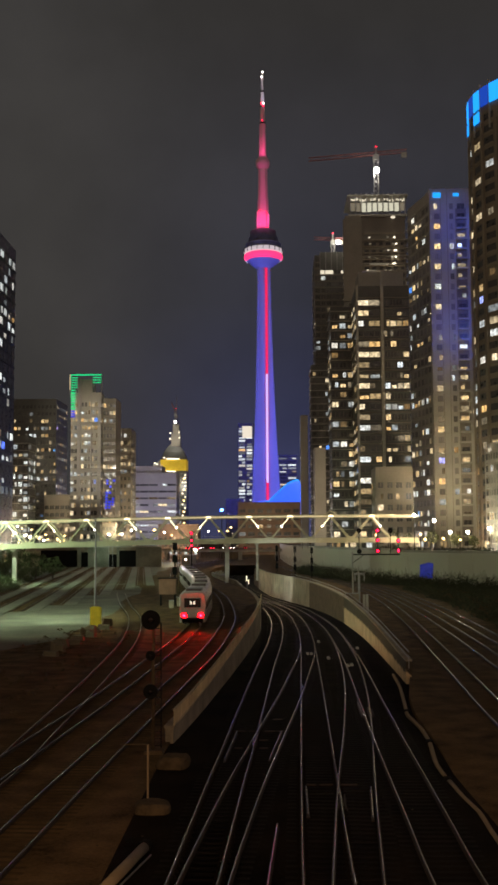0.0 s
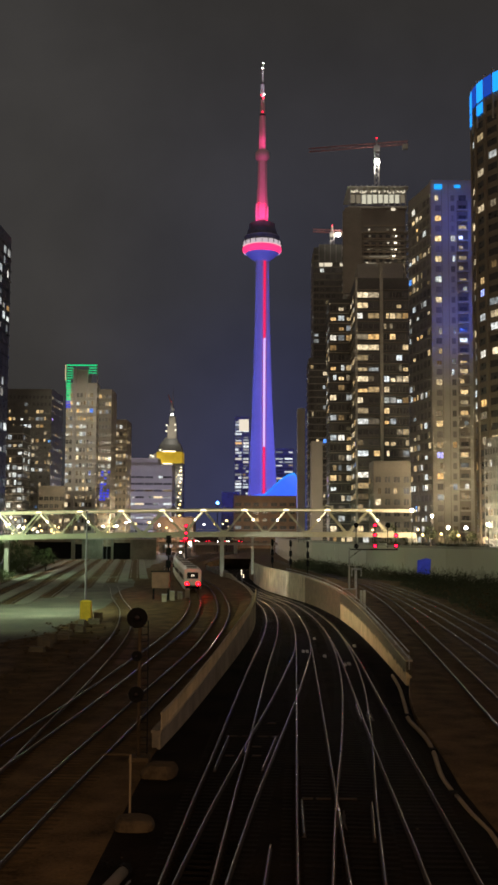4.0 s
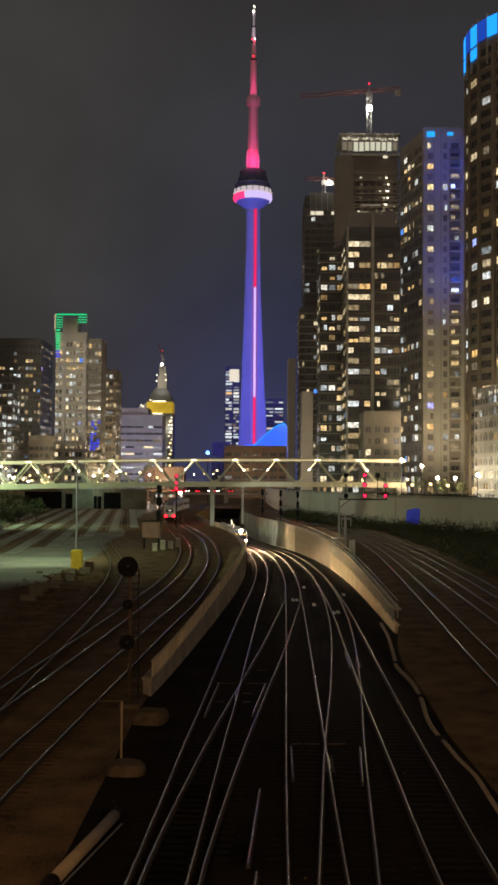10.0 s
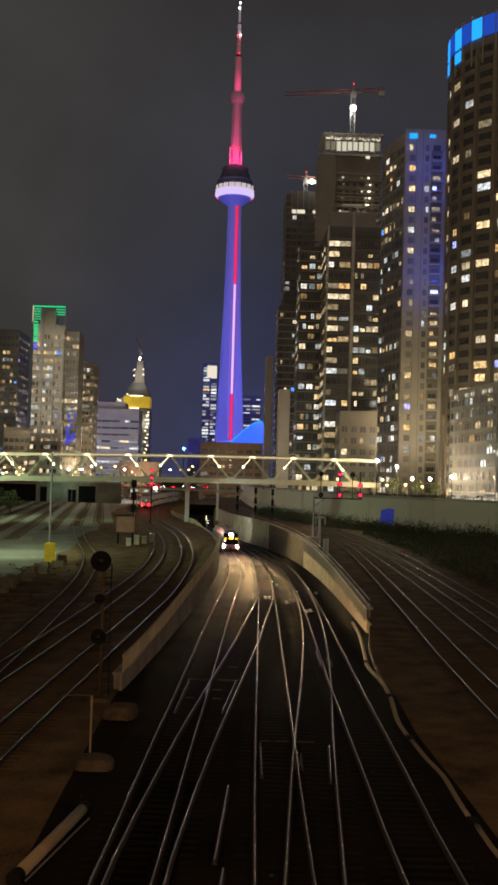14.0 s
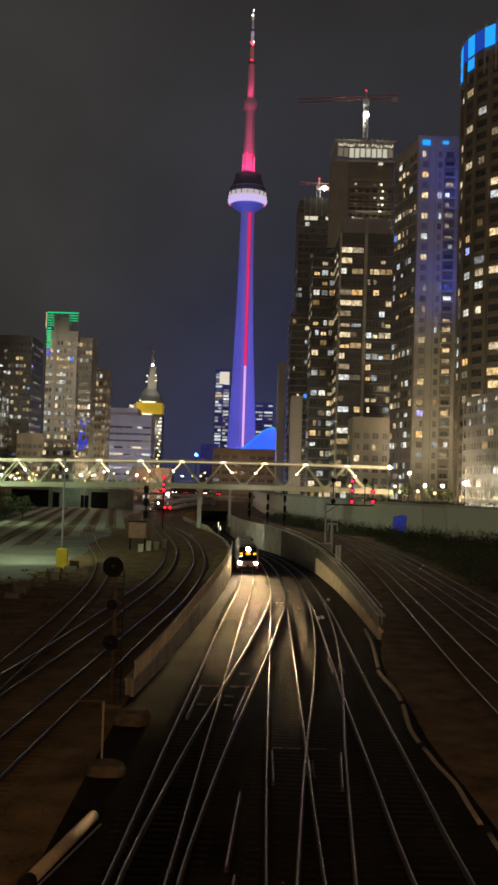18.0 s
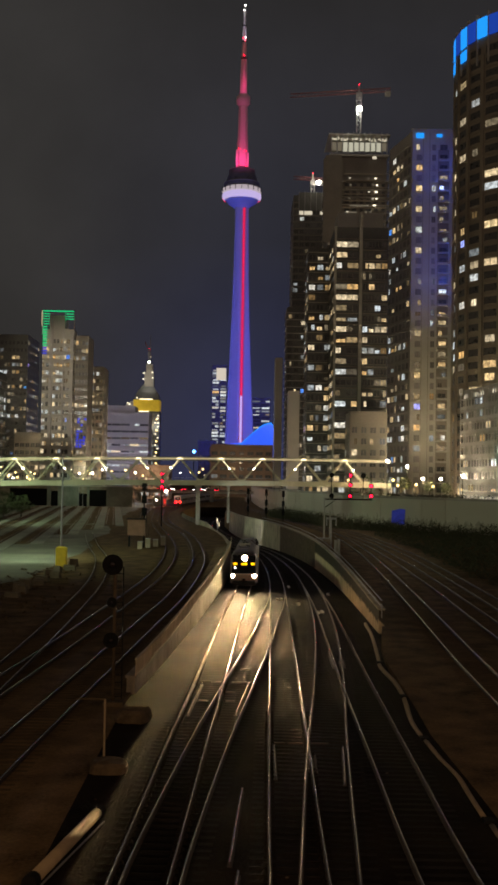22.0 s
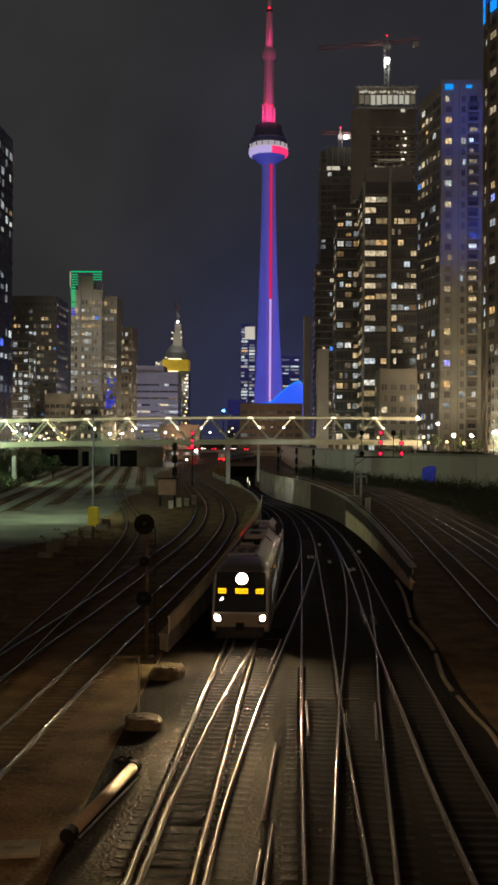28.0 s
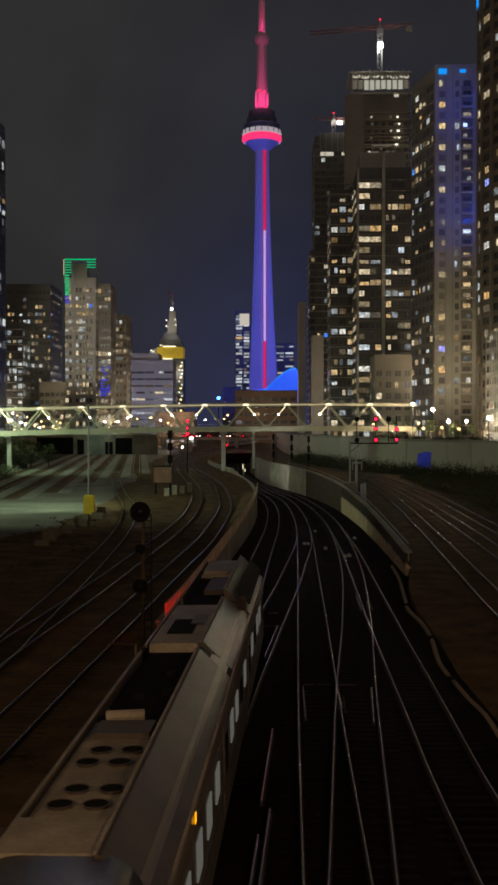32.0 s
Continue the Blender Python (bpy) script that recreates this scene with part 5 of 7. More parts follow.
block("condominium_wing", "slim glass wing with corner balconies", 18.9, 26.0, 312, 14, 78, "curtain", bays=3, side_bays=3, lit=0.55, ww=1.9, wh=1.5, slab=0.5, seed=34, side="left", slab_mat="facade")
mn, mp, mf = block("condominium_tower", "dark glass condominium tower with many warm lit windows", 25.2, 39.9, 294, 18, 80, "curtain", fh=2.95, bays=0, side_bays=5, lit=0.70, warm=0.82, ww=2.4, wh=1.35, slab=0.35, seed=35, side="left", odd=0.04, slab_mat="facade_dark")
rm = random.Random(352)
facade(mn, rm, mp[0] + Vector((0.3, 0, 0)), Vector((1, 0, 0)), 6.2, 1, mf, 2.95, 2, 0.74, 2.95, 1.45, warm=0.8, odd=0.05, uneven=0.0)
facade(mn, rm, mp[0] + Vector((7.6, 0, 0)), Vector((1, 0, 0)), 7.0, 1, mf, 2.95, 4, 0.52, 1.6, 1.5, warm=0.78, odd=0.03, uneven=0.2)
part("roof_box", Shape().box(26.0, 38.7, 296, 308, 80, 85.5), "facade", mn)
part("pier", Shape().box(31.9, 32.7, 293.2, 294, 0, 85), "facade", mn)
part("pier", Shape().box(25.0, 25.6, 293.2, 294, 0, 81), "facade", mn)
bb, bp_, bf = block("blue_lit_condominium", "pale concrete condominium washed with blue light", 47.2, 62, 300, 20, 110, "facade", fh=2.95, bays=0, seed=36)
# flat dark panel imitates the shade of a recessed balcony bay
part("shade_panel", Shape().box(54.6, 57.7, 299.90, 299.98, 4, 105), "facade_dark", bb, "dark panel painted as the shade of a balcony bay")
rbb = random.Random(361)
for dx, wide, pane_w, share, tone in ((1.1, 1.9, 1.6, 0.40, 0.6), (5.4, 1.6, 1.1, 0.24, 0.35), (7.7, 2.5, 2.1, 0.62, 0.8), (11.6, 2.6, 1.8, 0.35, 0.7)):
    facade(bb, rbb, bp_[0] + Vector((dx, 0, 0)), Vector((1, 0, 0)), wide, 1, bf, 2.95, 1, share, pane_w, 1.6, warm=tone, odd=0.04, proud=0.1, glass="curtained" if dx < 6 else "pane", uneven=0.0)
for k in range(35):
    part("balcony", Shape().box(54.6, 57.7, 299.0, 299.9, 0, 0.16).box(54.6, 57.7, 299.0, 299.05, 0.16, 0.55), "facade", bb, at=(0, 0, 1.4 + k * 2.95))
for x in (50.3, 52.2):
    part("joint", Shape().box(x - 0.06, x + 0.06, 299.93, 300.02, 1, 110), "facade_dark", bb)
block("grey_condominium", "grey concrete condominium wing with balconies beside a blue-lit tower", 36.4, 54.1, 310.0, 7, 109.5, "facade", fh=2.95, bays=6, side_bays=0, lit=0.42, ww=2.1, wh=1.6, slab=0.5, seed=37, turn=-77.5, warm=0.6, glass="curtained")
part("crown_light", Shape().box(48.2, 50.4, 299.4, 299.7, 108.2, 109.6), "crown_blue", bb)
part("crown_light", Shape().box(54.0, 55.6, 299.4, 299.7, 108.6, 109.4), "crown_blue", bb)


def round_tower():
    """The curved tower with a blue crown."""
    rnd = random.Random(41)
    b = thing("round_tower", "brown round condominium tower with a blue glowing crown", "apartment building")
    cx, cy, r = 72.4, 258.0, 21.0
    part("wall", Shape().lathe(((r, 0), (r, 119.5)), 40, 0, (cx, cy)), "brown_panel", b, smooth=True)
    part("roof", Shape().lathe(((r, 119.5), (0, 119.5)), 40, 0, (cx, cy)), "asphalt", b)
    slab = Shape().lathe(((r, 0), (r + 0.12, 0), (r + 0.12, 0.75), (r, 0.75)), 60, 0, (cx, cy)).mesh("floor_slab", "brown_panel")
    dk = Shape()
    n = 26
    for f in range(38):
        part("floor_slab", slab, "", b, at=(0, 0, 1 + f * 2.95))
        for i in range(n):
            a = 2 * math.pi * i / n
            if not (2.6 < a < 4.9):
                continue
            m = pose(cx + r * math.cos(a), cy + r * math.sin(a), 1.6 + f * 2.95, 0, 0, math.degrees(a) + 90)
            if rnd.random() < 0.38 and f < 36:
                u = rnd.random()
                part("window", pane_mesh(rnd.choice((3.4, 2.6, 1.7)), 1.75, "lit_odd" if u < 0.03 else ("lit_warm" if u < 0.8 else "lit_white")), "", b, at=m)
            else:
                dk.box(-1.7, 1.7, -0.05, 0.1, 0, 1.75, 0, m)
    part("unlit_glazing", dk, "pane", b, kind="stuff")
    for i in range(n):
        a = 2 * math.pi * (i + 0.5) / n
        if 2.55 < a < 4.95:
            wide = 0.45
            part("pier", Shape().box(-wide, wide, -0.5, 0.1, 0, 110.5), "brown_panel", b, at=pose(cx + r * math.cos(a), cy + r * math.sin(a), 0, 0, 0, math.degrees(a) + 90))
    for i in range(13):
        a = 2.75 + i * 0.165
        for z, h, bright in ((114.7, 4.6, i in (0, 1, 2, 4, 6)), (111.4, 2.4, i in (1, 2, 4))):
            if h < 3 and not bright:
                continue
            part("crown_pane", Shape().box(-1.5, 1.5, -0.3, 0.05, z, z + h), "crown_blue" if bright else "crown_dim", b, at=pose(cx + (r + 0.2) * math.cos(a), cy + (r + 0.2) * math.sin(a), 0, 0, 0, math.degrees(a) + 90))
    for i in range(14):
        a = 2.67 + i * 0.165
        part("crown_fin", Shape().box(-0.14, 0.14, -0.5, 0.3, 108.5, 120.5), "facade", b, at=pose(cx + r * math.cos(a), cy + r * math.sin(a), 0, 0, 0, math.degrees(a) + 90))


round_tower()
ta, tap, taf = block("terrace_apartments", "pale low apartment block with framed glass balconies", 36.9, 63.3, 219, 12, 30, "facade_pale", fh=2.6, bays=8, side_bays=0, lit=0.26, ww=2.5, wh=1.9, base=6.9, slab=0.7, seed=43, glass="curtained", uneven=0.1, warm=0.5, odd=0.0, slab_mat="facade_pale", turn=-82.2, parapet=0.6)
tad = (tap[1] - tap[0]).normalized()
tan_ = Vector((tad.y, -tad.x, 0))
for k in range(9):
    q = tap[0] + tad * (26.4 * k / 8) + tan_ * 0.62
    part("mullion", Shape().beam((q.x, q.y, 6.95), (q.x, q.y, 30.0), 0.2), "facade_pale", ta)
for f in range(taf):
    q0, q1 = tap[0] + tan_ * 0.72, tap[1] + tan_ * 0.72
    part("balustrade", Shape().beam((q0.x, q0.y, 8.35 + f * 2.6), (q1.x, q1.y, 8.35 + f * 2.6), 0.05, 0.75), "facade_pale", ta)
for k in range(8):
    q = tap[0] + tad * (1.65 + 3.3 * k) + tan_ * 0.1
    part("shop_window", Shape().box(-0.06, 0.06, -1.3, 1.3, 0, 1.7), "site_glow", ta, "bright street-level window", at=pose(q.x, q.y, 7.2, 0, 0, -82.2 + 90))
    if k % 3 != 1:
        part("penthouse_window", Shape().box(-0.06, 0.06, -0.8, 0.8, 0, 0.9), "site_glow", ta, "bright window under the roof", at=pose(q.x, q.y, 28.6, 0, 0, -82.2 + 90))
block("terrace_block", "low grey apartment block on the street terrace", 28.6, 38.4, 281, 12, 28, "facade_dark", bays=4, side_bays=3, lit=0.25, ww=1.7, wh=1.5, base=6.9, seed=44, side="left")


# ------------------------------------------------------------------ trains
def on_line(pts, cum, s):
    """Point and direction at distance s along a line."""
    i = int(np.searchsorted(cum, s)) - 1
    i = min(max(i, 0), len(pts) - 2)
    t = (s - cum[i]) / (cum[i + 1] - cum[i])
    return pts[i] + (pts[i + 1] - pts[i]) * t


def measured(line):
    pts = seat(line, spline(line, 2.0))
    cum = [0.0]
    for a, b in zip(pts, pts[1:]):
        cum.append(cum[-1] + (b - a).length)
    return pts, cum


def s_at_y(pts, cum, y):
    for i in range(len(pts) - 1):
        if pts[i].y <= y <= pts[i + 1].y:
            return cum[i] + (cum[i + 1] - cum[i]) * (y - pts[i].y) / (pts[i + 1].y - pts[i].y)
    return cum[-1]


def section(w, h, z0, crown, n=6):
    """Half-rounded body section as (x, z), counter-clockwise from the left sill."""
    out = [(-w, z0), (w, z0), (w, h - crown)]
    for i in range(1, n):
        a = math.pi / 2 * i / n
        out.append((w - crown + crown * math.cos(a), h - crown + crown * math.sin(a)))
    for i in range(n, 2 * n):
        a = math.pi / 2 * i / n
        out.append((-w + crown + crown * math.cos(a), h - crown + crown * math.sin(a)))
    out.append((-w, h - crown))
    return out


def hull(sections, front=True):
    """Loft of sections (y, points) with end caps, the first one optional."""
    s, n = Shape(), len(sections[0][1])
    for y, pts in sections:
        s.v += [(x, y, z) for x, z in pts]
    for j in range(len(sections) - 1):
        for i in range(n):
            i2 = (i + 1) % n
            s.f.append((j * n + i, j * n + i2, (j + 1) * n + i2, (j + 1) * n + i))
            s.k.append(0)
    caps = [tuple(range((len(sections) - 1) * n, len(sections) * n))]
    if front:
        caps.append(tuple(range(n - 1, -1, -1)))
    s.f += caps
    s.k += [0] * len(caps)
    return s


def lens(parent, name, mat_name, x, y, z, r, facing=-1, label="", tube=0.07, rim="train_dark"):
    """A round lamp glass in a dark bezel, facing along y."""
    part(name, Shape().lathe(((0, 0.12), (r * 0.8, 0.08), (r, 0.0), (0, 0.0)), 14), mat_name, parent, label, at=pose(x, y, z, 90 * (1 if facing < 0 else -1), 0, 0))
    part("bezel", Shape().lathe(((0, -0.06), (r * 1.2, -0.06), (r * 1.2, tube), (r * 1.04, tube), (r * 1.04, -0.02), (0, -0.02)), 14), rim, parent, at=pose(x, y, z, 90 * (1 if facing < 0 else -1), 0, 0))


def bogie(parent, y):
    b = part("bogie", Shape().box(-1.1, 1.1, -1.5, 1.5, 0.35, 0.75).box(-1.2, -0.95, -1.7, 1.7, 0.3, 0.7).box(0.95, 1.2, -1.7, 1.7, 0.3, 0.7), "black", parent, at=(0, y, 0))
    for yy in (-1.15, 1.15):
        part("wheelset", Shape().tube((-0.82, yy, 0.43), (-0.68, yy, 0.43), 0.43, 18).tube((0.68, yy, 0.43), (0.82, yy, 0.43), 0.43, 18).tube((-0.7, yy, 0.43), (0.7, yy, 0.43), 0.09, 8), "grey_metal", b)


def railcar():
    """The oncoming railcar: its nose is at y = 0, its body runs back along +y."""
    L, W, H = 39.6, 1.48, 3.75
    t = thing("railcar", "dark bronze railcar with lit headlamps and amber signs", "train")
    secs = []
    for y, w, h, z0 in ((0.0, 1.40, 1.5, 0.62), (0.06, 1.43, 1.56, 0.55), (0.85, 1.46, 3.42, 0.5), (1.7, W, H - 0.08, 0.5), (2.8, W, H, 0.5), (L - 1.2, W, H, 0.5), (L - 0.4, W - 0.04, H - 0.2, 0.55), (L, W - 0.2, H - 0.5, 0.7)):
        secs.append((y, section(w, h, z0, 0.42 if h < 2 else (0.7 if h < 3.5 else 1.0))))
    part("body", hull(secs, False), "train_side", t)
    plate = Shape().box(-1.38, 1.38, 0.0, 0.06, 0.64, 0.97).box(-0.90, 0.90, 0.0, 0.06, 0.97, 1.47).box(-1.40, 1.40, 0.0, 0.06, 1.47, 1.60)
    for sx in (-1, 1):
        plate.box(sx * 1.37 - 0.03, sx * 1.37 + 0.03, 0.0, 0.06, 0.97, 1.47)
    part("front_plate", plate, "train_side", t)

    def face(z):
        return -0.06 + (z - 1.45) * 0.37
    part("windscreen", Shape().add([(-1.30, face(1.5), 1.5), (1.30, face(1.5), 1.5), (1.22, face(3.45), 3.45), (-1.22, face(3.45), 3.45), (-1.25, 0.25, 1.5), (1.25, 0.25, 1.5), (1.15, 0.95, 3.42), (-1.15, 0.95, 3.42)],
                                   ((0, 1, 2, 3), (4, 7, 6, 5), (0, 4, 5, 1), (1, 5, 6, 2), (2, 6, 7, 3), (3, 7, 4, 0))), "train_dark", t, "dark full-width windscreen")
    for sx in (-1, 1):
        part("mask_frame", Shape().beam((sx * 1.36, face(1.4) - 0.02, 1.35), (sx * 1.28, face(3.4) + 0.02, 3.4), 0.07, 0.08), "grey_metal", t, "pale edge of the windscreen")
    part("nose_band", Shape().box(-1.3, 1.3, -0.1, 0.0, 1.42, 1.52), "grey_metal", t, "pale band below the windscreen")
    part("nose_skirt", Shape().box(-1.2, 1.2, -0.14, 0.4, 0.25, 0.8), "train_dark", t)
    part("coupler", Shape().box(-0.2, 0.2, -0.5, 0.1, 0.7, 1.0), "black", t)
    lens(t, "headlamp", "headlight", 0.06, 0.43, 3.16, 0.25, label="bright top headlamp", tube=0.3, rim="grey_metal")
    # low lamps: a bulb deep in a long bright reflector throws a narrow beam ahead
    for sx in (-1, 1):
        h = part("headlamp", Shape().lathe(((0.135, 2.36), (0.135, 0.0)), 18), "reflector", t, "bright low headlamp", at=pose(sx * 1.13, -0.12, 1.24, -89.2, 0, 0))
        part("bezel", Shape().lathe(((0.142, 2.4), (0.142, 0.0), (0.138, -0.03), (0.19, -0.03), (0.19, 2.4), (0, 2.4), (0, 2.38), (0.142, 2.38)), 18), "black", h)
        part("bulb", Shape().lathe(((0, 2.32), (0.130, 2.32), (0.130, 2.35), (0, 2.35)), 18), "beam", h)
    # amber matrix signs behind the windscreen, their figures as plain bars
    for x0, x1 in ((-1.13, -0.74), (-0.27, 0.36), (0.76, 1.15)):
        g = part("destination_sign", Shape().box(x0, x1, face(2.53) - 0.06, face(2.53) + 0.02, 2.41, 2.65), "sign_amber", t, "amber lit sign")
        k, x = 0, x0 + 0.04
        while x < x1 - 0.05:
            part("sign_bar", Shape().box(x, x + 0.03, face(2.53) - 0.075, face(2.53) - 0.06, 2.47, 2.59 - 0.04 * (k % 3 == 1)), "train_dark", g)
            x += 0.085
            k += 1
    part("cab_screen", Shape().add([(-1.00, 0.14, 2.08), (-0.91, 0.14, 2.10), (-0.87, 0.15, 2.20), (-0.97, 0.15, 2.19), (-1.00, 0.2, 2.08), (-0.91, 0.2, 2.10), (-0.87, 0.2, 2.20), (-0.97, 0.2, 2.19)], ((0, 1, 2, 3), (0, 4, 5, 1), (1, 5, 6, 2), (2, 6, 7, 3), (3, 7, 4, 0))), "lamp_car", t)
    # side windows, doors and marker
    for side in (-1, 1):
        for y in (7.0, 9.0, 11.0, 13.0, 17.6, 19.6, 21.6, 23.6, 28.2, 30.2, 32.2, 34.2):
            part("window", Shape().box(side * (W + 0.01) - 0.02, side * (W + 0.01) + 0.02, y, y + 0.85, 1.72, 2.42), "carriage_window" if y not in (21.6, 30.2) else "train_dark", t)
        for y in (3.5, 15.3, 25.9, 36.4):
            d = part("door", Shape().box(side * W - 0.02, side * W + 0.02, y, y + 1.35, 0.65, 2.75), "train_side", t)
            part("door_window", Shape().box(side * (W + 0.015) - 0.015, side * (W + 0.015) + 0.015, y + 0.3, y + 1.05, 1.5, 2.5), "carriage_window" if y < 5 else "train_dark", d)
        part("marker_lamp", Shape().box(side * (W + 0.01) - 0.01, side * (W + 0.01) + 0.01, 8.8, 8.95, 2.86, 3.04), "marker_amber", t)
        part("sill_stripe", Shape().box(side * (W + 0.008) - 0.008, side * (W + 0.008) + 0.008, 2.9, L - 1.4, 1.25, 1.36), "train_roof", t)
        part("gutter", Shape().box(side * 1.44 - 0.04, side * 1.44 + 0.04, 2.9, L - 1.4, 3.1, 3.2), "train_white", t)
        # sloped cowls beside the open roof bay, with a dark groove between them
        for y0, y1, hi, m in ((4.6, 18.6, 4.0, "train_roof"), (18.6, 19.5, 3.86, "black"), (19.5, 27.4, 4.0, "train_roof"), (28.2, L - 1.6, 4.16, "train_roof")):
            out, inn = 1.43 + (0.06 if hi > 4.1 else 0), 0.52
            if side < 0:                     # the far side is a narrow kerb only
                out, hi, inn = 1.30, min(hi, 3.92), 0.96
            c = part("roof_cowl", Shape().add([(side * out, y0, 3.2), (side * (inn + 0.1), y0, hi), (side * inn, y0, hi), (side * inn, y0, 3.6), (side * out, y1, 3.2), (side * (inn + 0.1), y1, hi), (side * inn, y1, hi), (side * inn, y1, 3.6)],
                                              ((0, 1, 5, 4), (1, 2, 6, 5), (2, 3, 7, 6), (0, 3, 2, 1), (4, 5, 6, 7))), m, t)
            if m == "train_roof":
                part("cowl_rail", Shape().beam((side * (inn + 0.02), y0, hi + 0.02), (side * (inn + 0.02), y1, hi + 0.02), 0.05, 0.05), "train_white", c)
            if hi > 4.1:
                for k in range(15):
                    yy = y0 + 0.7 + k * 0.62
                    part("louvre", Shape().beam((side * 1.42, yy, 3.52), (side * 1.0, yy, 4.05), 0.30, 0.06), "black", c)
        if side > 0:
            part("red_box", Shape().box(1.06, 1.34, 27.5, 28.1, 3.5, 3.9), "rust", t)
    # roof plant
    part("roof_fairing", hull([(1.0, section(1.08, 3.5, 3.0, 0.3)), (2.0, section(1.24, 3.76, 3.0, 0.5)), (3.2, section(1.27, 3.9, 3.0, 0.62)), (4.7, section(1.25, 3.95, 3.0, 0.66))]), "train_roof", t, smooth=True)
    part("roof_hatch", Shape().box(-0.98, 0.49, 4.7, 6.1, 3.6, 3.98), "train_white", t)
    part("fan_panel", Shape().box(-0.92, 0.49, 6.3, 12.0, 3.6, 3.82), "train_white", t, "pale roof panel under the cooling fans")
    for k, y in enumerate((7.0, 7.75, 9.2, 9.95, 11.2)):
        for x in (-0.52, 0.08):
            f = part("fan", Shape().lathe(((0.0, 0.03), (0.19, 0.03), (0.23, 0.06), (0.20, 0.06), (0.20, 0.0)), 14), "train_roof", t, at=(x + 0.12 * (k % 2), y, 3.82))
            part("fan_blades", Shape().lathe(((0.0, 0.05), (0.205, 0.05), (0.205, 0.045), (0, 0.045)), 12), "black", f)
    part("silencer", Shape().box(-0.75, 0.40, 10.75, 11.7, 3.8, 3.95), "train_roof", t)
    part("pipe_elbow", Shape().tube((-0.7, 12.0, 3.95), (0.1, 12.1, 3.95), 0.12, 10), "train_white", t)
    for y0, y1 in ((12.2, 19.2), (25.7, 31.0), (31.0, 34.3)):
        part("roof_well", Shape().box(-0.85, 0.49, y0, y1, 3.5, 3.77), "black", t)
    part("roof_hatch", Shape().box(-0.85, 0.49, 19.2, 25.6, 3.5, 4.02), "train_white", t)
    part("hatch_opening", Shape().box(-0.55, 0.2, 20.6, 22.8, 4.02, 4.05), "black", t)
    part("hatch_opening", Shape().box(0.0, 0.4, 22.0, 23.6, 4.02, 4.06), "train_roof", t)
    for x, y, r in ((-0.35, 14.2, 0.2), (0.3, 14.6, 0.24), (0.1, 16.4, 0.16), (0.45, 31.0, 0.26), (-0.3, 32.0, 0.2)):
        part("exhaust", Shape().tube((x, y, 3.7), (x, y, 3.92), r, 14), "black", t)
    part("silencer", Shape().box(-0.3, 0.4, 29.4, 33.6, 3.75, 3.95), "train_roof", t)
    part("cross_pipe", Shape().tube((-0.75, 33.0, 3.95), (0.48, 33.0, 3.95), 0.09, 10), "train_white", t)
    part("roof_hatch", Shape().box(-0.8, 0.49, 34.4, 37.8, 3.5, 4.0), "train_white", t)
    for y in (5.5, 14, 25, 34):
        bogie(t, y)
    part("underframe", Shape().box(-1.2, 1.2, 8, 31, 0.3, 0.6), "black", t)
    lens(t, "tail_lamp", "train_dark", 1.1, L + 0.06, 1.25, 0.15, 1, "unlit tail lamp", tube=0.04)
    for x in (-1.1,):
        lens(t, "tail_lamp", "marker_red", x, L + 0.06, 1.25, 0.15, 1, "red tail lamp", tube=0.04)
    # added plate, no real part, keeps the red light off the right-hand wall
    part("spill_blocker", Shape().box(-0.9, -0.86, L - 0.05, L + 0.75, 0.95, 1.6), "train_dark", t, "added dark plate that blocks the tail lamp's red spill")
    return t


RAILCAR = railcar()


def coach(last):
    """A coach of the departing train; its rear end is at y = 0 and it runs ahead along +y."""
    L, W, H = 25.4, 1.5, 4.0
    c = thing("coach", "grey commuter coach with red tail lamps" if last else "grey commuter coach of the departing train", "train coach", group="departing coaches")
    part("body", hull([(0, section(1.4, H - 0.15, 0.6, 0.5)), (0.3, section(W, H, 0.55, 0.55)), (L - 0.3, section(W, H, 0.55, 0.55)), (L, section(1.4, H - 0.15, 0.6, 0.5))]), "coach_body", c)
    for side in (-1, 1):
        for k in range(9):
            part("window", Shape().box(side * (W + 0.01) - 0.015, side * (W + 0.01) + 0.015, 1.8 + k * 2.5, 3.5 + k * 2.5, 1.9, 2.75), "train_dark", c)
    part("end_window", Shape().box(-0.95, 0.95, -0.03, 0.05, 2.25, 3.3), "train_dark", c)
    part("roof_unit", Shape().box(-0.9, 0.9, 3, 7, 3.9, 4.2).box(-0.9, 0.9, 17, 21, 3.9, 4.2), "train_roof", c)
    for y in (3.5, 21.5):
        bogie(c, y)
    if last:
        for x in (-0.95, 0.95):
            # the lens is oversized so that its glow also imitates the lamp's halo
            lens(c, "tail_lamp", "tail_red", x, -0.22, 1.35, 0.36, label="glowing red tail lamp", tube=0.05)
            part("tail_bulb", Shape().lathe(((0, 0.16), (0.08, 0.15), (0.11, 0.1), (0, 0.1)), 14), "tail_bulb", c, at=pose(x, -0.22, 1.35, 90, 0, 0))
        for x in (-0.28, 0.08):
            part("lit_sign", Shape().box(x, x + 0.22, -0.06, -0.03, 2.6, 2.95), "site_glow", c, "small lit sign of plain bars")
        part("bumper", Shape().box(-1.2, 1.2, -0.3, 0, 0.6, 0.95), "black", c)
        # added plate below the lamps blocks their red light from the nearby ground
        part("ground_spill_blocker", Shape().box(-1.35, 1.35, -1.15, -0.2, 1.04, 1.11), "black", c)
    return c


COACHES = [coach(i == 0) for i in range(5)]
FAR_LAMP = thing("standing_locomotive", "distant locomotive with one bright headlamp", "locomotive")
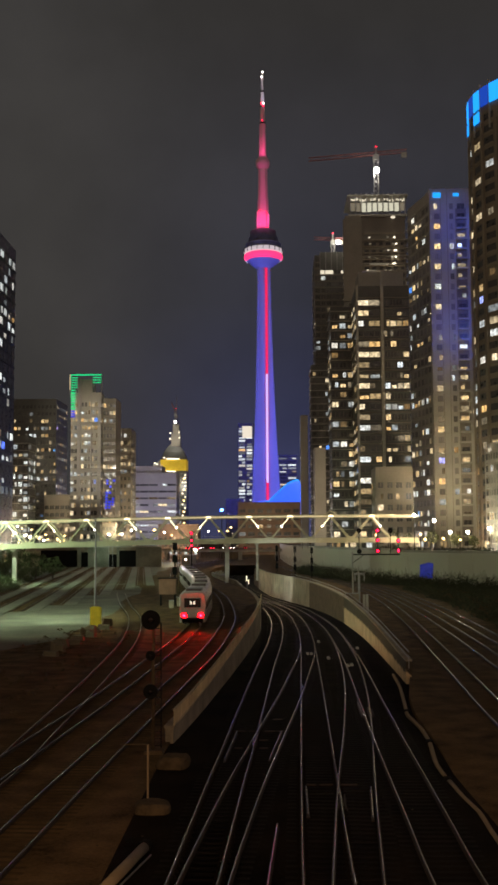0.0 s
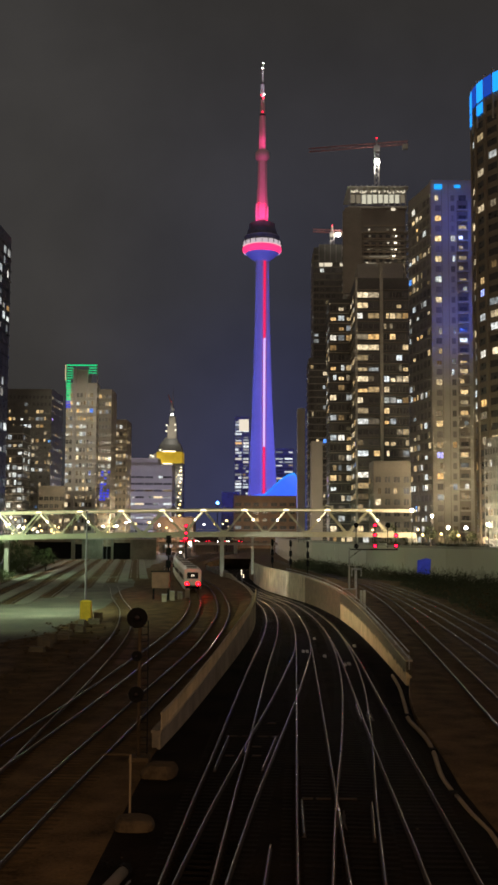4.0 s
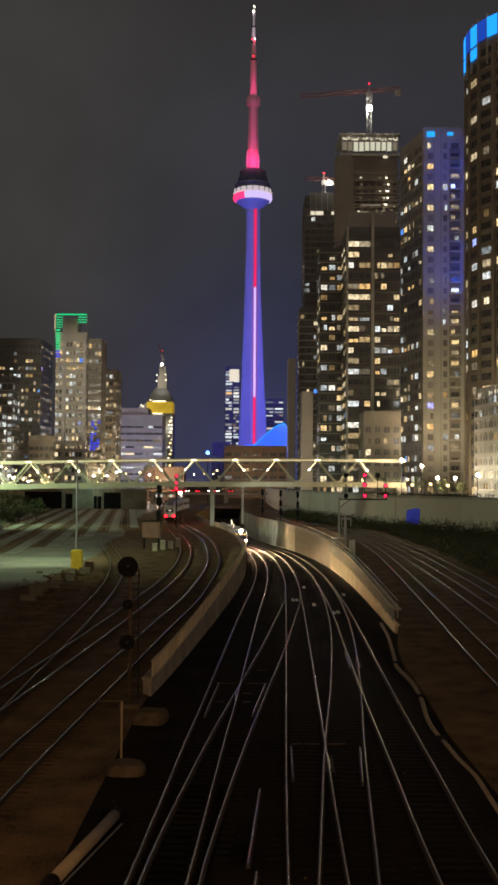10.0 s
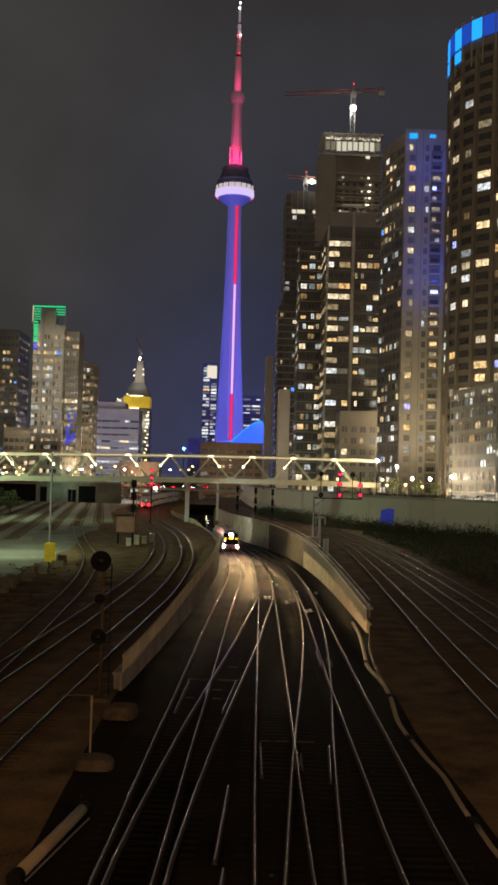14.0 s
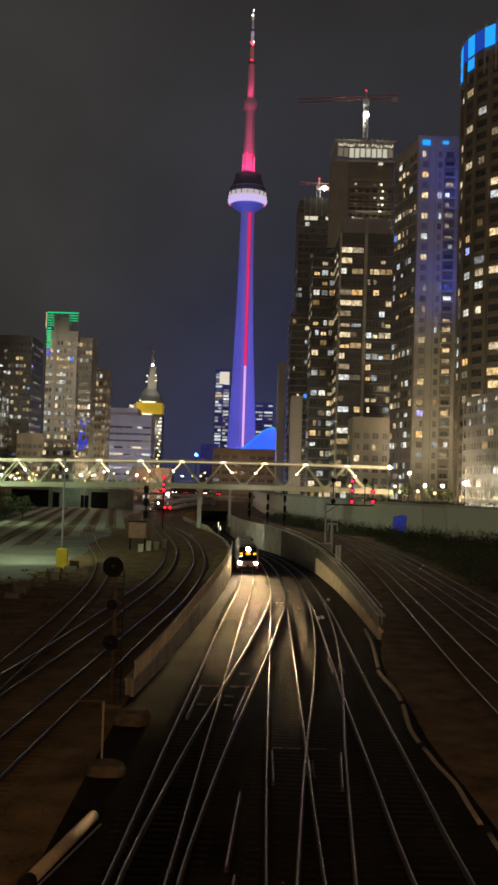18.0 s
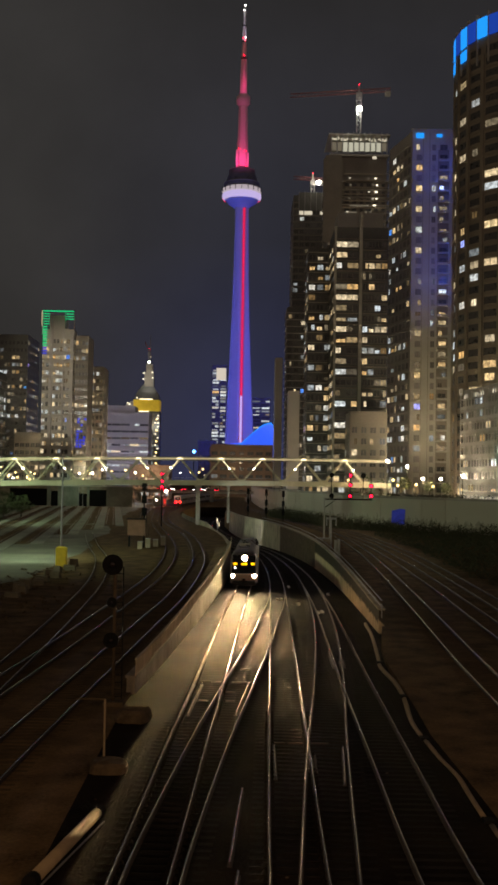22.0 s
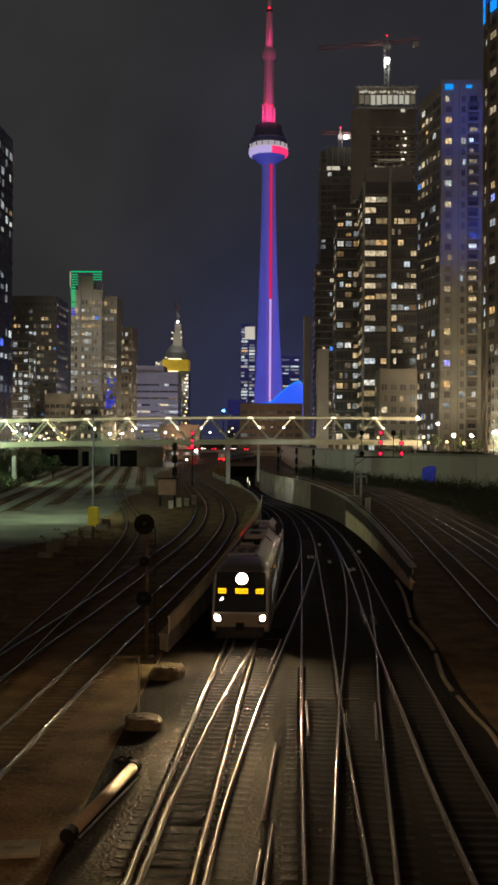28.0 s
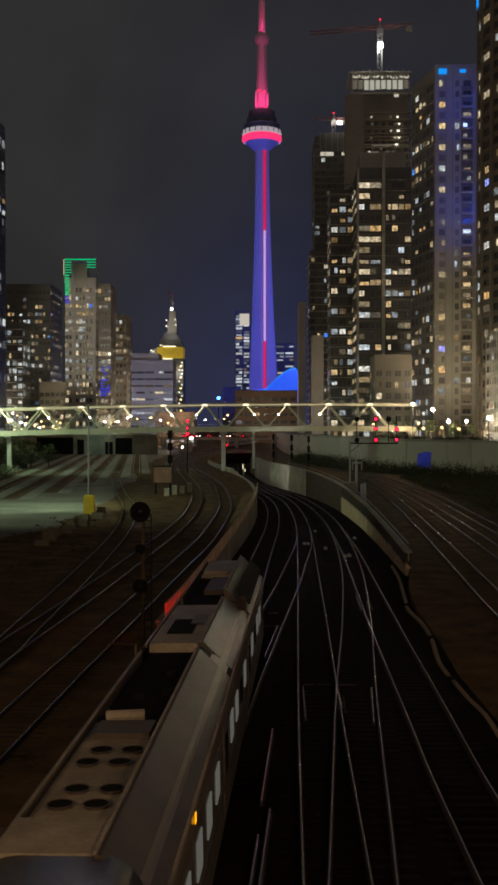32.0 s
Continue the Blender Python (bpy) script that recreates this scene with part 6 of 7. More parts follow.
part("body", hull([(0, section(1.4, 3.9, 0.6, 0.4)), (0.8, section(1.5, 4.2, 0.6, 0.4)), (18, section(1.5, 4.2, 0.6, 0.4))]), "train_side", FAR_LAMP)
for by in (4.0, 14.0):
    bogie(FAR_LAMP, by)
lens(FAR_LAMP, "headlamp", "lamp_white", 0, -0.02, 2.6, 0.3)
FAR_LAMP.matrix_world = Matrix.Translation((-30.9, 398, 0)) @ Matrix.Rotation(radians(-3), 4, "Z")


# ------------------------------------------------------------------ signals, posts, small things
def signal_head(parent, x, y, z, r, lit, hood=True):
    part("target_plate", Shape().lathe(((0, 0.0), (r, 0.0), (r, 0.04), (0, 0.04)), 24), "black", parent, at=pose(x, y, z, 90, 0, 0))
    h = part("lamp_housing", Shape().tube((x, y - 0.02, z), (x, y + 0.35, z), r * 0.45, 14), "black", parent)
    part("hood", Shape().lathe(((r * 0.30, 0), (r * 0.30, 0.28), (r * 0.27, 0.28), (r * 0.27, 0)), 14, 0, (0, 0), math.pi * 1.0, math.pi * 2.0), "black", h, at=pose(x, y - 0.04, z, 90, 0, 0))
    part("lens", Shape().lathe(((0, 0.06), (r * (0.5 if lit else 0.2), 0.02), (r * (0.52 if lit else 0.22), 0), (0, 0)), 14), lit or "dead_lens", h, at=pose(x, y - 0.05, z, 90, 0, 0))


mast = thing("signal_mast", "tall dark signal mast with three round unlit heads", "railway signal", (-5.55, 48.6, 0))
part("pole", Shape().tube((-0.05, 0.27, -0.4), (-0.05, 0.27, 6.5), 0.085, 12), "dirt_shade_concrete", mast, smooth=True)
for z, r in ((6.15, 0.47), (4.45, 0.24), (2.75, 0.36)):
    signal_head(mast, -0.15, 0, z, r, None)
for sx in (-0.28, 0.05):
    part("ladder_rail", Shape().beam((sx + 0.25, 0.65, -0.3), (sx + 0.25, 0.45, 6.0), 0.05), "black", mast)
for k in range(18):
    part("rung", Shape().beam((-0.03, 0.64 - k * 0.011, 0.1 + k * 0.33), (0.3, 0.64 - k * 0.011, 0.1 + k * 0.33), 0.03), "black", mast)
part("base", Shape().box(-0.45, 0.45, -0.2, 0.7, -0.5, 0.0), "dirt_shade_concrete", mast)


def gantry():
    g = thing("signal_gantry", "dark steel signal gantry with red aspects over the outer tracks", "railway signal", (0, 200, 0))
    for x in (15.8, 16.9):
        part("leg", Shape().beam((x, 0, -0.5), (x, 0, 7.4 if x < 16 else 4.2), 0.28), "concrete", g)
    part("girder", Shape().beam((15.7, 0, 7.0), (24.8, 0, 7.0), 0.22), "black", g)
    part("strut", Shape().beam((15.8, 0, 5.4), (18.0, 0, 7.0), 0.1), "black", g)
    for x, zs in ((20.6, ((11.5, 1), (9.7, 1), (7.65, 1))), (23.0, ((11.5, 0),)), (24.5, ((9.6, 1), (7.7, 1))), (17.1, ((11.5, 0), (7.6, 0)))):
        part("mast", Shape().tube((x, 0.12, 6.9), (x, 0.3, 12.0), 0.07, 8), "black", g)
        for z, on in zs:
            signal_head(g, x, 0, z, 0.46, "signal_red" if on else None)


gantry()
ls = thing("signal_mast", "distant signal mast showing red lamps beside the footbridge", "railway signal", (-17.2, 236, 0))
part("pole", Shape().tube((0, 0.3, -0.4), (0, 0.3, 11.8), 0.14, 10), "black", ls)
for z, m in ((11.4, "signal_red"), (9.8, "signal_red"), (8.6, "signal_red")):
    signal_head(ls, 0, 0, z, 0.42, m)
part("white_lamp", Shape().lathe(((0, 0.1), (0.3, 0), (0, -0.1)), 10), "lamp_white", ls, at=pose(0.9, -0.1, 7.6, 90, 0, 0))
dm = thing("signal_mast", "dark signal mast with stacked unlit heads beside the level track", "railway signal", (-15.4, 172.9, 0))
part("pole", Shape().tube((0, 0.2, -0.4), (0, 0.2, 9.3), 0.12, 10), "black", dm)
for z in (9.0, 7.0, 5.0, 3.2):
    part("head", Shape().box(-0.38, 0.38, -0.2, 0.3, z - 0.75, z + 0.5), "black", dm)
    part("hood", Shape().lathe(((0.24, 0), (0.24, 0.3), (0.21, 0.3), (0.21, 0)), 12, 0, (0, 0), math.pi, 2 * math.pi), "black", dm, at=pose(0, -0.2, z, 90, 0, 0))
for sx in (0.45, 0.75):
    part("ladder_rail", Shape().beam((sx, 0.3, -0.3), (sx, 0.25, 8.8), 0.05), "black", dm)
part("base", Shape().box(-0.5, 0.9, -0.4, 0.7, -0.5, 0.1), "dirt_shade_concrete", dm)
for i, (x, y, h) in enumerate(((2.1, 275, 8.4), (6.6, 268, 8.2), (10.6, 262, 8.0))):      # unlit dwarf masts under the bridge
    s = thing("signal_mast", "unlit dark signal mast in front of the bank wall", "railway signal", (x, y, 0))
    part("pole", Shape().tube((0, 0.2, -0.4), (0, 0.2, h), 0.10, 8), "black", s)
    for z in (h - 0.7, h - 3.2, h - 5.2):
        part("head", Shape().box(-0.34, 0.34, -0.15, 0.3, z - 0.9, z + 0.6), "black", s)
post = thing("post", "pale square steel post with a bracket arm", "post", (14.3, 168, 0), "line posts")
part("upright", Shape().box(-0.16, 0.16, -0.16, 0.16, -0.5, 4.6), "grey_metal", post)
part("sign_frame", Shape().box(-0.7, 0.9, -0.1, 0.1, 4.3, 4.6).box(-0.7, -0.55, -0.1, 0.1, 3.3, 4.3).box(0.75, 0.9, -0.1, 0.1, 3.3, 4.3), "grey_metal", post)
for x, y in ((12.6, 140), (13.1, 141)):
    p = thing("post", "short pale post beside the cutting rail", "post", (x, y, 0), "line posts")
    part("upright", Shape().box(-0.16, 0.16, -0.16, 0.16, -0.5, 2.6), "concrete", p)
wallbox = thing("trackside_box", "grey cabinet behind the cutting wall", "cabinet", (13.2, 168, 0))
part("body", Shape().box(-1.0, 1.0, -0.5, 0.5, -0.4, 1.3), "stained", wallbox)
part("lid", Shape().box(-1.1, 1.1, -0.6, 0.6, 1.3, 1.4), "grey_metal", wallbox)

# yard mast lamp, barrels and clutter
yp = thing("lamp_post", "tall slim yard lamp post with a green-white lamp", "lamp post", (-21.3, 128.6, 0))
part("pole", Shape().tube((0, 0, -0.4), (0, 0, 12.6), 0.14, 10, 0, 0.09), "grey_metal", yp)
part("bracket", Shape().beam((0, 0, 12.3), (0, -0.8, 12.5), 0.1), "grey_metal", yp)
part("lamp_head", Shape().box(-0.22, 0.22, -1.1, -0.5, 12.5, 12.68), "grey_metal", yp)
part("arm", Shape().beam((-0.2, 0, 12.7), (1.4, 0, 12.75), 0.08), "grey_metal", yp)
yb = thing("bollard", "yellow painted concrete bollard at the yard's edge", "bollard", (-20.5, 124.2, 0))
part("body", Shape().box(-0.62, 0.62, -0.4, 0.4, -0.4, 2.0), "yellow", yb)
part("cap", Shape().add([(-0.62, -0.4, 2.0), (0.62, -0.4, 2.0), (0.62, 0.4, 2.0), (-0.62, 0.4, 2.0), (-0.4, -0.2, 2.15), (0.4, -0.2, 2.15), (0.4, 0.2, 2.15), (-0.4, 0.2, 2.15)],
                        ((0, 1, 5, 4), (1, 2, 6, 5), (2, 3, 7, 6), (3, 0, 4, 7), (4, 5, 6, 7))), "yellow", yb)
rc = random.Random(9)
for i in range(14):
    x, y = -19.1 + rc.uniform(-0.7, 0.5), 92 + i * 2.5 + rc.uniform(-0.8, 0.8)
    cb = thing("concrete_block", "weathered concrete barrier block at the yard's edge", "barrier block", pose(x, y, -0.36, 0, 0, rc.uniform(-20, 20)), "barrier blocks")
    w, h = rc.uniform(0.4, 0.8), rc.uniform(0.6, 1.1)
    part("block", Shape().add([(-w, -0.35, 0), (w, -0.35, 0), (w, 0.35, 0), (-w, 0.35, 0), (-w * 0.85, -0.2, h), (w * 0.8, -0.22, h * 0.93), (w * 0.82, 0.2, h), (-w * 0.8, 0.22, h * 1.04)],
                                 ((0, 1, 5, 4), (1, 2, 6, 5), (2, 3, 7, 6), (3, 0, 4, 7), (4, 5, 6, 7))), "block_concrete", cb)
rb = thing("equipment_box", "rusty brown equipment cabinet on legs beside the signal", "cabinet", (-15.6, 163, 0))
part("body", Shape().box(-1.3, 1.3, -0.9, 0.9, 1.6, 4.0), "rust_box", rb)
for sx in (-1.1, 1.1):
    for sy in (-0.7, 0.7):
        part("leg", Shape().beam((sx, sy, -0.4), (sx, sy, 1.6), 0.16), "black", rb)
part("roof", Shape().box(-1.45, 1.45, -1.05, 1.05, 4.0, 4.12), "black", rb)
for i in range(4):
    cbx = thing("trackside_box", "low grey trackside cabinet", "cabinet", (-14.6 + 0.9 * i, 158 + i * 3.2, 0), "trackside cabinets")
    part("body", Shape().box(-0.35, 0.35, -0.3, 0.3, -0.4, 0.9 + 0.3 * (i % 2)), "stained", cbx)
    part("lid", Shape().box(-0.4, 0.4, -0.35, 0.35, 0.9 + 0.3 * (i % 2), 0.96 + 0.3 * (i % 2)), "grey_metal", cbx)

# concrete walkways between the storage roads
for k in range(7):
    w = Shape()
    a = spline([(ROAD(k, y) + 2.2, y, 0) for y in (ROAD_START[k], 260, 330, 396)], 12)
    w.sweep(a, ((-0.95, -0.2), (0.95, -0.2), (0.95, -0.05), (-0.95, -0.05)))
    bd = Shape()
    bd.sweep(spline([(ROAD(k, y), y, 0) for y in (ROAD_START[k], 260, 330, 396)], 12), ((-1.35, -0.3), (1.35, -0.3), (1.15, -0.11), (-1.15, -0.11)))
    solo("track_bed_%d" % (k + 1), bd, "ballast", "dark stone bed under a storage track", "track bed", "structure")
    solo("yard_walkway_%d" % (k + 1), w, "walkway", "pale greenish concrete walkway between two storage tracks", "walkway", "structure")

cw = Shape().sweep([(-62, 222, -0.06), (-46, 232, -0.06), (-31.5, 242, -0.06)], ((-1.1, -0.2), (1.1, -0.2), (1.1, 0.0), (-1.1, 0.0)))
solo("yard_walkway_8", cw, "walkway", "pale concrete crossing over the storage tracks", "walkway", "structure")

# near side of the cutting: conduit, concrete blocks, post, tube
for i, (x, y, w, d, h) in enumerate(((-4.35, 45.9, 0.72, 0.75, 0.5), (-4.45, 37.9, 0.72, 0.7, 0.36))):
    cbk = thing("concrete_block", "stained concrete foundation block in the ballast", "concrete block", pose(x, y, -0.2, 0, 0, 12 * i - 9), "foundation blocks")
    bs, nb_ = Shape(), 20
    for q, z in ((1.0, -0.1), (0.97, 0.35 * h), (0.9, 0.75 * h), (0.74, h), (0.35, h * 1.04)):
        for k in range(nb_):
            a = 2 * math.pi * k / nb_
            cx_, cy_ = math.cos(a), math.sin(a)
            u = q / max(abs(cx_), abs(cy_)) ** 0.75 * (1 + 0.16 * noise.noise(Vector((cx_ * 1.7 + 3 * i, cy_ * 1.7, z * 3))))
            bs.v.append((w * u * cx_, d * u * cy_, z + 0.12 * h * noise.noise(Vector((cx_ * 2.3, cy_ * 2.3 + 5 * i, z)))))
    for j in range(4):
        for k in range(nb_):
            bs.f.append((j * nb_ + k, j * nb_ + (k + 1) % nb_, (j + 1) * nb_ + (k + 1) % nb_, (j + 1) * nb_ + k))
            bs.k.append(0)
    bs.f.append(tuple(range(4 * nb_, 5 * nb_)))
    bs.k.append(0)
    part("block", bs, "dirt_shade_concrete" if i < 2 else "block_concrete", cbk)
solo("cover_slab", Shape().box(-0.62, 0.62, -0.5, 0.5, -0.05, 0.10).box(-0.2, 0.2, -0.03, 0.03, 0.10, 0.13), "block_concrete", "square concrete cover slab lying in the ballast", "slab", at=pose(-6.25, 26.3, -0.2, 0, 0, 8))
lp = thing("bracket_post", "pale steel post with a short bracket arm", "post", (-4.72, 38.8, 0))
part("upright", Shape().tube((0, 0, -0.4), (0, 0, 2.11), 0.04, 10), "pipe", lp)
part("arm", Shape().tube((-1.05, 0, 2.11), (0.02, 0, 2.11), 0.035, 10), "dirt_shade_concrete", lp)
tb = thing("drain_pipe", "pale plastic drain pipe lying on the ballast", "pipe", (0, 0, 0))
part("tube", Shape().tube((-5.0, 27.1, 0.0), (-4.12, 32.5, 0.0), 0.17, 16), "pipe", tb, smooth=True)
part("end_cap", Shape().tube((-5.05, 26.8, 0.0), (-4.99, 27.15, 0.0), 0.2, 16), "black", tb)
part("end_cap", Shape().tube((-4.13, 32.45, 0.0), (-4.08, 32.75, 0.0), 0.2, 16), "black", tb)
part("strap", Shape().beam((-4.78, 27.0, -0.1), (-3.85, 32.0, -0.1), 0.04), "grey_metal", tb)
CONDUIT = ((9.3, 78.5), (9.0, 72), (8.25, 63), (8.0, 60), (8.15, 55.5), (8.0, 51.5), (7.55, 46.5), (7.5, 43.3))
CONDUIT2 = ((7.55, 42.9), (7.62, 40), (7.78, 37.8), (7.7, 35.2), (7.65, 33.0))
CONDUIT3 = ((7.72, 32.4), (7.7, 30.5), (7.85, 27), (8.0, 20))
cd = thing("cable_conduit", "pale cable conduit winding along the ballast shoulder", "conduit")
for line in (CONDUIT, CONDUIT2, CONDUIT3):
    part("conduit", Shape().sweep([(p.x, p.y, -0.22) for p in spline([(x, y, 0) for x, y in line], 0.8)], [(0.11 * math.cos(a * math.pi / 4), 0.11 * math.sin(a * math.pi / 4)) for a in range(8)]), "pipe", cd, smooth=True)
for x, y in ((7.52, 43.1), (7.68, 32.7), (8.0, 51.5), (8.1, 61.0)):
    part("joint", Shape().box(-0.16, 0.16, -0.2, 0.2, -0.36, -0.06), "black", cd, at=(x, y, 0))
for x, y in ((3.75, 102.5), (4.1, 102.5), (6.75, 90.5), (7.15, 91.2), (5.5, 97.8), (9.1, 109), (5.5, 118)):
    sw = thing("switch_machine", "low dark switch machine with pale cover beside the points", "switch machine", (x, y, dip(y)), "switch machines")
    part("case", Shape().box(-0.12, 0.12, -0.6, 0.6, -0.3, -0.02), "concrete", sw)
    part("rod", Shape().beam((-0.6, 0, -0.2), (0.5, 0, -0.2), 0.05), "rail", sw)

# lamp posts at the street terrace and far roads
for i, (x, y, z, base) in enumerate(((33.1, 241, 14.8, 7.0), (37.9, 243, 13.6, 7.0), (41, 240, 10.9, 6.9), (44.6, 238, 10.9, 6.9), (46.1, 221.5, 11.5, 6.9))):
    p = thing("street_lamp", "street lamp with a bright round globe on the terrace", "street lamp", (x, y, base), "terrace lamps")
    part("pole", Shape().tube((0, 0, 0), (0, 0, z - base), 0.07, 8), "black", p)
    part("globe", Shape().lathe(((0.0, -0.36), (0.27, -0.24), (0.36, 0), (0.27, 0.24), (0, 0.36)), 12), "lamp_white", p, at=(0, -0.05, z - base + 0.42))
for i, (x, y, z, m) in enumerate(((29.5, 262, 9.6, "lamp_amber"), (31.5, 266, 9.0, "lamp_white"), (27.0, 268, 10.6, "lamp_amber"), (35.2, 262, 9.2, "lamp_amber"), (39.4, 255, 8.8, "lamp_amber"), (10.5, 330, 9.6, "lamp_white"), (12.2, 330, 9.6, "lamp_white"))):
    p = thing("street_lamp", "distant street lamp behind the footbridge", "street lamp", (x, y, 7.0), "far street lamps")
    part("pole", Shape().tube((0, 0, 0), (0, 0, z - 7.0), 0.06, 6), "black", p)
    part("globe", Shape().lathe(((0.0, -0.32), (0.32, 0), (0, 0.32)), 8), m, p, at=(0, 0, z - 7.0 + 0.2))
rl = random.Random(21)
for i in range(28):
    x, y = rl.uniform(-118, -10), rl.uniform(480, 760)
    z = rl.uniform(11.5, 19.0)
    x = x * y / 480
    if x > -12:
        continue
    p = thing("street_lamp", "distant street lamp among the city blocks", "street lamp", (x, y, 0), "city street lamps")
    part("pole", Shape().tube((0, 0, -0.4), (0, 0, z), 0.1, 6), "black", p)
    part("globe", Shape().lathe(((0.0, -0.35), (0.7, 0), (0, 0.6)), 8), rl.choice(("lamp_amber", "lamp_amber", "lamp_white", "lamp_amber", "lamp_car")), p, at=(0, 0, z + 0.3))
for x, y, z in ((34.3, 240, 10.6), (39.3, 239, 9.6), (42.9, 238, 9.3), (36.2, 246, 9.4)):
    p = thing("street_lamp", "low street lamp glowing amber on the terrace", "street lamp", (x, y, 6.9), "low terrace lamps")
    part("pole", Shape().tube((0, 0, 0), (0, 0, z - 6.9), 0.06, 8), "black", p)
    part("globe", Shape().lathe(((0.0, -0.32), (0.26, -0.15), (0.3, 0.1), (0, 0.34)), 10), "lamp_amber", p, at=(0, -0.05, z - 6.9 + 0.3))
bz = thing("beacon_post", "post with a bright blue beacon lamp", "lamp post", (-24.5, 560, 0))
part("pole", Shape().tube((0, 0, -0.4), (0, 0, 24.5), 0.2, 8), "black", bz)
part("lamp", Shape().lathe(((0, -1.0), (1.0, 0), (0, 1.0)), 12), "lamp_blue", bz, at=(0, 0, 25.3))

for i in range(18):
    x, y, z = rl.uniform(-104, -52), rl.uniform(402, 412), rl.uniform(11.2, 15.5)
    p = thing("street_lamp", "street lamp in front of the apartment towers", "street lamp", (x, y, 0), "near city lamps")
    part("pole", Shape().tube((0, 0, -0.4), (0, 0, z), 0.08, 6), "black", p)
    part("globe", Shape().lathe(((0.0, -0.32), (0.34, 0), (0, 0.32)), 8), rl.choice(("lamp_amber", "lamp_white", "lamp_amber")), p, at=(0, 0, z + 0.28))

# far road bridge with waiting cars
rbz = thing("road_bridge", "distant road bridge crossing the lines", "bridge", (0, 520, 0))
part("deck", Shape().box(-160, 30, 0, 16, 3.9, 5.0), "concrete", rbz)
part("parapet", Shape().box(-160, 30, -0.3, 0, 4.8, 5.35), "stained", rbz)
for x in (-120, -95, -72, -50, -14, 4):
    part("pier", Shape().box(x - 0.8, x + 0.8, 2, 14, -0.6, 3.9), "concrete", rbz)
for i, x in enumerate((-39.5, -37.2, -34.6, -33.0, -27.4, -22.0, -19.6, -18.1, -11.5)):
    lane = i % 2
    c = thing("car", "distant dark car with glowing lamps on the road bridge", "car", (x, 522.5 + 7 * lane, 5.0), "cars on the bridge")
    part("body", Shape().box(-0.9, 0.9, -2.1, 2.1, 0.35, 0.9).box(-0.75, 0.75, -1.2, 1.3, 0.9, 1.45), "black", c)
    red = lane == 0 or rl.random() < 0.3
    for sx in (-0.65, 0.65):
        part("lamp", Shape().box(sx - 0.22, sx + 0.22, -2.16, -2.1, 0.62, 0.86), "signal_red" if red else "lamp_car", c)
        part("wheel", Shape().tube((sx * 1.2, -1.3, 0.33), (sx * 1.4, -1.3, 0.33), 0.33, 10).tube((sx * 1.2, 1.3, 0.33), (sx * 1.4, 1.3, 0.33), 0.33, 10), "black", c)
for i, (x, z, m) in enumerate(((-33.0, 9.2, "lamp_green"), (-24.0, 8.6, "signal_red"), (-21.5, 9.4, "lamp_cyan"), (-15.0, 8.9, "lamp_green"), (-10.5, 8.2, "signal_red"), (-37.5, 8.4, "lamp_amber"))):
    tl = thing("traffic_light", "small traffic light hanging over the far road bridge", "traffic light", (x, 519.0, 5.0), "traffic lights")
    part("pole", Shape().tube((0.5, 1.2, -0.2), (0.5, 1.2, z - 4.8), 0.09, 6), "black", tl)
    part("arm", Shape().beam((0.5, 1.2, z - 4.9), (0, 0, z - 4.9), 0.1), "black", tl)
    part("housing", Shape().box(-0.3, 0.3, -0.15, 0.2, z - 5.6, z - 4.4), "black", tl)
    part("lens", Shape().lathe(((0, 0.1), (0.24, 0.03), (0.26, 0), (0, 0)), 10), m, tl, at=pose(0, -0.16, z - 5.0, 90, 0, 0))
yw = thing("yard_wall", "pale concrete road abutment with dark openings beyond the yard", "wall", (0, 398, 0), kind="structure")
OPENINGS = ((-85.6, -71.6, 6.2), (-70.3, -67.6, 5.4), (-60.0, -56.8, 4.6), (-56.0, -49.6, 6.0))
edge = -112.0
for x0, x1, top in OPENINGS + ((-40.0, -40.0, 0.0),):
    part("wall_panel", Shape().box(edge, x0, 0, 0.8, -0.5, 7.2), "walkway" if edge > -72 else "stained", yw)
    if top:
        part("lintel", Shape().box(x0, x1, 0.05, 0.8, top, 7.2), "stained", yw)
        # a black box set behind each opening imitates the deep shade inside
        part("shade_panel", Shape().box(x0, x1, 1.0, 6.0, -0.4, top), "black", yw, "black fill for the shade inside an opening")
    edge = x1
part("coping", Shape().box(-112, -40, -0.2, 1.0, 7.2, 7.6), "concrete", yw)
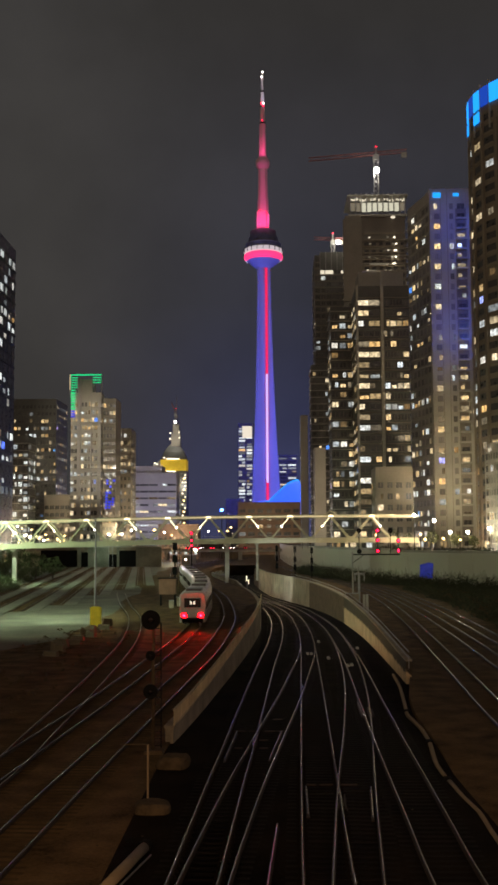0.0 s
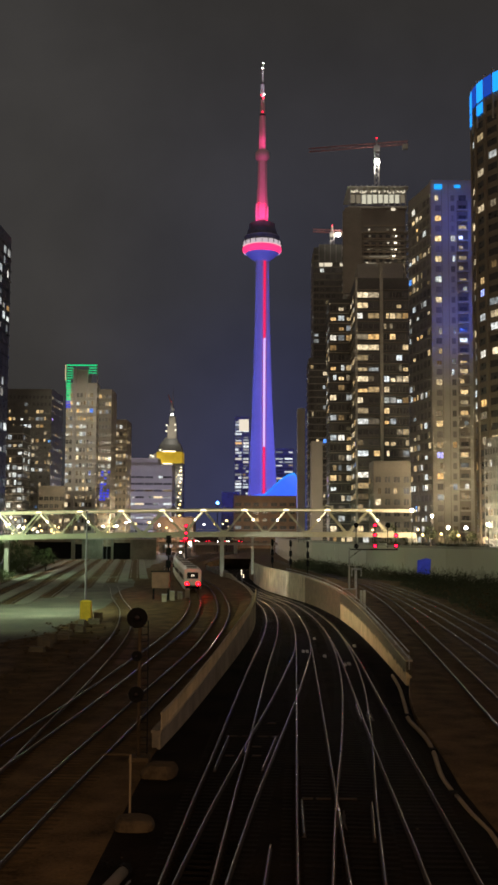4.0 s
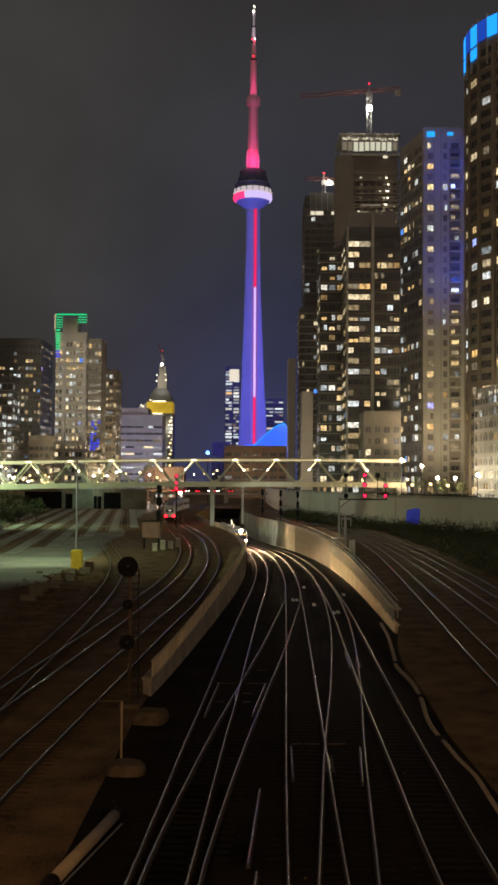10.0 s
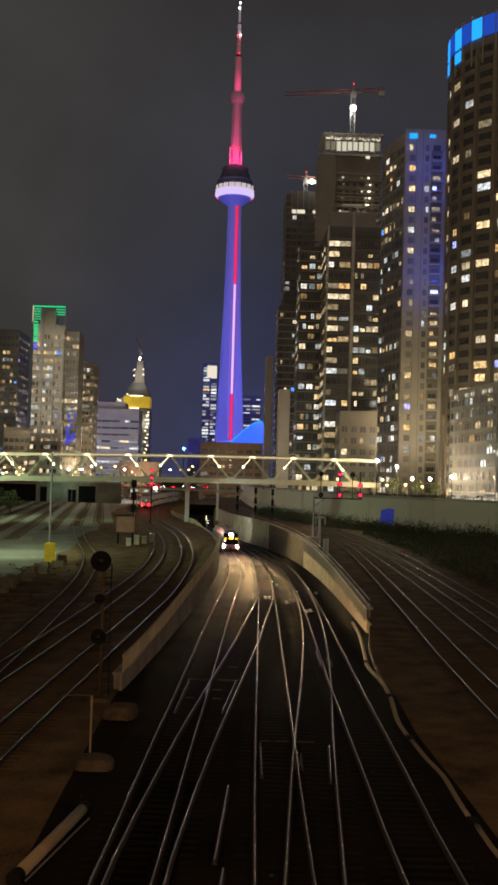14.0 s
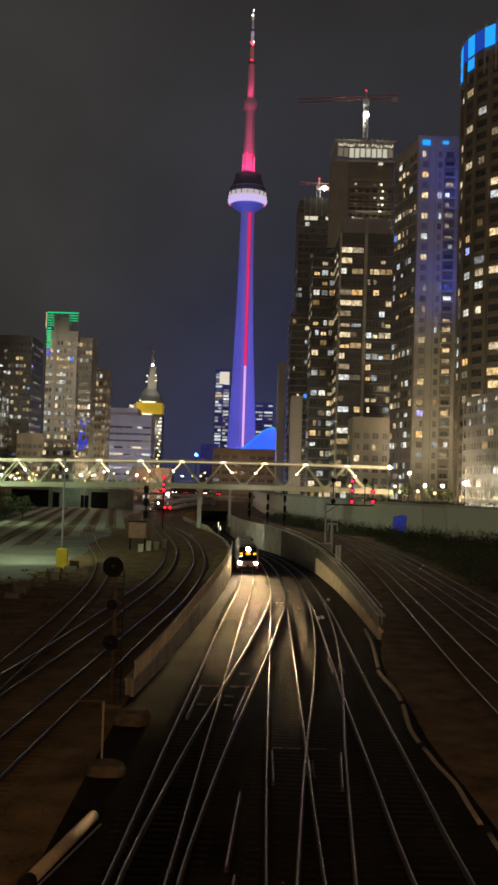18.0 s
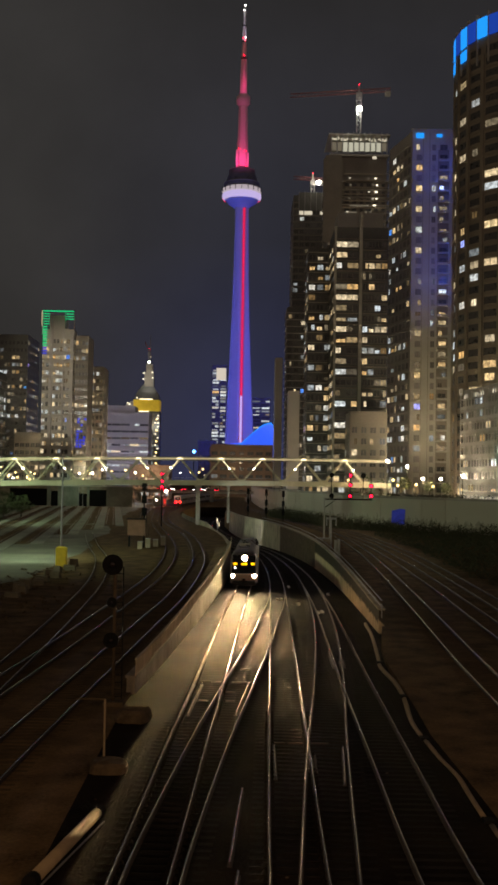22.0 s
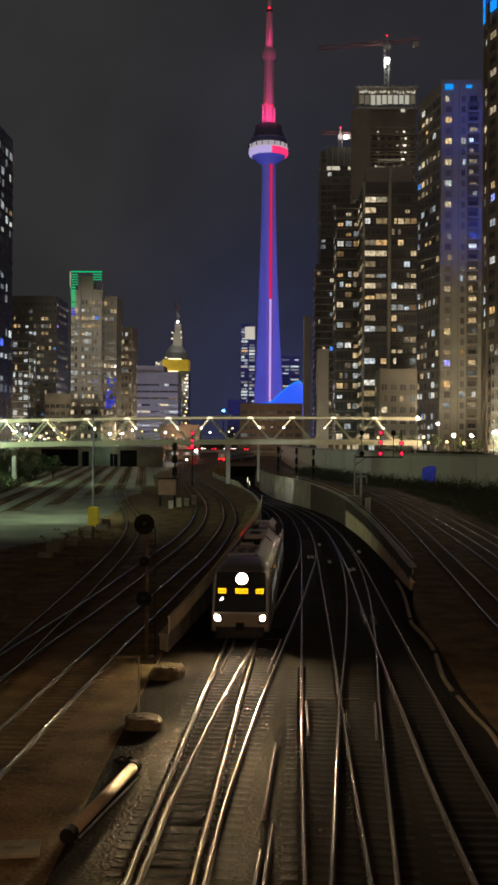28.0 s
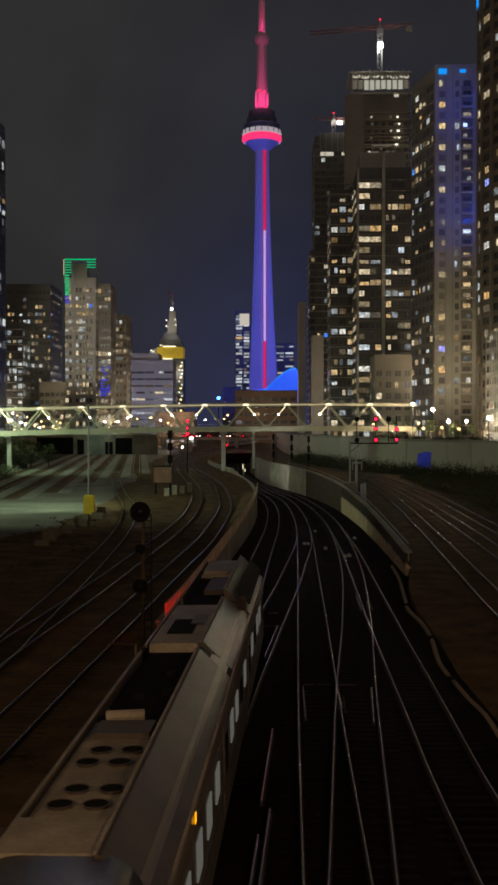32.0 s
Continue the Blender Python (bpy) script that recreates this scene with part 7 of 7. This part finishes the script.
for i, (x, y, h) in enumerate(((29.5, 252, 5.2), (33.5, 256, 4.2), (38.5, 250, 4.8), (43.5, 246, 4.0), (47, 244, 3.6))):
    tr = thing("street_tree", "small leafy street tree lit by the terrace lamps", "tree", (x, y, 6.9), "terrace trees")
    part("trunk", Shape().tube((0, 0, 0), (0.1, 0, h * 0.5), 0.13, 8, 0, 0.08).tube((0.1, 0, h * 0.45), (0.7, 0.2, h * 0.75), 0.06, 6, 0, 0.03).tube((0.1, 0, h * 0.45), (-0.6, -0.2, h * 0.8), 0.06, 6, 0, 0.03), "bark", tr)
    rt, cs = random.Random(70 + i), Shape()
    for _ in range(420):
        a, u, r = rt.uniform(0, 6.28), rt.uniform(-1, 1), rt.uniform(0.3, 1) ** 0.5
        c = Vector((math.cos(a) * math.sqrt(1 - u * u) * r * h * 0.36, math.sin(a) * math.sqrt(1 - u * u) * r * h * 0.36, h * 0.68 + u * r * h * 0.34))
        c += Vector((noise.noise(c * 0.9) * 0.5, noise.noise(c * 0.9 + Vector((5, 0, 0))) * 0.5, 0))
        q = Euler((rt.uniform(0, 6), rt.uniform(0, 6), rt.uniform(0, 6))).to_matrix()
        e = rt.uniform(0.1, 0.24)
        cs.add([c + q @ Vector(v) * e for v in ((-1, 0, 0), (0, -0.55, 0.1), (1, 0, 0), (0, 0.55, 0.1))], ((0, 1, 2, 3),))
    part("crown", cs, "leaf", tr)
rsc = random.Random(88)
bushes("yard_scrub", "shaggy scrub on the bank at the yard's edge", [(-50.5 - 0.165 * (yy - 208) - rsc.uniform(0, 13), yy + rsc.uniform(-3, 3), -0.2, rsc.uniform(0.8, 2.6)) for yy in np.arange(205, 330, 0.8)], 0.8, 19, "leaf")
rnl = random.Random(303)
for i in range(26):
    az, y = rnl.uniform(-13.4, -8.6), rnl.uniform(402, 412)
    h = rnl.uniform(8.3, 12.4)
    sl = thing("street_lamp", "small street lamp in a row below the towers", "street lamp", (y * math.tan(radians(az)), y, 0), "small street lamps")
    part("pole", Shape().tube((0, 0.2, -0.3), (0, 0.2, h), 0.06, 6), "grey_metal", sl)
    part("lamp_head", Shape().lathe(((0, -0.3), (0.38, -0.05), (0.40, 0.1), (0, 0.3)), 8), rnl.choice(("lamp_amber", "lamp_amber", "lamp_amber", "lamp_car", "strip_light")), sl, at=(0, 0, h))


# litter beside the drain pipe and in the ballast
rs = random.Random(91)
for i in range(46):
    x, y = (rs.uniform(-6.6, -4.3), rs.uniform(26, 36)) if i < 8 else (rs.uniform(-1.2, 8.5), rs.uniform(26, 70))
    e = rs.uniform(0.025, 0.065)
    st = Shape().add([(-e, -e, 0), (e * 1.2, -e * 0.7, 0), (e, e, 0), (-e * 0.8, e * 1.1, 0), (-e * 0.5, -e * 0.4, e), (e * 0.6, -e * 0.3, e * 0.8), (e * 0.4, e * 0.5, e * 1.1), (-e * 0.4, e * 0.4, e * 0.9)],
                     ((0, 1, 5, 4), (1, 2, 6, 5), (2, 3, 7, 6), (3, 0, 4, 7), (4, 5, 6, 7)))
    solo("ballast_stone", st, "dirt_shade_concrete", "loose stone lying in the dark ballast", "stone", at=pose(x, y, dip(y) - 0.21, 0, 0, rs.uniform(0, 180)), group="loose stones")
for i, (x, y) in enumerate(((-4.55, 33.6),)):
    cl = thing("cable_bundle", "tangle of black cable at a drain pipe's end", "cable", pose(x, y, -0.2, 0, 0, 70 * i), "cable bundles")
    for k in range(5):
        a = k * 1.25
        part("cable", Shape().sweep([(0.3 * math.cos(a + u * 1.4) * (1 - 0.12 * k), 0.25 * math.sin(a + u * 1.4), 0.03 + 0.12 * math.sin(u * 3.1)) for u in np.linspace(0, 2.2, 9)], ((-0.02, -0.02), (0.02, -0.02), (0.02, 0.02), (-0.02, 0.02))), "black", cl)
# lamp post on the cutting wall
wl = thing("wall_lamp", "short lamp post with a bright white tube on the cutting wall", "lamp post", (-4.5, 220, -0.1))
part("pole", Shape().tube((0, 0, -0.8), (0, 0, 2.5), 0.05, 8), "grey_metal", wl)
for dx, z0, z1 in ((-0.1, 1.5, 2.5), (0.32, 0.9, 1.7)):
    part("lamp_tube", Shape().tube((dx, -0.09, z0), (dx, -0.09, z1), 0.05, 8), "strip_light", wl)
part("arm", Shape().beam((0, 0, 1.3), (0.36, 0, 1.3), 0.05), "grey_metal", wl)
# more street lamps along the road below the towers
for i, (az, h, y, m) in enumerate(((-12.9, 11.4, 300, "lamp_white"), (-12.7, 10.9, 302, "lamp_white"), (-12.2, 10.4, 300, "lamp_amber"), (-11.95, 9.9, 304, "lamp_white"), (-11.75, 10.2, 300, "lamp_amber"), (-11.25, 10.4, 306, "lamp_amber"),
                                   (-11.1, 9.6, 302, "lamp_amber"), (-10.9, 9.9, 308, "lamp_amber"), (-8.55, 12.0, 392, "lamp_white"), (-8.35, 10.0, 394, "lamp_amber"), (-7.85, 12.3, 425, "lamp_white"), (-5.6, 12.8, 425, "lamp_white"), (-5.2, 11.7, 425, "lamp_amber"))):
    if y < 320:
        y, h = y + 105, 10 + (h - 10) * 1.36
    x = y * math.tan(radians(az))
    sl = thing("street_lamp", "slim street lamp glowing along the road below the towers", "street lamp", (x, y, 0), "road street lamps")
    part("pole", Shape().tube((0, 0.3, -0.3), (0, 0.3, h), 0.09, 8, 0, 0.06), "grey_metal", sl)
    part("lamp_head", Shape().lathe(((0, -0.28), (0.34, -0.1), (0.38, 0.12), (0, 0.3)), 10), m, sl, at=(0, 0, h))
# trees at the edge of the yard, below the footbridge
for i, (x, y, h) in enumerate(((-62.5, 262, 8.6), (-59.4, 270, 7.2), (-66.5, 266, 9.2), (-57.0, 280, 5.6), (-63.8, 256, 6.4))):
    tr = thing("yard_tree", "leafy tree at the yard edge in greenish lamp light", "tree", (x, y, -0.2), "yard trees")
    part("trunk", Shape().tube((0, 0, 0), (0.2, 0, h * 0.5), 0.2, 8, 0, 0.12).tube((0.2, 0, h * 0.45), (1.2, 0.2, h * 0.8), 0.09, 6, 0, 0.04).tube((0.2, 0, h * 0.4), (-1.0, -0.2, h * 0.75), 0.09, 6, 0, 0.04), "bark", tr)
    rt, cs = random.Random(170 + i), Shape()
    for _ in range(900):
        a, u, r = rt.uniform(0, 6.28), rt.uniform(-1, 1), rt.uniform(0.3, 1) ** 0.5
        c = Vector((math.cos(a) * math.sqrt(1 - u * u) * r * h * 0.46, math.sin(a) * math.sqrt(1 - u * u) * r * h * 0.46, h * 0.60 + u * r * h * 0.40))
        c += Vector((noise.noise(c * 0.6) * 1.3, noise.noise(c * 0.6 + Vector((5, 0, 0))) * 1.3, noise.noise(c * 0.6 + Vector((0, 7, 0)))))
        q = Euler((rt.uniform(0, 6), rt.uniform(0, 6), rt.uniform(0, 6))).to_matrix()
        e = rt.uniform(0.14, 0.34)
        cs.add([c + q @ Vector(v) * e for v in ((-1, 0, 0), (0, -0.55, 0.1), (1, 0, 0), (0, 0.55, 0.1))], ((0, 1, 2, 3),))
    part("crown", cs, "leaf", tr)


# ------------------------------------------------------------------ what moves
def ride(ob, pts, cum, times, fronts, ahead, length, sway=None):
    """Rows for a vehicle whose origin end stands at the given distances; its body runs along +y for length."""
    rows = []
    for t, s in zip(times, fronts):
        a, b = on_line(pts, cum, s), on_line(pts, cum, s + length)
        d = b - a
        k = sway(t) if sway else 0.0      # the body leans on the curve near the bridge
        rows.append((t, Matrix.Translation(a) @ d.to_track_quat("Y", "Z").to_matrix().to_4x4() @ pose(-0.2 * k, 0, 0, 0, -1.2 * k, -0.55 * k)))
    walk(ob, rows)


def motions():
    ts = [0.5 * i for i in range(65)]
    # oncoming railcar on the cutting track: nose distance ahead of the bridge
    pts, cum = measured(A_LINE)
    key_t = (0, 4, 8, 9, 11, 13, 15, 19, 23, 25, 28, 29.5, 30.5, 31.5, 32)
    key_y = (296, 275, 252, 240, 214, 192, 174, 141, 105, 84, 53.3, 37.6, 26.6, 15.7, 10.3)
    ride(RAILCAR, pts, cum, ts, [s_at_y(pts, cum, float(np.interp(t, key_t, key_y))) for t in ts], 1, 24, lambda t: min(1.0, max(0.0, (t - 28.5) / 2.0)))
    # departing coaches on the level track
    pts2, cum2 = measured(L2_LINE)
    key_t2 = (0, 2, 6, 9, 13, 15, 21, 32)
    key_y2 = (120, 151, 211, 258, 318, 348, 419, 520)
    for i, c in enumerate(COACHES):
        ride(c, pts2, cum2, ts, [s_at_y(pts2, cum2, float(np.interp(t, key_t2, key_y2))) + 26 * i for t in ts], 1, 25)
    # lamp ring of the tower turns, the pale segment climbs and sinks in the lift strip
    walk(LIGHT_RING, [(t, pose(0, 0, 0, 0, 0, a)) for t, a in ((0, 0), (7, 0), (8, -35), (9, -75), (10, -115), (11, -150), (12.5, -180), (25.5, -180), (26.5, -205), (27.5, -235), (28.5, -290), (29.5, -345), (30.5, -360), (32, -360))])
    walk(LIGHT_SEGMENT, [(t, pose(0, 0, z)) for t, z in ((0, -34), (1.5, 0), (14, 0), (15.5, -30), (17.5, -60), (19, -126), (26, -126), (27.5, -70), (28.5, -45), (29.2, 0), (32, 0))])


motions()
